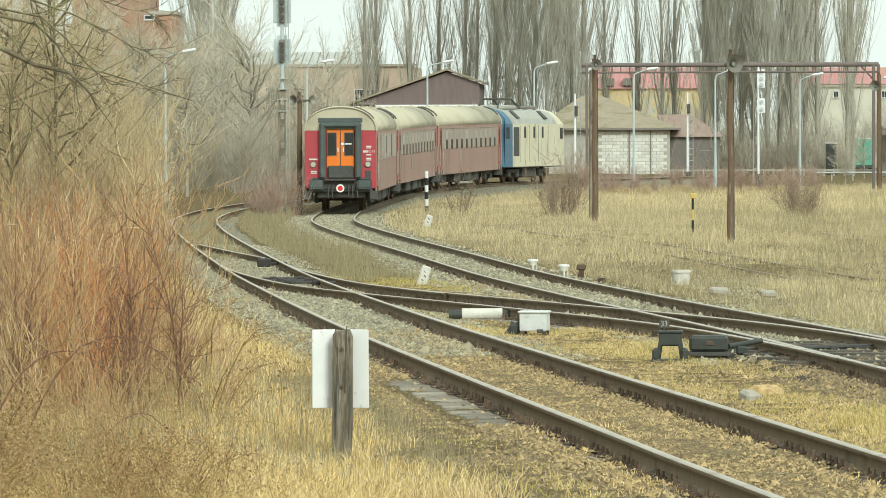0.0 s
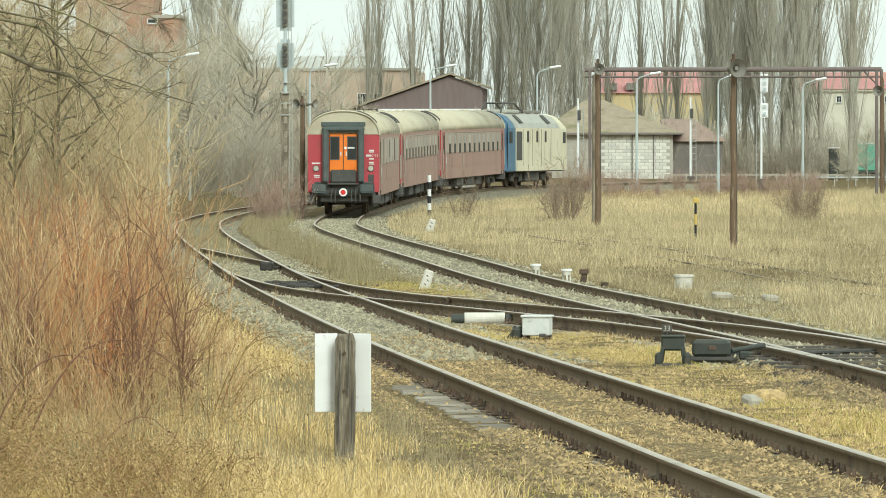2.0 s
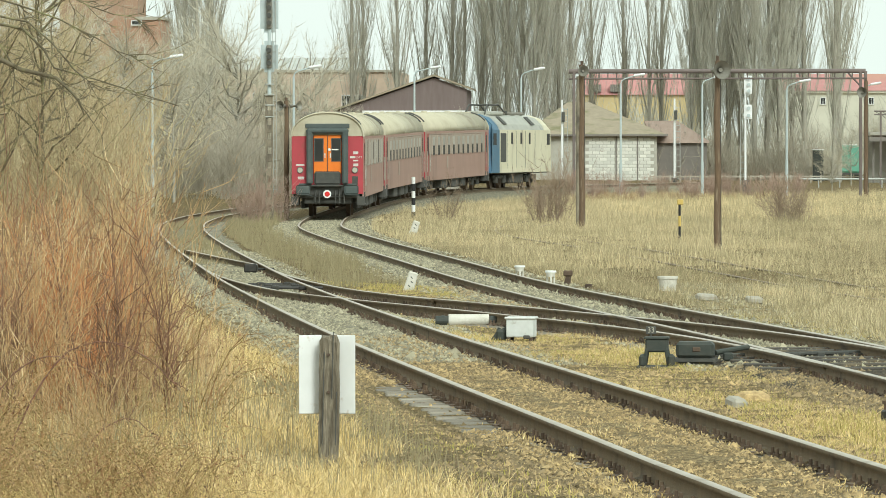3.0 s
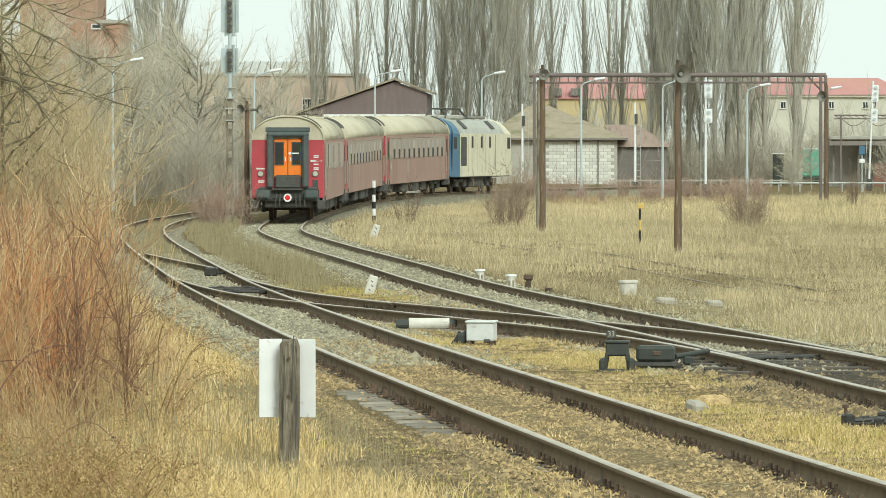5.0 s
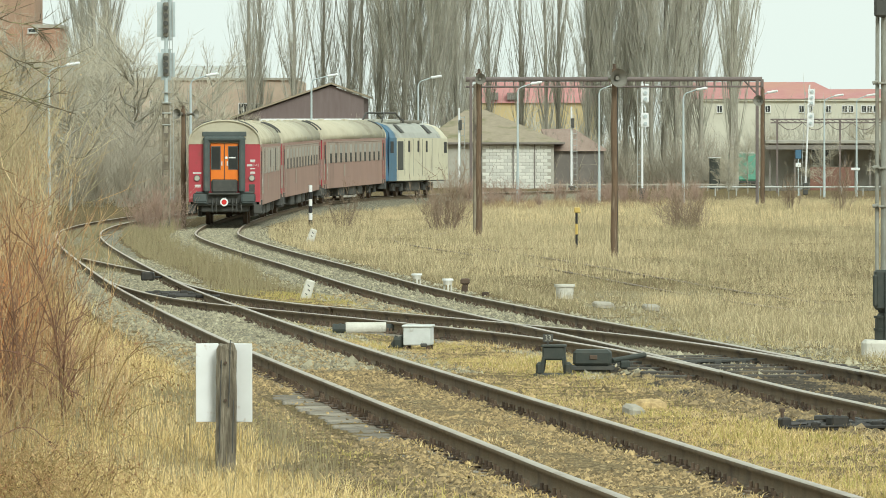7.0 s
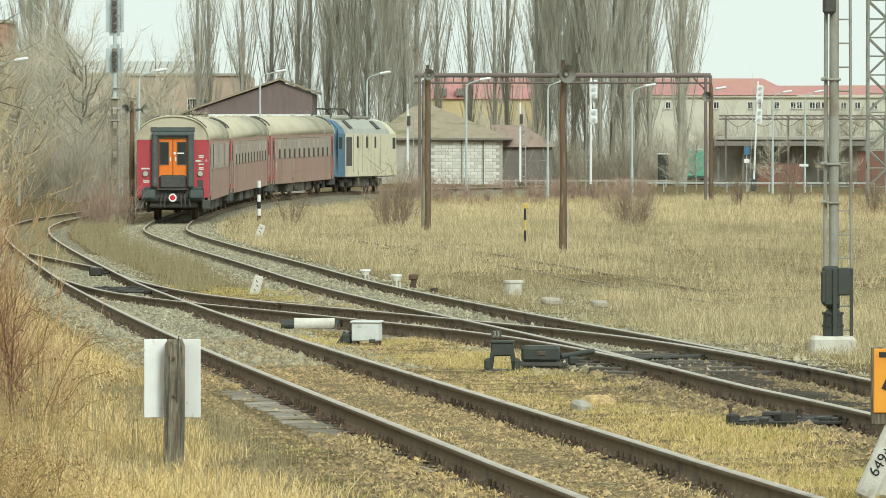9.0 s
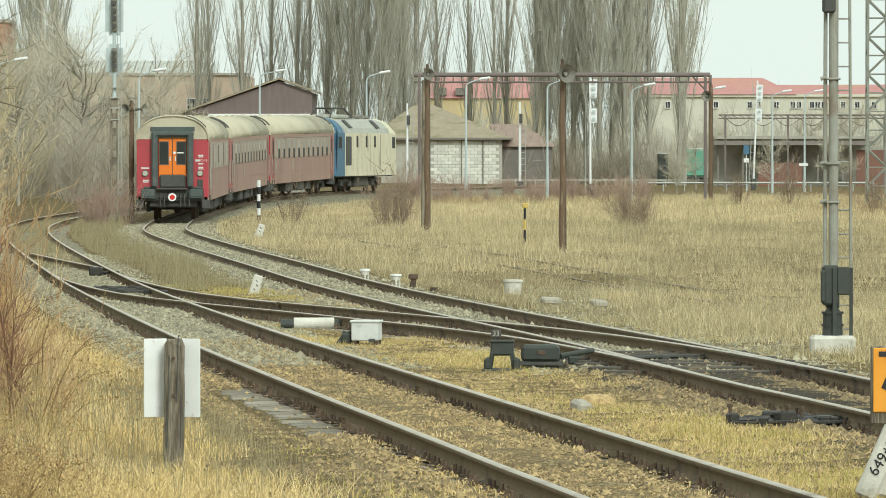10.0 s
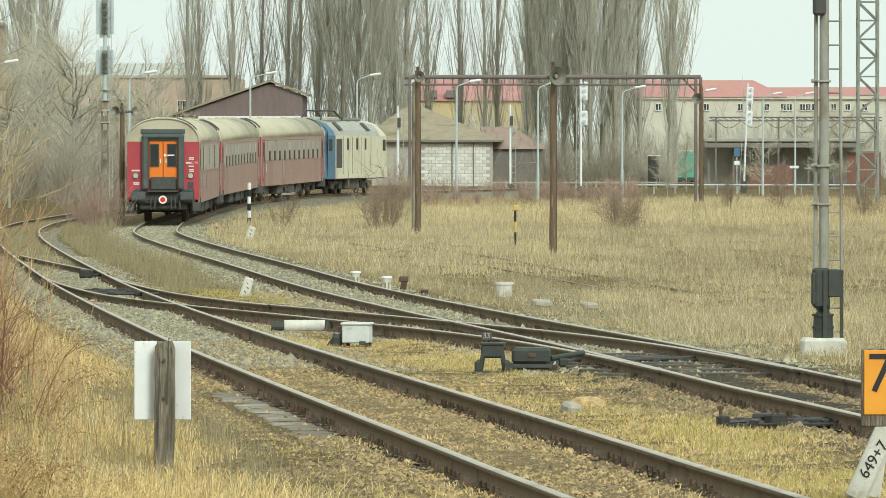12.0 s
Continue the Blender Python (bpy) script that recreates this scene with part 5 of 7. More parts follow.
def lattice_tower():
    e = thing("lattice_mast", (22.764, 286.0, -0.24), "pale grey steel lattice mast with diagonal bracing", "lattice mast")
    h, w = 15.0, 0.52
    for x in (-w, w):
        for y in (-w, w):
            g = bmx()
            bx(g, (x, y, h / 2), (0.12, 0.12, h))
            part("leg", g, M_LATTICE, e)
    n = 15
    for k in range(n):
        z0, z1 = h * k / n, h * (k + 1) / n
        for y in (-w, w):
            g = bmx()
            rod(g, (-w if k % 2 else w, y, z0), (w if k % 2 else -w, y, z1), 0.045, seg=5)
            part("diagonal", g, M_LATTICE, e)
            g = bmx()
            rod(g, (-w, y, z1), (w, y, z1), 0.04, seg=5)
            part("strut", g, M_LATTICE, e)
        for x in (-w, w):
            g = bmx()
            rod(g, (x, -w if k % 2 else w, z0), (x, w if k % 2 else -w, z1), 0.04, seg=5)
            part("diagonal", g, M_LATTICE, e)


lattice_tower()


# ---- buildings and yard beyond the sidings ----
M_BRICKRED = mat("orange_brick", (0.46, 0.27, 0.175), 0.9, col2=(0.40, 0.235, 0.155), scale=1.2, bump=0.4, bump_scale=8, stain=(0.30, 0.18, 0.12), stain_scale=0.5, stain_at=0.52)
M_BRICKPALE = mat("sooty_pink_brick", (0.42, 0.28, 0.19), 0.9, col2=(0.34, 0.22, 0.15), scale=1.0, stain=(0.30, 0.22, 0.16), stain_scale=0.4)
M_PEACH = mat("peach_render", (0.62, 0.48, 0.36), 0.9, col2=(0.54, 0.42, 0.32), scale=0.6, stain=(0.40, 0.31, 0.24), stain_scale=0.3, stain_at=0.52)
M_BROWNBOARD = mat("brown_boarding", (0.165, 0.125, 0.115), 0.85, col2=(0.205, 0.16, 0.148), scale=0.8, stretch=(4, 4, 0.6))
M_MOSSROOF = mat("mossy_brown_tiles", (0.29, 0.245, 0.175), 0.9, col2=(0.37, 0.31, 0.22), scale=1.6, stretch=(1, 1, 3), bump=0.7, bump_scale=6, stain=(0.21, 0.195, 0.105), stain_scale=0.5, stain_at=0.52)
M_RUSTROOF = mat("rust_brown_sheet", (0.30, 0.215, 0.17), 0.85, col2=(0.37, 0.28, 0.225), scale=1.4, stretch=(3, 1, 1), stain=(0.22, 0.17, 0.13), stain_scale=0.8)
# Red tiles are muted in the base colour to carry distance haze.
M_REDROOF = mat("red_roof_tiles", (0.47, 0.215, 0.20), 0.85, col2=(0.52, 0.26, 0.24), scale=0.8, bump=0.3, bump_scale=4, stain=(0.50, 0.27, 0.20), stain_scale=0.1)
# Cream is lightened, with haze over the far walls in the colour.
M_CREAMWALL = mat("cream_render", (0.63, 0.605, 0.49), 0.9, col2=(0.56, 0.535, 0.43), scale=0.5, stain=(0.50, 0.475, 0.38), stain_scale=0.25)
M_WHITEBLOCK = mat("whitewashed_block", (0.74, 0.73, 0.66), 0.9, col2=(0.60, 0.58, 0.50), scale=0.9, obrand=0.12, stain=(0.42, 0.39, 0.32), stain_scale=0.6, stain_at=0.6)
M_MORTAR = mat("grey_mortar", (0.48, 0.45, 0.38), 0.95, col2=(0.38, 0.36, 0.3), scale=3)
M_YELLOWWALL = mat("ochre_render", (0.60, 0.47, 0.24), 0.9, col2=(0.52, 0.42, 0.23), scale=0.6)
M_GREYWALL = mat("grey_plaster", (0.42, 0.40, 0.34), 0.9, col2=(0.33, 0.31, 0.26), scale=0.8, stain=(0.26, 0.24, 0.19), stain_scale=0.5)
# Timber raised towards grey, the haze of the far yard included.
M_DARKSHED = mat("dark_shed_timber", (0.185, 0.165, 0.145), 0.9, col2=(0.24, 0.215, 0.185), scale=1)
M_GREENTARP = mat("green_tarpaulin", (0.10, 0.30, 0.20), 0.6, col2=(0.16, 0.38, 0.27), scale=0.8, stain=(0.34, 0.45, 0.36), stain_scale=1.2, stain_at=0.6)
M_RUSTPANEL = mat("red_brown_panel", (0.24, 0.12, 0.085), 0.85, col2=(0.19, 0.10, 0.075), scale=0.8)
M_SKYLIGHT = mat("milky_roof_glass", (0.55, 0.56, 0.52), 0.3, col2=(0.45, 0.46, 0.42), scale=1)


def window(parent, x, y, z, w, h, bars=1, frame_mat=None):
    """A window set in a wall that faces the tracks."""
    b = bmx()
    t = 0.07
    for dx in (-w / 2, w / 2):
        bx(b, (x + dx, y, z), (t, 0.1, h + t))
    for dz in (-h / 2, h / 2):
        bx(b, (x, y, z + dz), (w, 0.1, t))
    for k in range(bars):
        bx(b, (x - w / 2 + w * (k + 1) / (bars + 1), y, z), (0.05, 0.08, h))
    f = part("window", b, frame_mat or M_LAMPHEAD, parent)
    g = bmx()
    bx(g, (x, y + 0.02, z), (w, 0.03, h))
    part("pane", g, M_GLASSDARK, f)
    g = bmx()
    bx(g, (x, y - 0.06, z - h / 2 - 0.06), (w + 0.2, 0.18, 0.06))
    part("sill", g, M_CONCRETE, f)


def prism(parent, name, pts, y0, y1, material, label=""):
    """A solid with an outline in the x-z plane."""
    b = bmx()
    loft(b, pts, y0, y1)
    return part(name, b, material, parent, label)


def brick_block():
    e = thing("brick_building", (0, 430, -0.3), "tall orange brick building behind bare trees", "building")
    prism(e, "wall", [(-42.111, 0), (-35.867, 0), (-35.867, 12.876 + 0.3), (-42.111, 12.876 + 0.3)], 0, 8, M_BRICKRED)
    prism(e, "tower", [(-44.389, 0), (-38.009, 0), (-38.009, 16.294 + 0.3), (-44.389, 16.294 + 0.3)], 1.5, 9, M_BRICKPALE)
    prism(e, "parapet", [(-38.100, 12.876 + 0.3), (-35.730, 12.876 + 0.3), (-35.730, 13.150 + 0.3), (-38.100, 13.150 + 0.3)], -0.15, 8, M_CONCRETE)
    prism(e, "band", [(-41.199, 9.641 + 0.3), (-35.867, 9.641 + 0.3), (-35.867, 10.005 + 0.3), (-41.199, 10.005 + 0.3)], -0.12, 0.05, M_CONCRETE)
    window(e, -38.009, -0.03, 12.648 + 0.3, 0.8, 0.35, 0)
    for wx in (-42.566, -40.743, -38.920, -37.097):
        window(e, wx, -0.03, 6.952 + 0.3, 1.0, 1.4)


brick_block()


def factory():
    e = thing("factory_hall", (0, 500, -0.3), "long peach factory hall with a glazed roof light", "building")
    xa, xb, zt = -44.726, -19.290, 9.580 + 0.3
    prism(e, "wall", [(xa, 0), (xb, 0), (xb, zt), (xa, zt)], 0, 20, M_PEACH)
    prism(e, "cornice", [(xa, zt), (xb + 0.2, zt), (xb + 0.2, zt + 0.22), (xa, zt + 0.22)], -0.25, 0.2, M_CONCRETE)
    prism(e, "wall", [(-52.145, 0), (-44.726, 0), (-44.726, 8.414), (-52.145, 8.414)], 1, 18, M_BRICKPALE)
    xs0, xs1 = -35.982, -22.045
    b = bmx()
    v = [b.verts.new(p) for p in ((xs0, 1.5, zt + 0.2), (xs1, 1.5, zt + 0.2), (xs1, 6.5, zt + 0.2), (xs0, 6.5, zt + 0.2), (xs0 + 0.4, 4, zt + 1.4), (xs1 - 0.4, 4, zt + 1.4))]
    for f in ((0, 1, 5, 4), (2, 3, 4, 5), (1, 2, 5), (3, 0, 4), (3, 2, 1, 0)):
        b.faces.new([v[i] for i in f])
    bmesh.ops.recalc_face_normals(b, faces=b.faces)
    part("roof_light", b, M_SKYLIGHT, e)
    for k in range(19):
        x = xs0 + 0.4 + (xs1 - xs0 - 0.8) * k / 18
        b = bmx()
        rod(b, (x - 0.3, 1.46, zt + 0.2), (x, 3.96, zt + 1.42), 0.05, seg=5)
        part("glazing_bar", b, M_DARKSHED, e)
    for wx in (-24.430, -23.370):
        window(e, wx, -0.03, 6.772 + 0.3, 0.9, 1.3, 1)
    for wx in (-40.487, -37.837, -35.188, -32.538):
        window(e, wx, -0.03, 6.825 + 0.3, 1.4, 1.6, 2)


factory()


def big_shed():
    e = thing("gabled_shed", (0, 440, -0.3), "large shed with dark brown boarded gable", "shed")
    zl, za, zr = 5.601 + 0.3, 8.306 + 0.3, 7.35 + 0.3
    x0, xm, x1 = -22.198, -14.270, -11.6
    prism(e, "gable", [(x0, zl), (x1, zl), (x1, zr), (xm, za), (x0 + 0.2, zl + 0.1)], 0, 16, M_BROWNBOARD)
    b = bmx()
    for (xa, z_a), (xb, z_b) in (((x0 - 0.4, zl - 0.05), (xm, za + 0.12)), ((xm, za + 0.12), (x1 + 0.4, zr - 0.02))):
        loft(b, [(xa, z_a), (xb, z_b), (xb, z_b + 0.16), (xa, z_a + 0.16)], -0.4, 16.2)
    part("roof", b, M_MOSSROOF, e)
    prism(e, "wall", [(x0 + 0.2, 0), (x1 - 0.1, 0), (x1 - 0.1, zl - 0.3), (x0 + 0.2, zl - 0.3)], 0.15, 15.8, M_CREAMWALL)
    prism(e, "fascia", [(x0 + 2, zl - 0.32), (x1, zl - 0.32), (x1, zl), (x0 + 2, zl)], -0.12, 0.1, M_WHITE)
    for k in range(5):
        window(e, x0 + 2 + 1.9 * k, 0.1, zl - 1.6, 0.9, 1.2)


big_shed()


def barn():
    e = thing("small_barn", (0, 345, -0.3), "small grey barn with dark tiled roof", "barn")
    x0, xm, x1 = -13.968, -12.652, -11.408
    ze, za = 3.325 + 0.3, 4.239 + 0.3
    prism(e, "gable_wall", [(x0, 0), (x1, 0), (x1, ze), (xm, za), (x0, ze)], 0, 6, M_GREYWALL)
    b = bmx()
    for xa, xb, za_, zb in ((x0 - 0.25, xm, ze - 0.15, za + 0.08), (xm, -9.580, za + 0.08, 2.302 + 0.3)):
        loft(b, [(xa, za_), (xb, zb), (xb, zb + 0.12), (xa, za_ + 0.12)], -0.3, 6.3)
    part("roof", b, M_DARKSHED, e)
    prism(e, "lean_to", [(x1, 0), (-9.726, 0), (-9.726, 2.155 + 0.3), (x1, 2.960 + 0.3)], 0.3, 5.8, M_GREYWALL)
    b = bmx()
    bx(b, (xm + 0.35, -0.02, 1.0), (0.9, 0.06, 2.0))
    part("door", b, M_DARKSHED, e)


barn()


def block_house():
    e = thing("block_house", (0, 440, -0.3), "low whitewashed block house with mossy hipped roof", "house")
    x0, x1 = -6.715, 4.104
    ze = 3.596 + 0.3
    prism(e, "wall", [(x0, 0), (x1, 0), (x1, ze), (x0, ze)], 0, 9, M_MORTAR)
    b = bmx()
    ridge_z = 6.348 + 0.3
    lo = [b.verts.new(v) for v in ((x0 - 0.5, -0.6, ze - 0.1), (5.036, -0.6, ze - 0.05), (5.036, 9.6, ze), (x0 - 0.5, 9.6, ze))]
    hi = [b.verts.new(v) for v in ((x0 + 3.5, 4.5, ridge_z), (-1.586, 4.5, ridge_z))]
    for f in ((lo[0], lo[1], hi[1], hi[0]), (lo[1], lo[2], hi[1]), (lo[2], lo[3], hi[0], hi[1]), (lo[3], lo[0], hi[0]), (lo[3], lo[2], lo[1], lo[0])):
        b.faces.new(f)
    bmesh.ops.recalc_face_normals(b, faces=b.faces)
    part("roof", b, M_MOSSROOF, e)
    g = bmx()
    bx(g, ((x0 + x1) / 2 + 0.3, -0.62, ze - 0.05), (x1 - x0 + 1.2, 0.1, 0.16))
    part("gutter", g, M_DARKSHED, e)
    for wx in (0.746, 2.518):
        g = bmx()
        bx(g, (wx, -0.05, ze / 2), (0.1, 0.1, ze))
        part("downpipe", g, M_DARKSHED, e)
    blk = bpy.data.meshes.new("block")
    g = bmx()
    bx(g, (0, 0, 0), (0.56, 0.05, 0.25), bevel=0.012)
    g.to_mesh(blk)
    g.free()
    blk.materials.append(M_WHITEBLOCK)
    rows = int((ze - 0.2) / 0.275)
    for r in range(rows):
        n = int((x1 - -1.819) / 0.6)
        for k in range(n):
            x = -1.819 + 0.3 + 0.6 * k + (0.28 if r % 2 else 0)
            if x > x1 - 0.25:
                continue
            ob = new("block", blk)
            ob.parent = e
            ob.matrix_basis = pose(x, -0.01, 0.2 + 0.275 * r)
    a = thing("annex", (0, 446, -0.3), "dark low annex with brown tiled roof", "shed")
    prism(a, "wall", [(3.971, 0), (8.320, 0), (8.320, 2.897 + 0.3), (3.971, 2.897 + 0.3)], 0, 6, M_DARKSHED)
    b = bmx()
    v = [b.verts.new(p) for p in ((3.876, -0.4, 2.897 + 0.3), (8.509, -0.4, 2.897 + 0.3), (5.9, 4, 4.599 + 0.3), (3.120, 4, 4.599 + 0.3))]
    w = [b.verts.new(p.co + Vector((0, 0.2, 0.18))) for p in v]
    b.faces.new(v)
    b.faces.new(w[::-1])
    for i in range(4):
        b.faces.new((v[i], w[i], w[(i + 1) % 4], v[(i + 1) % 4]))
    bmesh.ops.recalc_face_normals(b, faces=b.faces)
    part("roof", b, M_RUSTROOF, a, "rust-brown sheet roof")


block_house()


def ochre_house():
    e = thing("ochre_house", (0, 600, -0.3), "ochre house with red roof behind the poplars", "house")
    x0, x1 = -2.798, 10.8
    ze = 8.35 + 0.3
    prism(e, "wall", [(x0, 0), (x1, 0), (x1, ze), (x0, ze)], 0, 8, M_YELLOWWALL)
    b = bmx()
    v = [b.verts.new(p) for p in ((x0 - 0.4, -0.4, ze), (x1 + 0.4, -0.4, ze), (x1 + 0.4, 8.4, ze), (x0 - 0.4, 8.4, ze), (x0 - 0.4, 4, ze + 2.4), (x1 + 0.4, 4, ze + 2.4))]
    for f in ((0, 1, 5, 4), (2, 3, 4, 5), (1, 2, 5), (3, 0, 4), (3, 2, 1, 0)):
        b.faces.new([v[i] for i in f])
    bmesh.ops.recalc_face_normals(b, faces=b.faces)
    part("roof", b, M_REDROOF, e)
    for wx in (-1.208, 0.9):
        b = bmx()
        bx(b, (wx, 0.3, ze + 0.75), (1.1, 1.6, 0.8))
        part("dormer", b, M_DARKSHED, e)


ochre_house()


def station():
    e = thing("station_building", (0, 680, -0.3), "long cream building with red tiled hipped roofs", "building")
    x0, xm, x1 = 21.333, 41.657, 58.810
    ze = 9.264 + 0.3
    prism(e, "wall", [(x0, 0), (x1, 0), (x1, ze), (x0, ze)], 0, 14, M_CREAMWALL)
    prism(e, "cornice", [(x0, ze), (x1, ze), (x1, ze + 0.35), (x0, ze + 0.35)], -0.4, 14.2, M_CREAMWALL)
    b = bmx()
    v = [b.verts.new(p) for p in ((x0, -0.6, ze + 0.3), (xm + 2.2, -0.6, ze + 0.3), (xm + 2.2, 14.6, ze + 0.3), (x0, 14.6, ze + 0.3), (x0, 7, 11.787 + 0.3), (39.927, 7, 11.787 + 0.3))]
    for f in ((0, 1, 5, 4), (2, 3, 4, 5), (1, 2, 5), (3, 0, 4), (3, 2, 1, 0)):
        b.faces.new([v[i] for i in f])
    bmesh.ops.recalc_face_normals(b, faces=b.faces)
    part("roof", b, M_REDROOF, e, "red tiled roof, muted for distance haze")
    b = bmx()
    v = [b.verts.new(p) for p in ((xm, 0.4, ze + 0.3), (x1, 0.4, ze + 0.3), (x1, 13, ze + 0.3), (xm, 13, ze + 0.3), (xm, 6.5, 10.850 + 0.3), (x1, 6.5, 10.922 + 0.3))]
    for f in ((0, 1, 5, 4), (2, 3, 4, 5), (1, 2, 5), (3, 0, 4), (3, 2, 1, 0)):
        b.faces.new([v[i] for i in f])
    bmesh.ops.recalc_face_normals(b, faces=b.faces)
    part("roof", b, M_REDROOF, e)
    for wx in (27.459, 33.585, 37.909, 38.990, 41.297, 43.387, 44.180, 45.837, 46.558, 47.351, 49.801, 51.603, 53.765):
        window(e, wx, -0.03, 8.255 + 0.3, 0.65, 0.85)


station()


def canopy():
    e = thing("platform_canopy", (0, 420, -0.3), "long dark platform canopy on slim posts", "canopy")
    x0, x1 = 20.566, 33.208
    z = 3.607 + 0.3
    b = bmx()
    bx(b, ((x0 + x1) / 2, 2, z), (x1 - x0, 5, 0.28), bevel=0.04)
    part("roof", b, M_GREYWALL, e)
    b = bmx()
    bx(b, ((x0 + x1) / 2, -0.4, z - 0.42), (x1 - x0, 0.2, 0.35))
    part("fascia", b, M_DARKSHED, e)
    for k in range(7):
        b = bmx()
        bx(b, (x0 + 0.4 + (x1 - x0 - 0.8) * k / 6, 1, z / 2), (0.16, 0.16, z))
        part("post", b, M_DARKSHED, e)
    prism(e, "back_wall", [(x0, 0), (x1, 0), (x1, z), (x0, z)], 4.3, 4.6, M_GREYWALL)
    prism(e, "panel", [(24.127, 0), (27.599, 0), (27.599, 1.604 + 0.3), (24.127, 1.604 + 0.3)], 0.6, 0.7, M_RUSTPANEL)
    prism(e, "panel", [(31.872, 0), (34.543, 0), (34.543, 2.627 + 0.3), (31.872, 2.627 + 0.3)], 0.6, 0.7, M_RUSTPANEL)
    for wx in (24.795, 25.551):
        window(e, wx, 4.25, 2.360 + 0.3, 0.7, 1.3, 0)
    # light truss over the platform
    t = thing("line_truss", (0, 400, -0.3), "thin steel truss carrying looped wires", "truss")
    xa, xb = 19.968, 32.898
    z1, z2 = 5.266 + 0.3, 5.012 + 0.3
    for zz in (z1, z2):
        b = bmx()
        rod(b, (xa, 0, zz), (xb, 0, zz), 0.05, seg=6)
        part("chord", b, M_PORTAL, t)
    for k in range(26):
        b = bmx()
        x = xa + (xb - xa) * k / 26
        rod(b, (x, 0, z1), (x + (xb - xa) / 26, 0, z2), 0.025, seg=4)
        part("web", b, M_PORTAL, t)
    for k in range(6):
        b = bmx()
        w = (xb - xa) / 7
        pts = [(xa + w * (k + 0.3) + w * i / 8, 0, z2 - 0.55 * math.sin(math.pi * i / 8)) for i in range(9)]
        for p, q in zip(pts, pts[1:]):
            rod(b, p, q, 0.025, seg=4)
        part("wire", b, M_PORTAL, t)
    for x in (xa + 0.5, xa + 5.2, xb - 0.5):
        b = bmx()
        bx(b, (x, 0, z1 / 2), (0.14, 0.14, z1))
        part("post", b, M_PORTAL, t)
    r = thing("pipe_rail", (0, 372, -0.24), "long pale pipe rail along the yard edge", "railing")
    xa, xb = 13.247, 29.413
    zz = 0.366 + 0.24
    b = bmx()
    rod(b, (xa, 0, zz), (xb, 0, zz), 0.07, seg=8)
    part("rail", b, M_GALV, r)
    for k in range(12):
        b = bmx()
        rod(b, (xa + (xb - xa) * k / 11, 0, 0), (xa + (xb - xa) * k / 11, 0, zz), 0.05, seg=6)
        part("post", b, M_GALV, r)


canopy()


def yard_fence():
    e = thing("yard_fence", (0, 425, -0.3), "low grey concrete fence along the far yard", "fence")
    x0, x1 = 3.423, 20.991
    z = 0.282 + 0.3
    n = 22
    for k in range(n + 1):
        b = bmx()
        bx(b, (x0 + (x1 - x0) * k / n, 0, z / 2), (0.12, 0.12, z + 0.1))
        part("post", b, M_CONCRETE, e)
    for k in range(n):
        b = bmx()
        bx(b, (x0 + (x1 - x0) * (k + 0.5) / n, 0, z - 0.06), ((x1 - x0) / n - 0.14, 0.07, 0.12))
        part("rail", b, M_CONCRETE, e)
    p = thing("pipeline", (0, 410, -0.3), "raised dark pipe on posts before the factory", "pipeline")
    xa, xb, zp = -48.408, -19.728, 5.197 + 0.3
    b = bmx()
    rod(b, (xa, 0, zp), (xb, 0, zp), 0.14, seg=10)
    part("pipe", b, M_DARKSHED, p)
    for k in range(9):
        b = bmx()
        bx(b, (xa + (xb - xa) * k / 8, 0, zp / 2), (0.16, 0.16, zp))
        part("post", b, M_DARKSHED, p)


yard_fence()


def trailer():
    e = thing("lorry_trailer", (20.326, 446.0, -0.3), "green tarpaulin lorry trailer parked beyond the sidings", "lorry trailer", turn=3)
    b = bmx()
    bx(b, (0, 4, 1.85), (1.7, 8, 2.3), bevel=0.12)
    part("tarpaulin", b, M_GREENTARP, e)
    b = bmx()
    bx(b, (0, 4, 3.03), (1.6, 7.8, 0.08), bevel=0.03)
    part("roof_edge", b, M_LAMPHEAD, e)
    b = bmx()
    bx(b, (0, 4, 0.62), (1.6, 7.8, 0.16))
    part("chassis", b, M_BLACK, e)
    for x in (-0.7, 0.7):
        for y in (1.2, 2.3, 6.6):
            b = bmx()
            rod(b, (x - 0.13, y, 0.36), (x + 0.13, y, 0.36), 0.36, seg=18)
            part("wheel", b, M_BLACK, e)
    c = thing("storage_bin", (17.395, 440.0, -0.3), "dark green storage cabin with pale roof edge", "cabin")
    b = bmx()
    bx(b, (0, 0.8, 1.3), (0.85, 1.6, 2.6), bevel=0.03)
    part("body", b, M_GREENIRON, c)
    b = bmx()
    bx(b, (0, 0.8, 2.64), (1.0, 1.75, 0.1), bevel=0.03)
    part("roof", b, M_LAMPHEAD, c)


trailer()


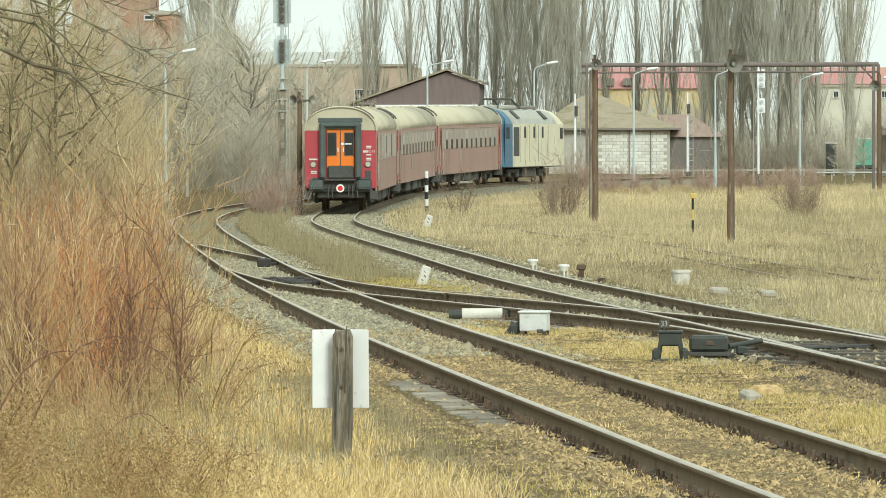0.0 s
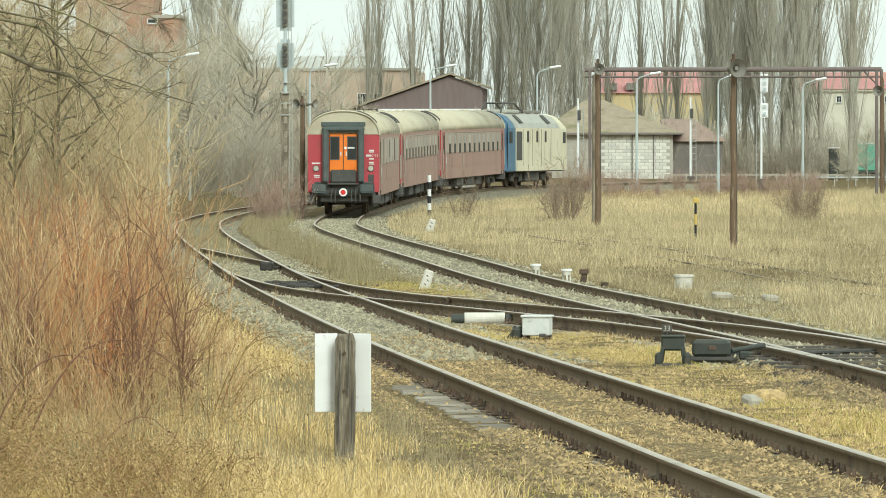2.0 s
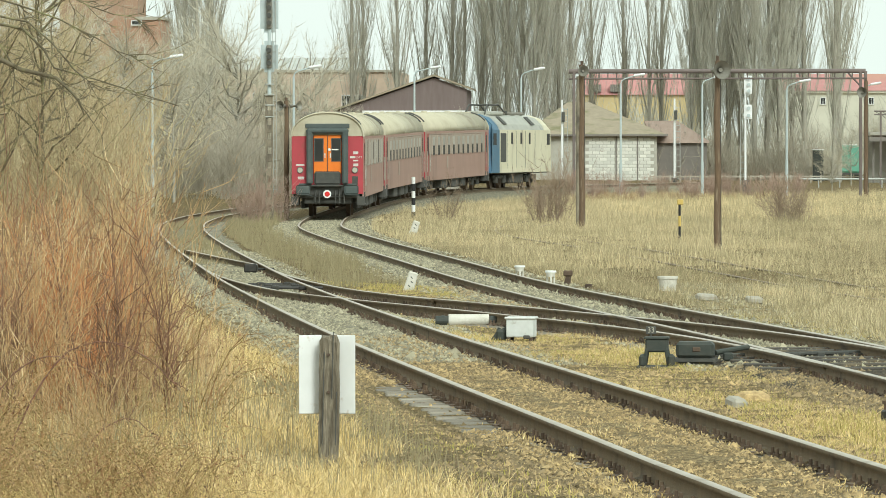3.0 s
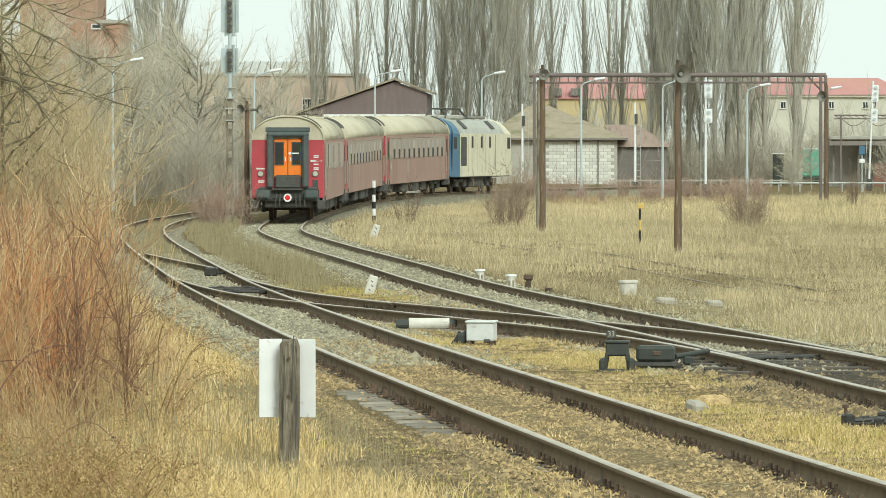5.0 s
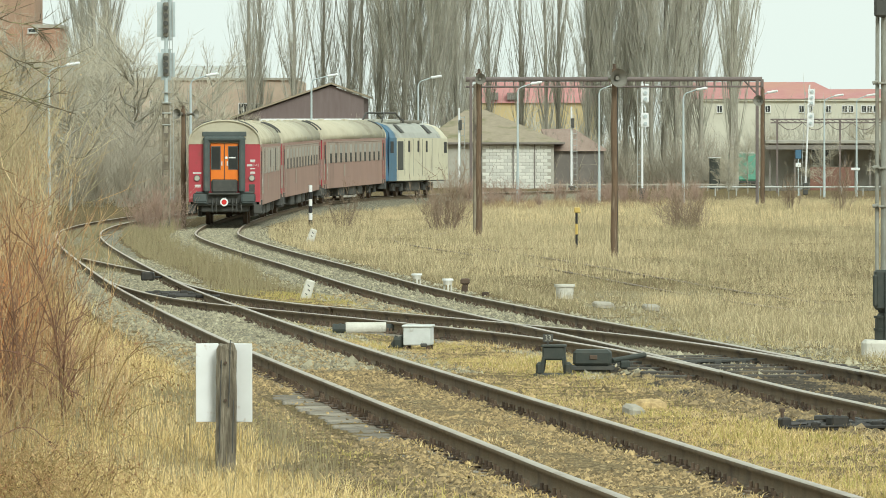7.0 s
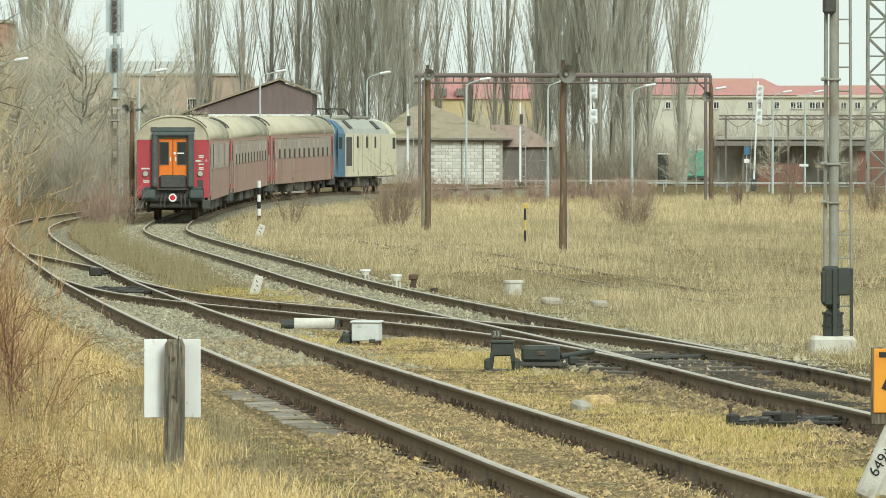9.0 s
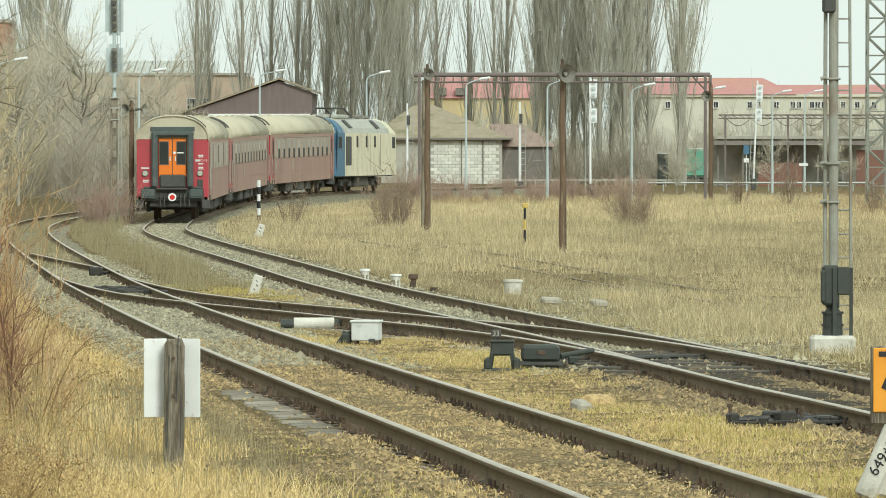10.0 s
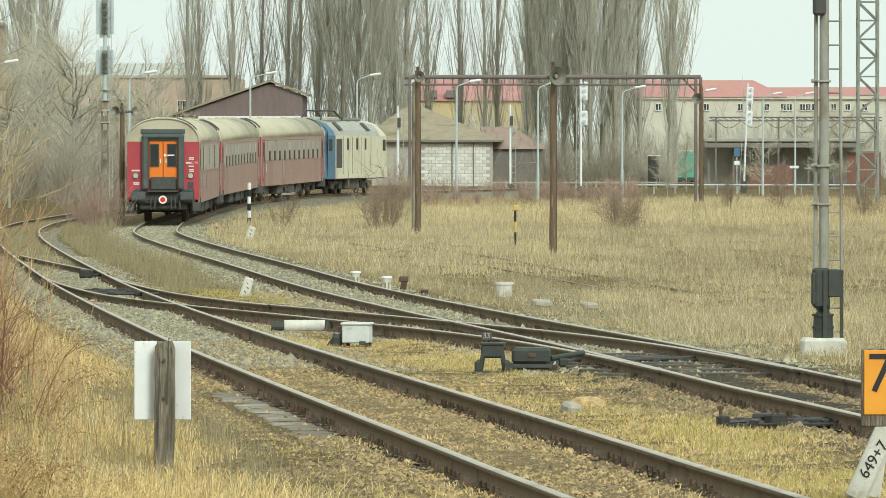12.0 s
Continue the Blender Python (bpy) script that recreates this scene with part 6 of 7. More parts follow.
# ---- stones and dry vegetation ----
def scatter_stones(name, n, place, size, material, label, seed):
    """Angular stones, each a squashed uneven octahedron."""
    rng = np.random.RandomState(seed)
    x, y = place(rng, n)
    bare = (gap_to(CA, x, y) < -0.6) & (gap_to(CA, x, y) > -1.4) & (np.abs(y - 50) < 5) & (rng.uniform(0, 1, n) < 0.96)
    for line in (CA, CB):
        bare |= (np.abs(np.abs(gap_to(line, x, y)) - 0.77) < 0.24) & (y < 90) & (rng.uniform(0, 1, n) < 0.8)
    x, y = x[~bare], y[~bare]
    n = len(x)
    k = 4 if material is M_STONE_GREY else 5
    ring = np.arange(k) * 2 * np.pi / k
    base = np.vstack([np.stack([np.cos(ring), np.sin(ring), np.full(k, -0.4)], 1), [[0, 0, 1]]])
    f = np.array([[i, (i + 1) % k, k] for i in range(k)])
    r = size * rng.lognormal(0, 0.35, n)
    v = base[None] * rng.uniform(0.55, 1.35, (n, k + 1, 1)) * r[:, None, None]
    v[:, k, :2] += rng.normal(0, 0.35, (n, 2)) * r[:, None]
    v[..., 2] *= 0.65
    a = rng.uniform(0, 6.28, n)
    c, s = np.cos(a)[:, None], np.sin(a)[:, None]
    v[..., 0], v[..., 1] = v[..., 0] * c - v[..., 1] * s, v[..., 0] * s + v[..., 1] * c
    v[..., 0] += x[:, None]
    v[..., 1] += y[:, None]
    v[..., 2] += v[..., 0] * 0 + (bed_top(x, y) + rng.uniform(-0.3, 0.45, n) * r)[:, None]
    tris = (f[None] + (k + 1) * np.arange(n)[:, None, None]).reshape(-1, 3)
    ob = part(name, np_mesh(name, v.reshape(-1, 3), tris), material)
    tagged(ob, label, "stones", kind="stuff")


def bed_top(x, y):
    """Ground or ballast height, whichever is higher."""
    near = np.minimum(np.abs(gap_to(CA, x, y)), np.abs(gap_to(CB, x, y)))
    bed = rise(y) - 0.15 - 0.19 * np.clip((near - 1.25) / 0.5, 0, 1)
    return np.maximum(bed, soil(x, y))


def along(line, y0, y1, half, power=1.0):
    def place(rng, n):
        y = y0 + (y1 - y0) * rng.uniform(0, 1, n) ** power
        return np.interp(y, line[:, 1], line[:, 0]) + rng.uniform(-half, half, n), y
    return place


def between_tracks(y0, y1):
    def place(rng, n):
        y = rng.uniform(y0, y1, n)
        u = rng.uniform(0, 1, n)
        a, b = np.interp(y, CA[:, 1], CA[:, 0]) + 0.9, np.interp(y, CB[:, 1], CB[:, 0]) - 0.9
        return a + (b - a) * u, y
    return place


scatter_stones("brown_ballast", 72000, along(CA, 31, 74, 1.75, 1.15), 0.0155, M_STONE, "loose brown ballast stones between near rails", 1)
scatter_stones("grey_ballast", 48000, along(CA, 62, 150, 1.75, 1.2), 0.023, M_STONE_GREY, "pale grey ballast stones along the nearer line", 2)
scatter_stones("grey_ballast", 56000, along(CB, 60, 215, 1.9, 1.15), 0.026, M_STONE_GREY, "pale grey ballast stones under the farther line", 3)
scatter_stones("brown_ballast", 26000, along(CB, 42, 66, 1.7), 0.021, M_STONE_DARK, "dirty ballast stones around the points", 4)
scatter_stones("brown_ballast", 44000, between_tracks(36, 112), 0.017, M_STONE, "scattered stones in the ground between tracks", 5)
scatter_stones("grey_ballast", 18000, along(CC, 60, 118, 1.6), 0.022, M_STONE_GREY, "pale stones around the crossover rails", 6)

def cess(rng, n):
    y = rng.uniform(31, 66, n)
    return np.interp(y, CA[:, 1], CA[:, 0]) - 1.3 - 1.3 * rng.uniform(0, 1, n) ** 1.4, y


scatter_stones("brown_ballast", 20000, cess, 0.014, M_STONE_DARK, "small dirty stones along the edge of the bank", 7)

STRAW = blade_mat("dry_straw", [(0.22, 0.15, 0.055), (0.62, 0.45, 0.175), (0.88, 0.69, 0.33), (0.36, 0.24, 0.10), (0.97, 0.79, 0.45), (0.50, 0.38, 0.13)], patch=0.9)
STRAWFAR = blade_mat("dry_field_grass", [(0.25, 0.205, 0.12), (0.485, 0.405, 0.235), (0.35, 0.285, 0.165), (0.69, 0.585, 0.35), (0.52, 0.405, 0.23), (0.80, 0.66, 0.385)], patch=0.13)
GREENISH = blade_mat("short_winter_grass", [(0.23, 0.20, 0.06), (0.45, 0.37, 0.125), (0.60, 0.47, 0.18), (0.37, 0.35, 0.085), (0.52, 0.43, 0.14)], patch=0.8)
WEEDS = blade_mat("dead_brown_weeds", [(0.23, 0.195, 0.11), (0.36, 0.31, 0.175), (0.27, 0.225, 0.13), (0.45, 0.385, 0.22)], patch=0.3)
STALKS = blade_mat("weathered_stalks", [(0.26, 0.19, 0.09), (0.48, 0.36, 0.17), (0.36, 0.26, 0.13), (0.64, 0.50, 0.26)], patch=0.9)
PALESTRAW = blade_mat("bleached_straw", [(0.40, 0.30, 0.16), (0.70, 0.575, 0.32), (0.84, 0.70, 0.40), (0.50, 0.375, 0.20), (0.78, 0.60, 0.30)], patch=0.1)
RUSSET = blade_mat("russet_weeds", [(0.22, 0.14, 0.085), (0.36, 0.22, 0.13), (0.28, 0.20, 0.11), (0.44, 0.31, 0.18)], patch=0.3)


def grass(name, x, y, hmin, hmax, width, material, label, seed, droop=0.5, fine=False, tall=1.0):
    """Single bent blades, each a tapered strip of its own."""
    rng = np.random.RandomState(seed)
    n = len(x)
    patchy = 0.75 + 0.5 * np.sin(x * 1.3 + 2 * np.sin(y * 0.23)) * np.sin(y * 0.4 + x)
    h = rng.uniform(hmin, hmax, n) * np.clip(patchy, 0.45, 1.25) * tall
    w = width * rng.uniform(0.6, 1.4, n)
    a = rng.uniform(0, 2 * np.pi, n)
    lean = rng.uniform(0.05, droop, n) * h
    dx, dy = np.cos(a) * lean, np.sin(a) * lean
    t = rng.uniform(-0.7, 0.7, n)
    sx, sy = np.cos(t) * w / 2, np.sin(t) * w / 2
    z = bed_top(x, y) - 0.02
    v = np.zeros((n, 5, 3))
    for k, (u, q, ww) in enumerate(((0, 0, 1), (0, 0, -1), (0.35, 0.6, 0.8), (0.35, 0.6, -0.8), (1.0, 1.0, 0))):
        v[:, k, 0] = x + dx * u + sx * ww
        v[:, k, 1] = y + dy * u + sy * ww
        v[:, k, 2] = z + h * q * (1 - 0.12 * u * lean / h)
    f = np.array([[0, 1, 3], [0, 3, 2], [2, 3, 4]])
    if fine:
        v = v[:, (0, 1, 4)]
        f = np.array([[0, 1, 2]])
    tris = (f[None] + v.shape[1] * np.arange(n)[:, None, None]).reshape(-1, 3)
    ob = part(name, np_mesh(name, v.reshape(-1, 3), tris), material)
    tagged(ob, label, "grass", kind="stuff")


def tufted(rng, n, x0, x1, y0, y1, tufts, spread, ypow=1.0):
    """Points gathered in tufts over a stretch of land."""
    ty = y0 + (y1 - y0) * rng.uniform(0, 1, tufts) ** ypow
    tx = rng.uniform(x0, x1, tufts)
    k = rng.randint(0, tufts, n)
    return tx[k] + rng.normal(0, spread, n), ty[k] + rng.normal(0, spread, n)


def keep(x, y, ok):
    return x[ok], y[ok]


rng = np.random.RandomState(11)
# bank on the near side of the nearer line
x, y = tufted(rng, 210000, -8.5, 1.6, 30, 66, 4200, 0.14)
g = gap_to(CA, x, y)
x, y = keep(x, y, (g < np.where(y < 56, -2.15, -1.75) - 0.5 * np.sin(y * 0.9) ** 2) & (g > -9))
grass("straw_bank", x, y, 0.08, 0.38, 0.0046, STRAW, "thick dry straw grass on the near bank", 12, 1.3)
x, y = tufted(rng, 26000, -8, 1.6, 30, 60, 900, 0.3)
g = gap_to(CA, x, y)
x, y = keep(x, y, (g < -1.45) & (g > -9))
grass("short_grass", x, y, 0.03, 0.12, 0.007, GREENISH, "short greenish grass at the edge of the ballast", 13, 1.0)
x, y = tufted(rng, 60000, -26, -4, 64, 190, 3000, 0.25)
g = gap_to(CA, x, y)
x, y = keep(x, y, (g < -1.9) & (g > -12))
grass("straw_bank", x, y, 0.15, 0.45, 0.014, STRAW, "dry grass beside the far part of the nearer line", 14, 0.8, True)
# between the lines
x, y = tufted(rng, 170000, -8, 7, 33, 118, 4600, 0.2, 1.25)
ga, gb = gap_to(CA, x, y), gap_to(CB, x, y)
x, y = keep(x, y, (ga > 1.25) & (gb < -1.4) & ((np.abs(gap_to(CC[::-1], x, y)) > np.where(y > 57, 1.3, 0)) | (y < 57)))
grass("short_grass", x, y, 0.03, 0.13, 0.007, GREENISH, "short yellow green grass between the tracks", 15, 1.0)
x, y = tufted(rng, 9000, -1, 2.2, 32, 60, 500, 0.12)
x, y = keep(x, y, (np.abs(gap_to(CA, x, y)) < 1.6) & (np.abs(np.abs(gap_to(CA, x, y)) - 0.75) > 0.12))
grass("ballast_weeds", x, y, 0.02, 0.07, 0.007, STRAW, "dead grass wisps among the ballast stones", 16, 1.2)
x, y = tufted(rng, 52000, -17, -2, 112, 215, 1500, 0.22)
ga, gb = gap_to(CA, x, y), gap_to(CB, x, y)
x, y = keep(x, y, (ga > 1.5) & (gb < -1.7))
grass("tall_weeds", x, y, 0.2, 0.62, 0.013, WEEDS, "tall dead weeds between the diverging lines", 17, 0.5, True)
# the open field: low and brown along the sunken siding, tall and pale beyond it
x, y = tufted(rng, 400000, -6, 36, 62, 330, 16000, 0.38, 0.8)
gb, gd = gap_to(CB, x, y), gap_to(CD, x, y)
x, y = keep(x, y, (gb > 1.9) & (np.abs(x) < y * 0.1 + 4) & (np.abs(gd) > 0.65))
gd = gap_to(CD, x, y)
inner = (gd < 0) & (y < 240)
low = inner & (rng.uniform(0, 1, len(x)) < 0.6)
dip = 0.45 + 0.55 * np.clip((np.abs(gd) - 0.9) / np.where(gd < 0, 5.0, 1.2), 0, 1)
grass("field_grass", x[~low], y[~low], 0.12, 0.5, 0.0092, STRAWFAR, "tall pale dry grass over the open field", 18, 0.95, True, dip[~low])
grass("field_weeds", x[low], y[low], 0.08, 0.40, 0.0095, WEEDS, "olive-brown dead weeds between the line and the siding", 27, 1.0, True, dip[low])
x, y = along(CD, 62, 215, 5.5, 0.9)(rng, 90000)
x, y = keep(x, y, (gap_to(CB, x, y) > 1.9) & (np.abs(np.abs(gap_to(CD, x, y)) - 0.75) > 0.12))
brown = rng.uniform(0, 1, len(x)) < 0.55
grass("siding_weeds", x[brown], y[brown], 0.06, 0.24, 0.010, WEEDS, "low brown weeds matted beside the disused siding", 32, 1.1, True)
grass("field_grass", x[~brown], y[~brown], 0.06, 0.26, 0.009, STRAWFAR, "low dry grass matted beside the disused siding", 33, 1.1, True)
x, y = tufted(rng, 16000, 10, 34, 215, 330, 260, 1.3)
x, y = keep(x, y, np.abs(x - 0.085 * y + 2 * np.sin(y * 0.1)) < 5.5)
grass("russet_weeds", x, y, 0.35, 0.8, 0.014, RUSSET, "patches of russet dead weeds in the field", 28, 0.5, True)
x, y = tufted(rng, 34000, 0, 30, 215, 300, 1500, 0.6)
x, y = keep(x, y, np.abs(x) < y * 0.1)
grass("field_grass", x, y, 0.3, 0.6, 0.012, PALESTRAW, "bleached tall straw in the far part of the field", 34, 0.9, True)
x, y = tufted(rng, 5000, -1, 11, 280, 302, 90, 0.8)
grass("russet_weeds", x, y, 0.3, 0.7, 0.014, RUSSET, "band of reddish dead weeds before the far yard", 29, 0.5, True)
x, y = tufted(rng, 70000, 3.0, 14, 46, 112, 3600, 0.2)
gb = gap_to(CB, x, y)
x, y = keep(x, y, (gb > 1.55))
near_bed = np.clip((gap_to(CB, x, y) - 1.3) / 2.2, 0.25, 1)
grass("field_grass", x, y, 0.08, 0.36, 0.0065, STRAWFAR, "dry grass beside the farther line", 19, 1.0, False, near_bed)
x, y = tufted(rng, 30000, 2.0, 12, 46, 118, 1500, 0.25)
x, y = keep(x, y, (gap_to(CB, x, y) > 1.25) & (gap_to(CB, x, y) < 3.2))
grass("short_grass", x, y, 0.03, 0.12, 0.008, GREENISH, "short olive grass along the shoulder of the line", 31, 1.2, True)
# Weeds over the siding; their brown also paints the shade of its groove.
x, y = tufted(rng, 26000, -2, 18, 60, 250, 1500, 0.3)
gd = np.abs(gap_to(CD, x, y))
x, y = keep(x, y, (gd < 1.5) & (gap_to(CB, x, y) > 2))
grass("siding_weeds", x, y, 0.08, 0.30, 0.014, WEEDS, "brown weeds over the disused siding, toned for its shaded groove", 20, 0.6, True)
x, y = tufted(rng, 70000, -14, 4, 128, 330, 4400, 0.35)
x, y = keep(x, y, (gap_to(CB, x, y) > 1.8))
grass("field_grass", x, y, 0.2, 0.5, 0.016, STRAWFAR, "dry grass inside the curve of the line", 21, 0.6, True)

x, y = tufted(rng, 210000, -3, 5, 36, 76, 9000, 0.14, 1.1)
ga, gb = gap_to(CA, x, y), gap_to(CB, x, y)
x, y = keep(x, y, (ga > 1.1) & (gb < -1.2))
grass("straw_litter", x, y, 0.025, 0.10, 0.008, STRAW, "thin dead grass litter between the tracks", 23, 1.8, True)
x, y = tufted(rng, 26000, 2, 34, 75, 300, 420, 0.8, 0.8)
x, y = keep(x, y, (gap_to(CB, x, y) > 2.2) & (np.abs(x) < y * 0.1 + 4))
grass("field_weeds", x, y, 0.3, 0.75, 0.012, WEEDS, "taller brown weeds standing in the pale field", 24, 0.4, True)
x, y = along(CD, 160, 245, 1.3)(rng, 9000)
grass("siding_weeds", x, y, 0.04, 0.16, 0.014, STRAWFAR, "short grass between the rails of the disused siding", 25, 0.8, True)
x, y = along(CA, 132, 222, 0.66)(rng, 9000)
grass("track_weeds", x, y, 0.05, 0.2, 0.013, WEEDS, "brown weeds growing between the rails of the curve", 26, 0.7, True)
# dry stalks standing among the red shrubs
x, y = tufted(rng, 9000, -7.5, -2.4, 38, 70, 900, 0.3)
x, y = keep(x, y, x < -0.082 * y + 0.05)
grass("dry_stalks", x, y, 0.3, 0.95, 0.005, STALKS, "weathered dry stalks standing among the red shrubs", 22, 0.6)
x, y = tufted(rng, 2600, -4.4, -1.2, 35, 56, 420, 0.1)
x, y = keep(x, y, gap_to(CA, x, y) < -1.9)
grass("dark_stems", x, y, 0.25, 0.7, 0.005, WEEDS, "thin dark weed stems standing in the straw", 30, 0.35)

# ---- shrubs and trees ----
FADEDRED = blade_mat("faded_red_twigs", [(0.34, 0.25, 0.19), (0.43, 0.32, 0.25), (0.38, 0.26, 0.20), (0.50, 0.40, 0.31)], patch=0.3)
RUST = blade_mat("rust_red_twigs", [(0.16, 0.10, 0.055), (0.50, 0.25, 0.11), (0.40, 0.28, 0.145), (0.66, 0.44, 0.215), (0.28, 0.18, 0.095), (0.84, 0.69, 0.41), (0.60, 0.275, 0.12)], patch=0.9)
BROWNTWIG = blade_mat("brown_twigs", [(0.29, 0.26, 0.20), (0.41, 0.37, 0.29), (0.35, 0.305, 0.23), (0.51, 0.465, 0.37)], patch=0.3)
OLIVE = blade_mat("olive_twigs", [(0.29, 0.235, 0.14), (0.49, 0.41, 0.235), (0.42, 0.31, 0.18), (0.62, 0.53, 0.33), (0.52, 0.46, 0.22)], patch=0.35)
# Poplar twigs and bark are kept pale, distance haze put into their colour.
GREYTWIG = blade_mat("grey_brown_twigs", [(0.37, 0.35, 0.28), (0.50, 0.48, 0.39), (0.43, 0.40, 0.325), (0.58, 0.555, 0.46)], patch=0.15)
WARMTWIG = blade_mat("warm_grey_twigs", [(0.41, 0.37, 0.28), (0.54, 0.495, 0.385), (0.47, 0.42, 0.315), (0.62, 0.57, 0.45)], patch=0.2)
BARK = mat("grey_brown_bark", (0.39, 0.365, 0.295), 0.9, col2=(0.29, 0.265, 0.21), scale=2, stretch=(3, 3, 0.5), bump=0.6, bump_scale=6)
BARKDARK = mat("olive_brown_bark", (0.20, 0.165, 0.10), 0.9, col2=(0.12, 0.098, 0.06), scale=5, stretch=(3, 3, 1), bump=0.6, bump_scale=14, stain=(0.27, 0.25, 0.12), stain_scale=2, stain_at=0.5)


def wands(rng, base, way, length, r0, k=5, wob=0.08, up=0.0):
    """Curved stems: base (m,3), way (m,3) unit, length (m,)."""
    m = len(base)
    u = np.linspace(0, 1, k)[None, :, None]
    p = base[:, None] + way[:, None] * length[:, None, None] * u
    p[..., 2] += (up * length)[:, None] * u[..., 0] ** 2 if np.ndim(up) else up * length[:, None] * u[..., 0] ** 2
    jit = np.cumsum(rng.normal(0, 1, (m, k, 3)), axis=1) * (wob * length / k)[:, None, None]
    jit[:, 0] = 0
    p = p + jit
    r = r0[:, None] * (1 - 0.85 * np.linspace(0, 1, k)[None])
    return p, r


def unit(v):
    return v / (np.linalg.norm(v, axis=-1, keepdims=True) + 1e-9)


def side_twigs(rng, p, per, length, r, spread, upward, lo=0.25):
    """Finer stems springing from stems p (m,k,3)."""
    m, k, _ = p.shape
    idx = np.repeat(np.arange(m), per)
    u = rng.uniform(lo, 1.0, len(idx)) * (k - 1)
    i = np.minimum(u.astype(int), k - 2)
    fr = (u - i)[:, None]
    base = p[idx, i] * (1 - fr) + p[idx, i + 1] * fr
    d = unit(p[idx, i + 1] - p[idx, i])
    way = unit(d + rng.normal(0, spread, (len(idx), 3)) + np.array([0, 0, upward]))
    ln = length * rng.uniform(0.4, 1.3, len(idx))
    return wands(rng, base, way, ln, np.full(len(idx), r), 3, 0.15, 0.1)


def shrub_mesh(seed, h, stems, spread, r, per, tl, tr, wild=0.45):
    rng = np.random.RandomState(seed)
    a = rng.uniform(0, 6.28, stems)
    out = rng.uniform(0, spread, stems)
    base = np.stack([np.cos(a) * out * 0.35 * h, np.sin(a) * out * 0.35 * h, np.full(stems, -0.05)], 1)
    way = unit(np.stack([np.cos(a) * out, np.sin(a) * out, np.ones(stems)], 1) + rng.normal(0, 0.1, (stems, 3)))
    p, q = wands(rng, base, way, h * rng.uniform(0.45, 1.05, stems), np.full(stems, r), 6, 0.1)
    sets = [tubes(p, q)]
    if per:
        p2, q2 = side_twigs(rng, p, per, tl, tr, wild, 0.3)
        sets.append(slivers(p2, q2))
        p3, q3 = side_twigs(rng, p2, 2, tl * 0.5, tr * 0.7, wild, 0.2)
        sets.append(slivers(p3, q3))
    return np_mesh("base", *sets[0]), np_mesh("crown", *joined(*sets[1:]))


def dry_leaves(seed, h, spread, n, size):
    """Small withered leaves hanging in a shrub's crown."""
    rng = np.random.RandomState(seed)
    z = h * rng.uniform(0.25, 1.05, n)
    a, r = rng.uniform(0, 6.28, n), spread * (0.25 + 0.75 * z / h) * rng.uniform(0, 1, n) ** 0.5
    knot = rng.normal(0, 0.25, (60, 3))
    c = np.stack([np.cos(a) * r, np.sin(a) * r, z], 1) + knot[rng.randint(0, 60, n)]
    d1, d2 = rng.normal(0, 1, (n, 3)), rng.normal(0, 1, (n, 3))
    d1 = d1 / np.linalg.norm(d1, axis=1, keepdims=True) * size * rng.uniform(0.6, 1.4, (n, 1))
    d2 = d2 / np.linalg.norm(d2, axis=1, keepdims=True) * size * 0.6
    v = np.stack([c - d1, c + d2, c + d1, c - d2], 1).reshape(-1, 3)
    return np_mesh("foliage", v, (np.array([[0, 1, 2], [0, 2, 3]])[None] + 4 * np.arange(n)[:, None, None]).reshape(-1, 3))


def plant_shrubs(name, label, group, meshes, material, spots, smin, smax, seed):
    rng = random.Random(seed)
    for i, (x, y) in enumerate(spots):
        z = float(soil(np.array(x), np.array(y)))
        ob = new(name)
        ob.empty_display_size = 0.2
        for me in meshes[i % len(meshes)]:
            if not me.materials:
                me.materials.append(material)
            piece = new(me.name.split(".")[0], me)
            piece.parent = ob
            if piece.name.startswith("tangle"):
                piece["kind"] = "stuff"
        s = rng.uniform(smin, smax)
        ob.matrix_world = pose(x, y, z, 0, 0, rng.uniform(0, 360)) @ Matrix.Diagonal((s, s, s * rng.uniform(0.85, 1.15), 1))
        tagged(ob, label, "shrub", group)


def strew(seed, n, x0, x1, y0, y1, ok=None):
    r = random.Random(seed)
    out = []
    while len(out) < n:
        x, y = r.uniform(x0, x1), r.uniform(y0, y1)
        if ok is None or ok(x, y):
            out.append((x, y))
    return out


def thicket_edge(margin):
    """Land on the far side of the line along which the thicket ends."""
    def ok(x, y):
        return x < -0.0855 * y + margin
    return ok


RUSTY = [shrub_mesh(30 + i, 2.1, 20, 0.36, 0.0062, 12, 0.5, 0.0034, 0.42) for i in range(5)]
plant_shrubs("rust_shrub", "bare rust-red shrub with dense upright twigs", "rust-red shrubs", RUSTY, RUST, strew(40, 58, -12, -3.9, 40, 92, thicket_edge(0.15)), 0.75, 1.1, 41)
plant_shrubs("rust_shrub", "low bare reddish shrub among dry grass", "rust-red shrubs", [shrub_mesh(36 + i, 1.1, 22, 0.4, 0.004, 7, 0.3, 0.0022) for i in range(3)], RUST,
             strew(43, 26, -6, -2.6, 35, 62, lambda x, y: x < -0.079 * y + 0.25), 0.6, 1.0, 44)
DARKTWIG = blade_mat("dark_red_brown_stems", [(0.13, 0.085, 0.055), (0.22, 0.12, 0.075), (0.30, 0.17, 0.10), (0.17, 0.11, 0.07)], patch=0.8)
plant_shrubs("rust_shrub", "bare shrub with darker red-brown stems", "rust-red shrubs", [shrub_mesh(53 + i, 2.3, 14, 0.34, 0.0075, 9, 0.45, 0.0036, 0.45) for i in range(3)], DARKTWIG,
             strew(54, 34, -9, -3.4, 38, 75, thicket_edge(0.3)), 0.7, 1.05, 55)
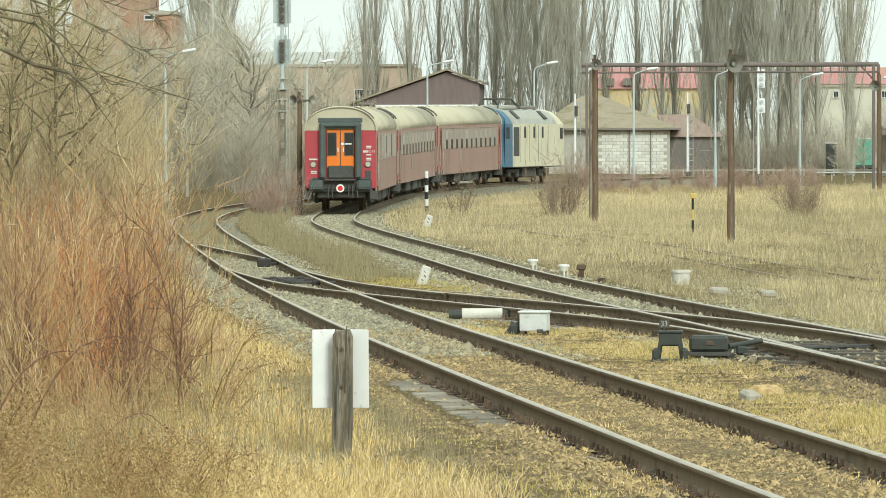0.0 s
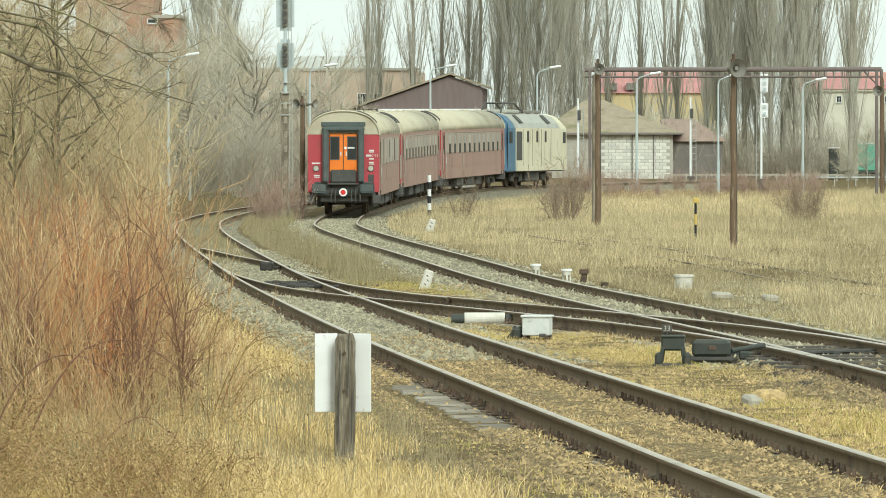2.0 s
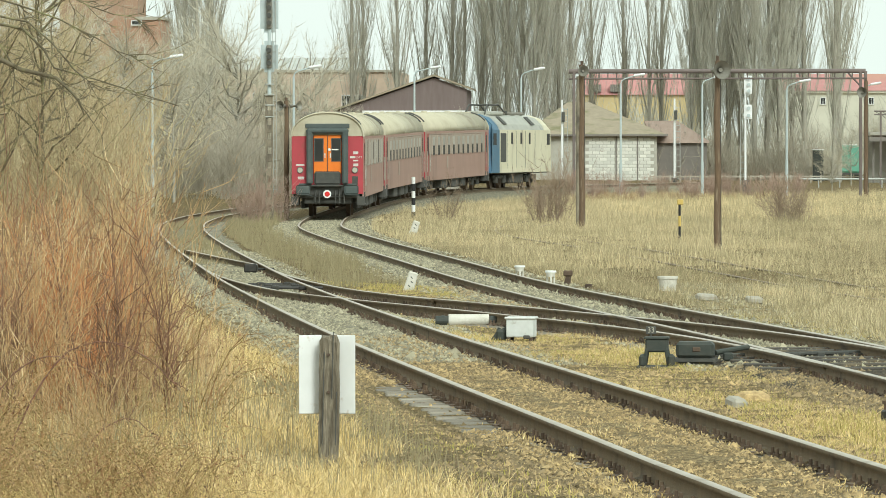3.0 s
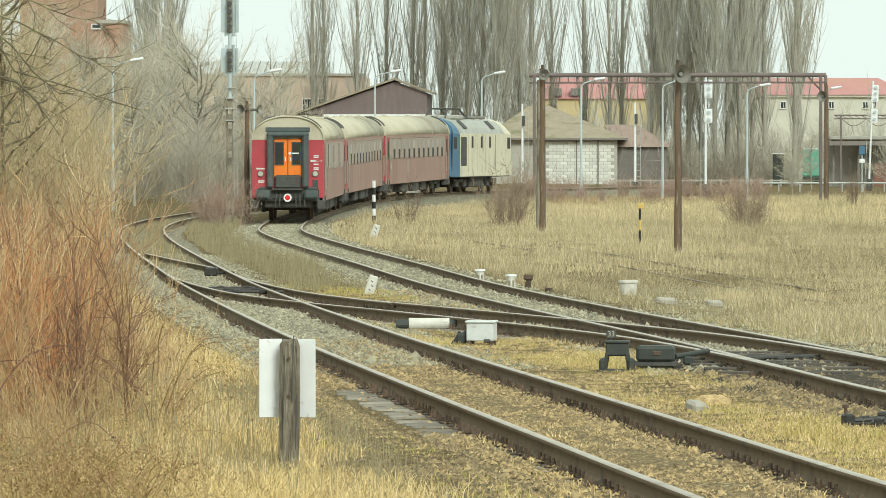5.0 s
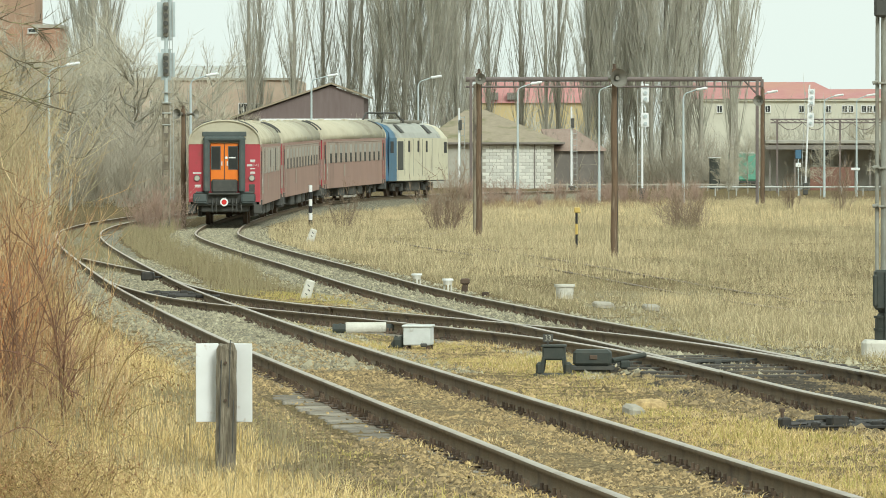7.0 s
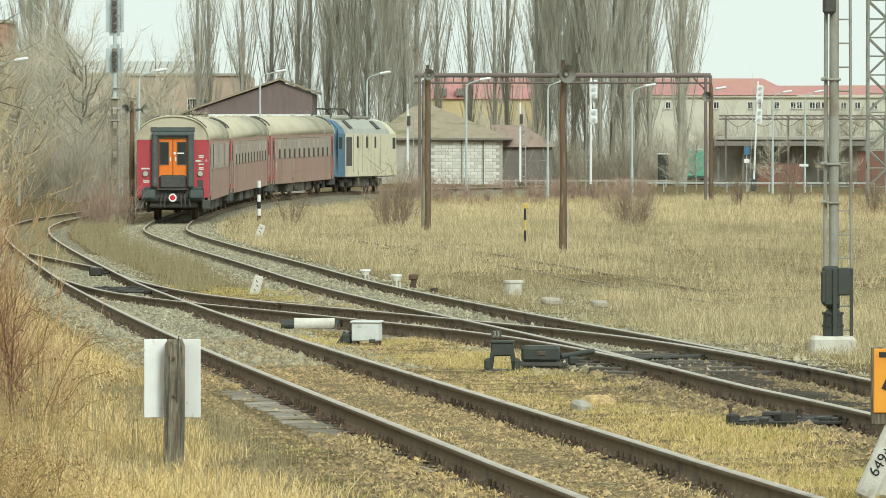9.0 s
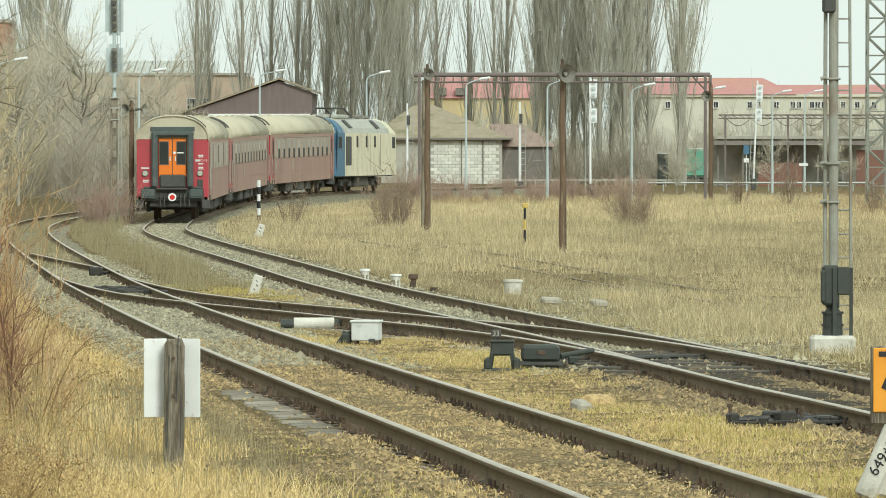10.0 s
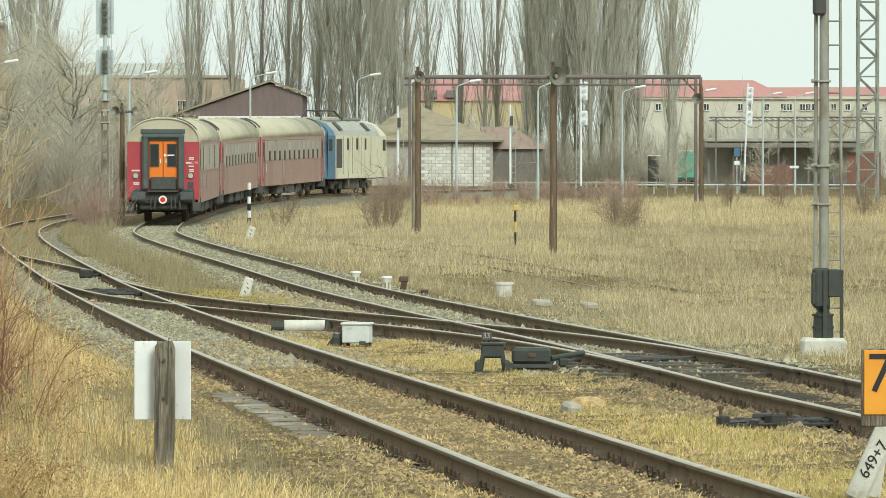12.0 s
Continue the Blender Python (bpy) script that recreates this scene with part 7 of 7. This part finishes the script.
BROWNS = [shrub_mesh(50 + i, 3.0, 40, 0.4, 0.012, 12, 0.8, 0.006) for i in range(4)]
plant_shrubs("brown_shrub", "tall bare brown shrub in the lineside thicket", "lineside thicket", BROWNS, BROWNTWIG, strew(45, 46, -42, -17.5, 215, 330, lambda x, y: x < -0.066 * y - 1.5 or y > 300), 0.9, 1.8, 46)
plant_shrubs("olive_shrub", "tall bare olive-brown shrub beyond the red twigs", "lineside thicket", [(*shrub_mesh(60 + i, 3.4, 36, 0.4, 0.012, 12, 0.8, 0.006, 0.4), dry_leaves(66 + i, 3.4, 1.3, 900, 0.03)) for i in range(3)], OLIVE,
             strew(47, 40, -26, -8.5, 95, 190, lambda x, y: x < -0.088 * y - 0.2), 0.8, 1.5, 48)
DARKFIELD = blade_mat("grey_brown_stems", [(0.24, 0.185, 0.13), (0.32, 0.25, 0.175), (0.28, 0.20, 0.14), (0.38, 0.30, 0.21)], patch=0.3)
REDDISH = [shrub_mesh(70 + i, 1.3, 30, 0.5, 0.009, 8, 0.4, 0.005) for i in range(3)]
plant_shrubs("reddish_shrub", "low reddish bare shrub in the dry field", "field shrubs", REDDISH, FADEDRED, strew(49, 44, -3, 12, 285, 335), 0.7, 1.1, 50)
plant_shrubs("reddish_shrub", "reddish bare shrub at the foot of the signal", "field shrubs", REDDISH, FADEDRED,
             [(-13.775, 205.0), (-14.307, 208.0), (-13.318, 203.0), (-13.488, 210.0), (-12.641, 206.0)], 0.9, 1.3, 51)
plant_shrubs("field_shrub", "bare twiggy shrub standing in dry grass", "field shrubs", [shrub_mesh(76 + i, 2.0, 24, 0.5, 0.013, 8, 0.55, 0.008, 0.6) for i in range(3)], DARKFIELD,
             [(-2.260, 205.0), (-2.674, 212.0), (-1.962, 208.0), (6.931, 205.0), (6.778, 209.0), (7.265, 204.0), (-6.472, 215.0), (14.480, 270.0), (17.371, 275.0), (18.976, 240.0)], 0.8, 1.15, 52)


FIERY = blade_mat("bright_rust_twigs", [(0.34, 0.14, 0.06), (0.58, 0.27, 0.11), (0.44, 0.18, 0.075), (0.74, 0.44, 0.20)], patch=0.9)
plant_shrubs("rust_shrub", "bare shrub with bright orange-red young twigs", "rust-red shrubs", [shrub_mesh(170 + i, 1.7, 26, 0.34, 0.0045, 9, 0.4, 0.003, 0.45) for i in range(3)], FIERY,
             [(-4.62, 46.0), (-4.85, 47.2), (-5.15, 48.5), (-4.45, 45.0), (-5.0, 51.0), (-5.9, 60.0), (-6.4, 63.0), (-5.6, 54.5), (-5.35, 58.0)], 0.65, 1.0, 171)
SAPLINGS = [shrub_mesh(150 + i, 1.85, 4, 0.13, 0.013, 16, 0.42, 0.0042, 0.7) for i in range(3)]
plant_shrubs("sapling", "slender dark-stemmed bare sapling in dry grass", "saplings", SAPLINGS, DARKTWIG,
             [(-3.96, 43.0), (-4.12, 43.4), (-3.6, 43.5), (-4.7, 46.0), (-4.6, 49.5), (-5.3, 47.0), (-4.5, 44.5)], 0.75, 1.05, 151)
PALESTEM = blade_mat("pale_yellow_stems", [(0.50, 0.40, 0.22), (0.72, 0.60, 0.36), (0.60, 0.48, 0.27), (0.80, 0.69, 0.44)], patch=0.6)
plant_shrubs("sapling", "pale yellowish bare sapling with forked stems", "saplings", [shrub_mesh(156 + i, 2.2, 5, 0.34, 0.011, 9, 0.5, 0.0045, 0.7) for i in range(3)], PALESTEM,
             [(-5.75, 55.0), (-5.4, 50.5), (-6.3, 57.0), (-4.95, 47.5), (-5.5, 49.0)], 0.75, 1.1, 157)


def arching_cane():
    """One long red-brown cane bowing over the dry grass, with its side shoots."""
    e = thing("bramble_cane", (-4.28, 37.6, 0.45), "long arching red-brown bramble cane over dry grass", "bramble")
    rng = np.random.RandomState(160)
    for k, (dx, dy, grow) in enumerate(((0, 0, 1.0), (-0.35, 0.9, 0.85), (0.55, -0.9, 0.5))):
        u = np.linspace(0, 1, 14)
        p = np.stack([dx + 1.3 * u * grow, dy + 0.1 * np.sin(3 * u), grow * np.sin(u ** 0.75 * 2.45) * 1.0], 1)[None]
        p = p + np.cumsum(rng.normal(0, 0.006, p.shape), 1)
        q, r = side_twigs(rng, p, 16, 0.16, 0.0035, 0.6, 0.0, 0.3)
        cane = part("cane", np_mesh("cane", *tubes(p, 0.008 * (1 - 0.7 * u)[None], 6)), M_CANE, e)
        tagged(part("shoots", np_mesh("shoots", *tubes(q, r, 4)), M_CANE, cane), kind="stuff")


M_CANE = mat("red_brown_cane", (0.24, 0.105, 0.065), 0.6, col2=(0.16, 0.085, 0.05), scale=9)
arching_cane()


def cane_mesh(seed):
    """A few long arching bramble canes with small dry leaves."""
    rng = np.random.RandomState(seed)
    n = 26
    a = rng.uniform(0, 6.28, n)
    ln = rng.uniform(0.35, 1.1, n)
    u = np.linspace(0, 1, 9)
    p = np.zeros((n, 9, 3))
    p[..., 0] = np.cos(a)[:, None] * ln[:, None] * u
    p[..., 1] = np.sin(a)[:, None] * ln[:, None] * u
    p[..., 2] = ln[:, None] * 0.75 * np.sin(u * 2.6)[None] ** 0.9 * rng.uniform(0.4, 1.1, (n, 1))
    p += np.cumsum(rng.normal(0, 0.012, p.shape), 1)
    r = 0.0045 * (1 - 0.7 * u)[None] * np.ones((n, 1))
    m = 1100
    i, k = rng.randint(0, n, m), rng.randint(1, 9, m)
    c = p[i, k] + rng.normal(0, 0.05, (m, 3))
    d1, d2 = rng.normal(0, 1, (m, 3)), rng.normal(0, 1, (m, 3))
    d1, d2 = unit(d1) * rng.uniform(0.006, 0.017, (m, 1)), unit(d2) * 0.008
    v = np.stack([c - d1, c + d2, c + d1, c - d2], 1).reshape(-1, 3)
    f = (np.array([[0, 1, 2], [0, 2, 3]])[None] + 4 * np.arange(m)[:, None, None]).reshape(-1, 3)
    return np_mesh("tangle", *tubes(p, r)), np_mesh("foliage", v, f)


BRAMBLE = blade_mat("bramble_canes_and_leaves", [(0.15, 0.085, 0.045), (0.38, 0.205, 0.10), (0.30, 0.225, 0.085), (0.56, 0.37, 0.18), (0.14, 0.085, 0.05), (0.48, 0.40, 0.16)], patch=2.0)
CANES = [cane_mesh(130 + i) for i in range(4)]
plant_shrubs("bramble", "low bramble tangle with small brown leaves", "bramble patches", CANES, BRAMBLE, strew(131, 44, -5.6, -2.0, 31.5, 35.8, lambda x, y: x < -2.1 - 0.25 * (y - 31.5)), 0.5, 0.85, 132)
plant_shrubs("bramble", "arching bramble canes among rust-red shrubs", "bramble patches", CANES, BRAMBLE, strew(133, 20, -7.5, -3.2, 36, 60, lambda x, y: x < -0.081 * y + 0.2), 0.7, 1.2, 134)


def poplar_mesh(seed, h, width, twigs, tr, boughs=60, leaders=9):
    """A bare upright poplar: trunk mesh and crown mesh, with steep leaders rising beside the trunk."""
    rng = np.random.RandomState(seed)
    k = 12
    u = np.linspace(0, 1, k)
    tp = np.stack([np.cumsum(rng.normal(0, 0.09, k)) * u, np.cumsum(rng.normal(0, 0.09, k)) * u, u * h], 1)[None]
    trunk = tubes(tp, (0.20 * (1 - u) ** 0.8 + 0.03)[None], 9)

    def boughs_from(n, lo, hi, wide, short, long, thin, thick, up):
        z = rng.uniform(lo, hi, n)
        base = np.stack([np.interp(z, u, tp[0, :, 0]), np.interp(z, u, tp[0, :, 1]), z * h], 1)
        a = rng.uniform(0, 6.28, n)
        ln = h * rng.uniform(short, long, n) * (1.15 - z * 0.6)
        way = unit(np.stack([np.cos(a) * wide, np.sin(a) * wide, np.ones(n)], 1))
        return wands(rng, base, way, ln, rng.uniform(thin, thick, n), 6, 0.06, up)
    pl, rl = boughs_from(leaders, 0.06, 0.4, width * 0.7, 0.3, 0.62, 0.035, 0.065, 0.16)
    p, r = boughs_from(boughs, 0.05, 0.9, width, 0.12, 0.26, 0.022, 0.05, 0.3)
    p2, r2 = side_twigs(rng, p, twigs, 1.6, tr, 0.17, 0.6, 0.05)
    pm, rm = side_twigs(rng, pl, twigs * 2, 2.2, tr * 1.5, 0.22, 0.5, 0.1)
    p3, r3 = side_twigs(rng, np.concatenate([p2, pm]), 2, 1.0, tr * 0.75, 0.2, 0.5, 0.1)
    return np_mesh("trunk", *joined(trunk, tubes(pl, rl, 5))), np_mesh("crown", *joined(tubes(p, r, 4), slivers(p2, r2), slivers(pm, rm), slivers(p3, r3)))


POPLARS = [poplar_mesh(80 + i, 27, w, 19, 0.012, 95, 7) for i, w in enumerate((0.30, 0.36, 0.27, 0.38, 0.33))]
THIN = [poplar_mesh(90 + i, 26, 0.27, 13, 0.010, 50, 8) for i in range(4)]
for _t, _c in POPLARS + THIN:
    _t.materials.append(BARK)
    _c.materials.append(GREYTWIG)


def poplar(x, y, s, turn, pair, label, group="row of poplars"):
    e = thing("poplar_tree", (x, y, -0.35), label, "tree", group, turn=turn)
    e.scale = (s, s, s)
    for me, nm in zip(pair, ("trunk", "crown")):
        ob = new(nm, me)
        ob.parent = e


_r = random.Random(77)
for wx, d in ((-22.42, 470), (-21.60, 476), (-18.552, 468), (-16.381, 480), (-13.90, 470), (-12.910, 474), (-1.431, 500), (1.662, 490),
              (3.95, 498), (4.95, 488), (18.30, 430), (18.95, 436)):
    poplar(wx, float(d), _r.uniform(0.9, 1.1), _r.uniform(0, 360), THIN[_r.randrange(4)], "tall bare poplar with sparse upright branches")
for wx, d in ((-10.870, 462), (-9.913, 470), (-8.592, 458), (-7.507, 466), (-6.221, 455), (-5.307, 468), (-4.095, 460), (-3.288, 470),
              (7.118, 460), (8.333, 468), (9.272, 458), (10.569, 466), (11.856, 474), (12.586, 455), (13.898, 465), (14.692, 456), (16.101, 466),
              (16.893, 458), (-30.694, 400), (-32.417, 410), (-30.133, 405)):
    poplar(wx, float(d), _r.uniform(0.92, 1.12), _r.uniform(0, 360), POPLARS[_r.randrange(5)], "tall dense bare poplar with upright grey twigs")


def bare_tree_mesh(seed, h, limbs, per, tl, tr, girth=0.006, lean=0.0):
    rng = np.random.RandomState(seed)
    k = 7
    u = np.linspace(0, 1, k)
    tp = np.stack([np.cumsum(rng.normal(0, 0.04, k)) * h * 0.1 * u + lean * u ** 1.5 * h, np.cumsum(rng.normal(0, 0.04, k)) * h * 0.1 * u, u * h * 0.8], 1)[None]
    trunk = tubes(tp, (1.7 * girth * h * (1 - u) ** 0.9 + 0.01)[None], 8)
    z = rng.uniform(0.2, 0.95, limbs)
    base = np.stack([np.interp(z, u, tp[0, :, i]) for i in range(3)], 1)
    a = rng.uniform(0, 6.28, limbs)
    way = unit(np.stack([np.cos(a), np.sin(a), rng.uniform(0.35, 1.3, limbs)], 1))
    p, r = wands(rng, base, way, h * rng.uniform(0.25, 0.5, limbs) * (1.1 - 0.5 * z), np.full(limbs, girth * h), 6, 0.16, 0.12)
    p2, r2 = side_twigs(rng, p, per, tl, tr, 0.5, 0.2, 0.15)
    p3, r3 = side_twigs(rng, p2, 4, tl * 0.6, tr * 0.55, 0.5, 0.1, 0.15)
    return np_mesh("trunk", *joined(trunk, tubes(p, r, 5))), np_mesh("crown", *joined(slivers(p2, r2), slivers(p3, r3)))


OLIVES = [bare_tree_mesh(100 + i, 8.5, 34, 20, 0.95, 0.0065, 0.0035) for i in range(3)]
for _t, _c in OLIVES:
    _t.materials.append(BARKDARK)
    _c.materials.append(OLIVE)
GREYS = [bare_tree_mesh(110 + i, 9.5, 26, 18, 1.3, 0.016) for i in range(3)]
for _t, _c in GREYS:
    _t.materials.append(BARK)
    _c.materials.append(WARMTWIG)


def tree(x, y, s, turn, pair, label, group):
    e = thing("bare_tree", (x, y, float(soil(np.array(x), np.array(y))) - 0.1), label, "tree", group, turn=turn)
    e.scale = (s, s, s)
    for me, nm in zip(pair, ("trunk", "crown")):
        ob = new(nm, me)
        ob.parent = e


for x, y in strew(120, 15, -30, -9, 100, 215, lambda x, y: -0.118 * y - 2.5 < x < -0.093 * y - 1.0):
    tree(x, y, _r.uniform(0.7, 1.15), _r.uniform(0, 360), OLIVES[_r.randrange(3)], "bare tree with olive-tinged fine twigs", "lineside trees")
for x, y in strew(121, 26, -52, -19, 270, 390, lambda x, y: x < -0.064 * y):
    tree(x, y, _r.uniform(0.75, 1.25), _r.uniform(0, 360), GREYS[_r.randrange(3)], "bare grey-brown tree before the factory", "background trees")
for wx, d, s in ((-21.329, 360, 1.0), (-20.078, 365, 1.05), (-23.889, 350, 0.95), (-15.914, 350, 0.55), (-10.633, 380, 0.6), (31.007, 460, 0.8), (35.169, 470, 0.85), (23.213, 470, 0.6), (-7.377, 400, 0.5), (14.1, 335, 0.36), (22.6, 378, 0.45), (26.5, 372, 0.5), (17.9, 392, 0.5)):
    tree(wx, float(d), s, _r.uniform(0, 360), GREYS[_r.randrange(3)], "slender bare tree with pale twigs", "background trees")


def far_woods():
    """The tangle of bare wood behind the yard."""
    rng = np.random.RandomState(140)
    n = 3200
    base = np.stack([rng.uniform(-75, 75, n), rng.uniform(520, 580, n), np.full(n, -0.4)], 1)
    h = rng.uniform(3.0, 8.5, n) * (0.75 + 0.35 * np.sin(base[:, 0] * 0.35) * np.sin(base[:, 0] * 0.13 + 1))
    way = unit(np.concatenate([rng.normal(0, 0.22, (n, 2)), np.ones((n, 1))], 1))
    p, r = wands(rng, base, way, h, np.full(n, 0.05), 5, 0.12)
    p2, r2 = side_twigs(rng, p, 7, 1.8, 0.028, 0.4, 0.3, 0.05)
    ob = part("far_woods", np_mesh("far_woods", *joined(tubes(p, r), slivers(p2, r2))), GREYTWIG)
    tagged(ob, "distant grey tangle of bare trees and bushes", "woods", kind="stuff")
    n = 1500
    base = np.stack([rng.uniform(-14, 20, n), rng.uniform(446, 456, n), np.full(n, -0.4)], 1)
    h = rng.uniform(1.5, 5.0, n) * (0.8 + 0.3 * np.sin(base[:, 0] * 0.9))
    way = unit(np.concatenate([rng.normal(0, 0.3, (n, 2)), np.ones((n, 1))], 1))
    p, r = wands(rng, base, way, h, np.full(n, 0.025), 5, 0.14)
    p2, r2 = side_twigs(rng, p, 10, 1.2, 0.016, 0.5, 0.2, 0.05)
    ob = part("brushwood", np_mesh("brushwood", *joined(tubes(p, r), slivers(p2, r2))), BROWNTWIG)
    tagged(ob, "brown brushwood round the feet of the poplars", "thicket", kind="stuff")
    n = 2600
    base = np.stack([rng.uniform(-48, -15, n), rng.uniform(300, 400, n), np.full(n, -0.4)], 1)
    ok = base[:, 0] < -0.058 * base[:, 1] + 2
    base = base[ok]
    n = len(base)
    h = rng.uniform(2.0, 6.0, n)
    way = unit(np.concatenate([rng.normal(0, 0.3, (n, 2)), np.ones((n, 1))], 1))
    p, r = wands(rng, base, way, h, np.full(n, 0.03), 5, 0.14)
    p2, r2 = side_twigs(rng, p, 9, 1.2, 0.016, 0.5, 0.2, 0.05)
    ob = part("thicket", np_mesh("thicket", *joined(tubes(p, r), slivers(p2, r2))), BROWNTWIG)
    tagged(ob, "dense grey-brown thicket before the factory", "thicket", kind="stuff")


far_woods()


def overhang_tree():
    """The near tree whose dark limb reaches over the bank."""
    e = thing("near_tree", (-6.6, 44, 0.5), "dark bare tree with a crooked limb over the bank", "tree")
    rng = np.random.RandomState(7)
    tp = np.array([[0, 0, -0.2], [0.05, 0, 1.2], [-0.05, 0.1, 2.4], [0.1, 0, 3.6], [0.15, 0.1, 5.5], [0.3, 0.2, 7.5]])[None]
    part("trunk", np_mesh("trunk", *tubes(tp, np.array([[0.2, 0.17, 0.15, 0.13, 0.1, 0.05]]), 10)), BARKDARK, e)
    limbs = [
        [(0.0, 0, 2.9), (0.8, -0.1, 3.2), (1.48, -0.2, 3.09), (1.76, -0.2, 2.97), (2.06, -0.25, 2.90), (2.2, -0.25, 2.80), (2.25, -0.25, 2.68), (2.3, -0.25, 2.55)],
        [(0.1, 0, 3.2), (0.8, -0.1, 3.38), (1.48, -0.1, 3.36), (1.76, -0.1, 3.32), (1.94, -0.15, 3.14), (2.08, -0.2, 3.0), (2.41, -0.2, 2.88), (3.06, -0.2, 2.67)],
        [(0.1, 0, 3.4), (0.8, -0.1, 3.5), (1.48, -0.2, 3.42), (1.85, -0.2, 3.35), (2.04, -0.25, 3.21), (2.18, -0.3, 2.97), (2.3, -0.3, 2.86), (2.42, -0.3, 2.75)],
        [(0.1, 0, 3.8), (0.9, -0.1, 3.7), (1.5, -0.2, 3.56), (1.76, -0.2, 3.49), (2.1, -0.25, 3.4), (2.4, -0.3, 3.2), (2.55, -0.3, 3.1), (2.75, -0.3, 3.05)],
        [(0.0, 0, 3.1), (0.7, -0.1, 3.25), (1.3, -0.1, 3.25), (1.6, -0.1, 3.2), (1.7, -0.15, 3.05), (1.72, -0.2, 2.9), (1.68, -0.2, 2.75), (1.7, -0.2, 2.6)],
        [(0.1, 0, 4.0), (0.9, 0.1, 3.9), (1.6, 0.1, 3.72), (2.0, 0.15, 3.62), (2.3, 0.2, 3.5), (2.5, 0.2, 3.42), (2.7, 0.2, 3.38), (2.85, 0.2, 3.3)],
    ]
    radii = (0.027, 0.017, 0.013, 0.012, 0.011, 0.010)
    for l, r in zip(limbs, radii):
        p = np.array(l)[None]
        p = p + rng.normal(0, 0.02, p.shape)
        limb = part("limb", np_mesh("limb", *tubes(p, r * (1 - 0.75 * np.linspace(0, 1, 8))[None], 7)), BARKDARK, e)
        q, qr = side_twigs(rng, p, 11, 0.3, 0.005, 0.6, 0.0, 0.35)
        q2, qr2 = side_twigs(rng, q, 4, 0.2, 0.003, 0.6, 0.0, 0.3)
        tagged(part("spray", np_mesh("spray", *joined(tubes(q, qr, 4), slivers(q2, qr2))), BARKDARK, limb), kind="stuff")


overhang_tree()
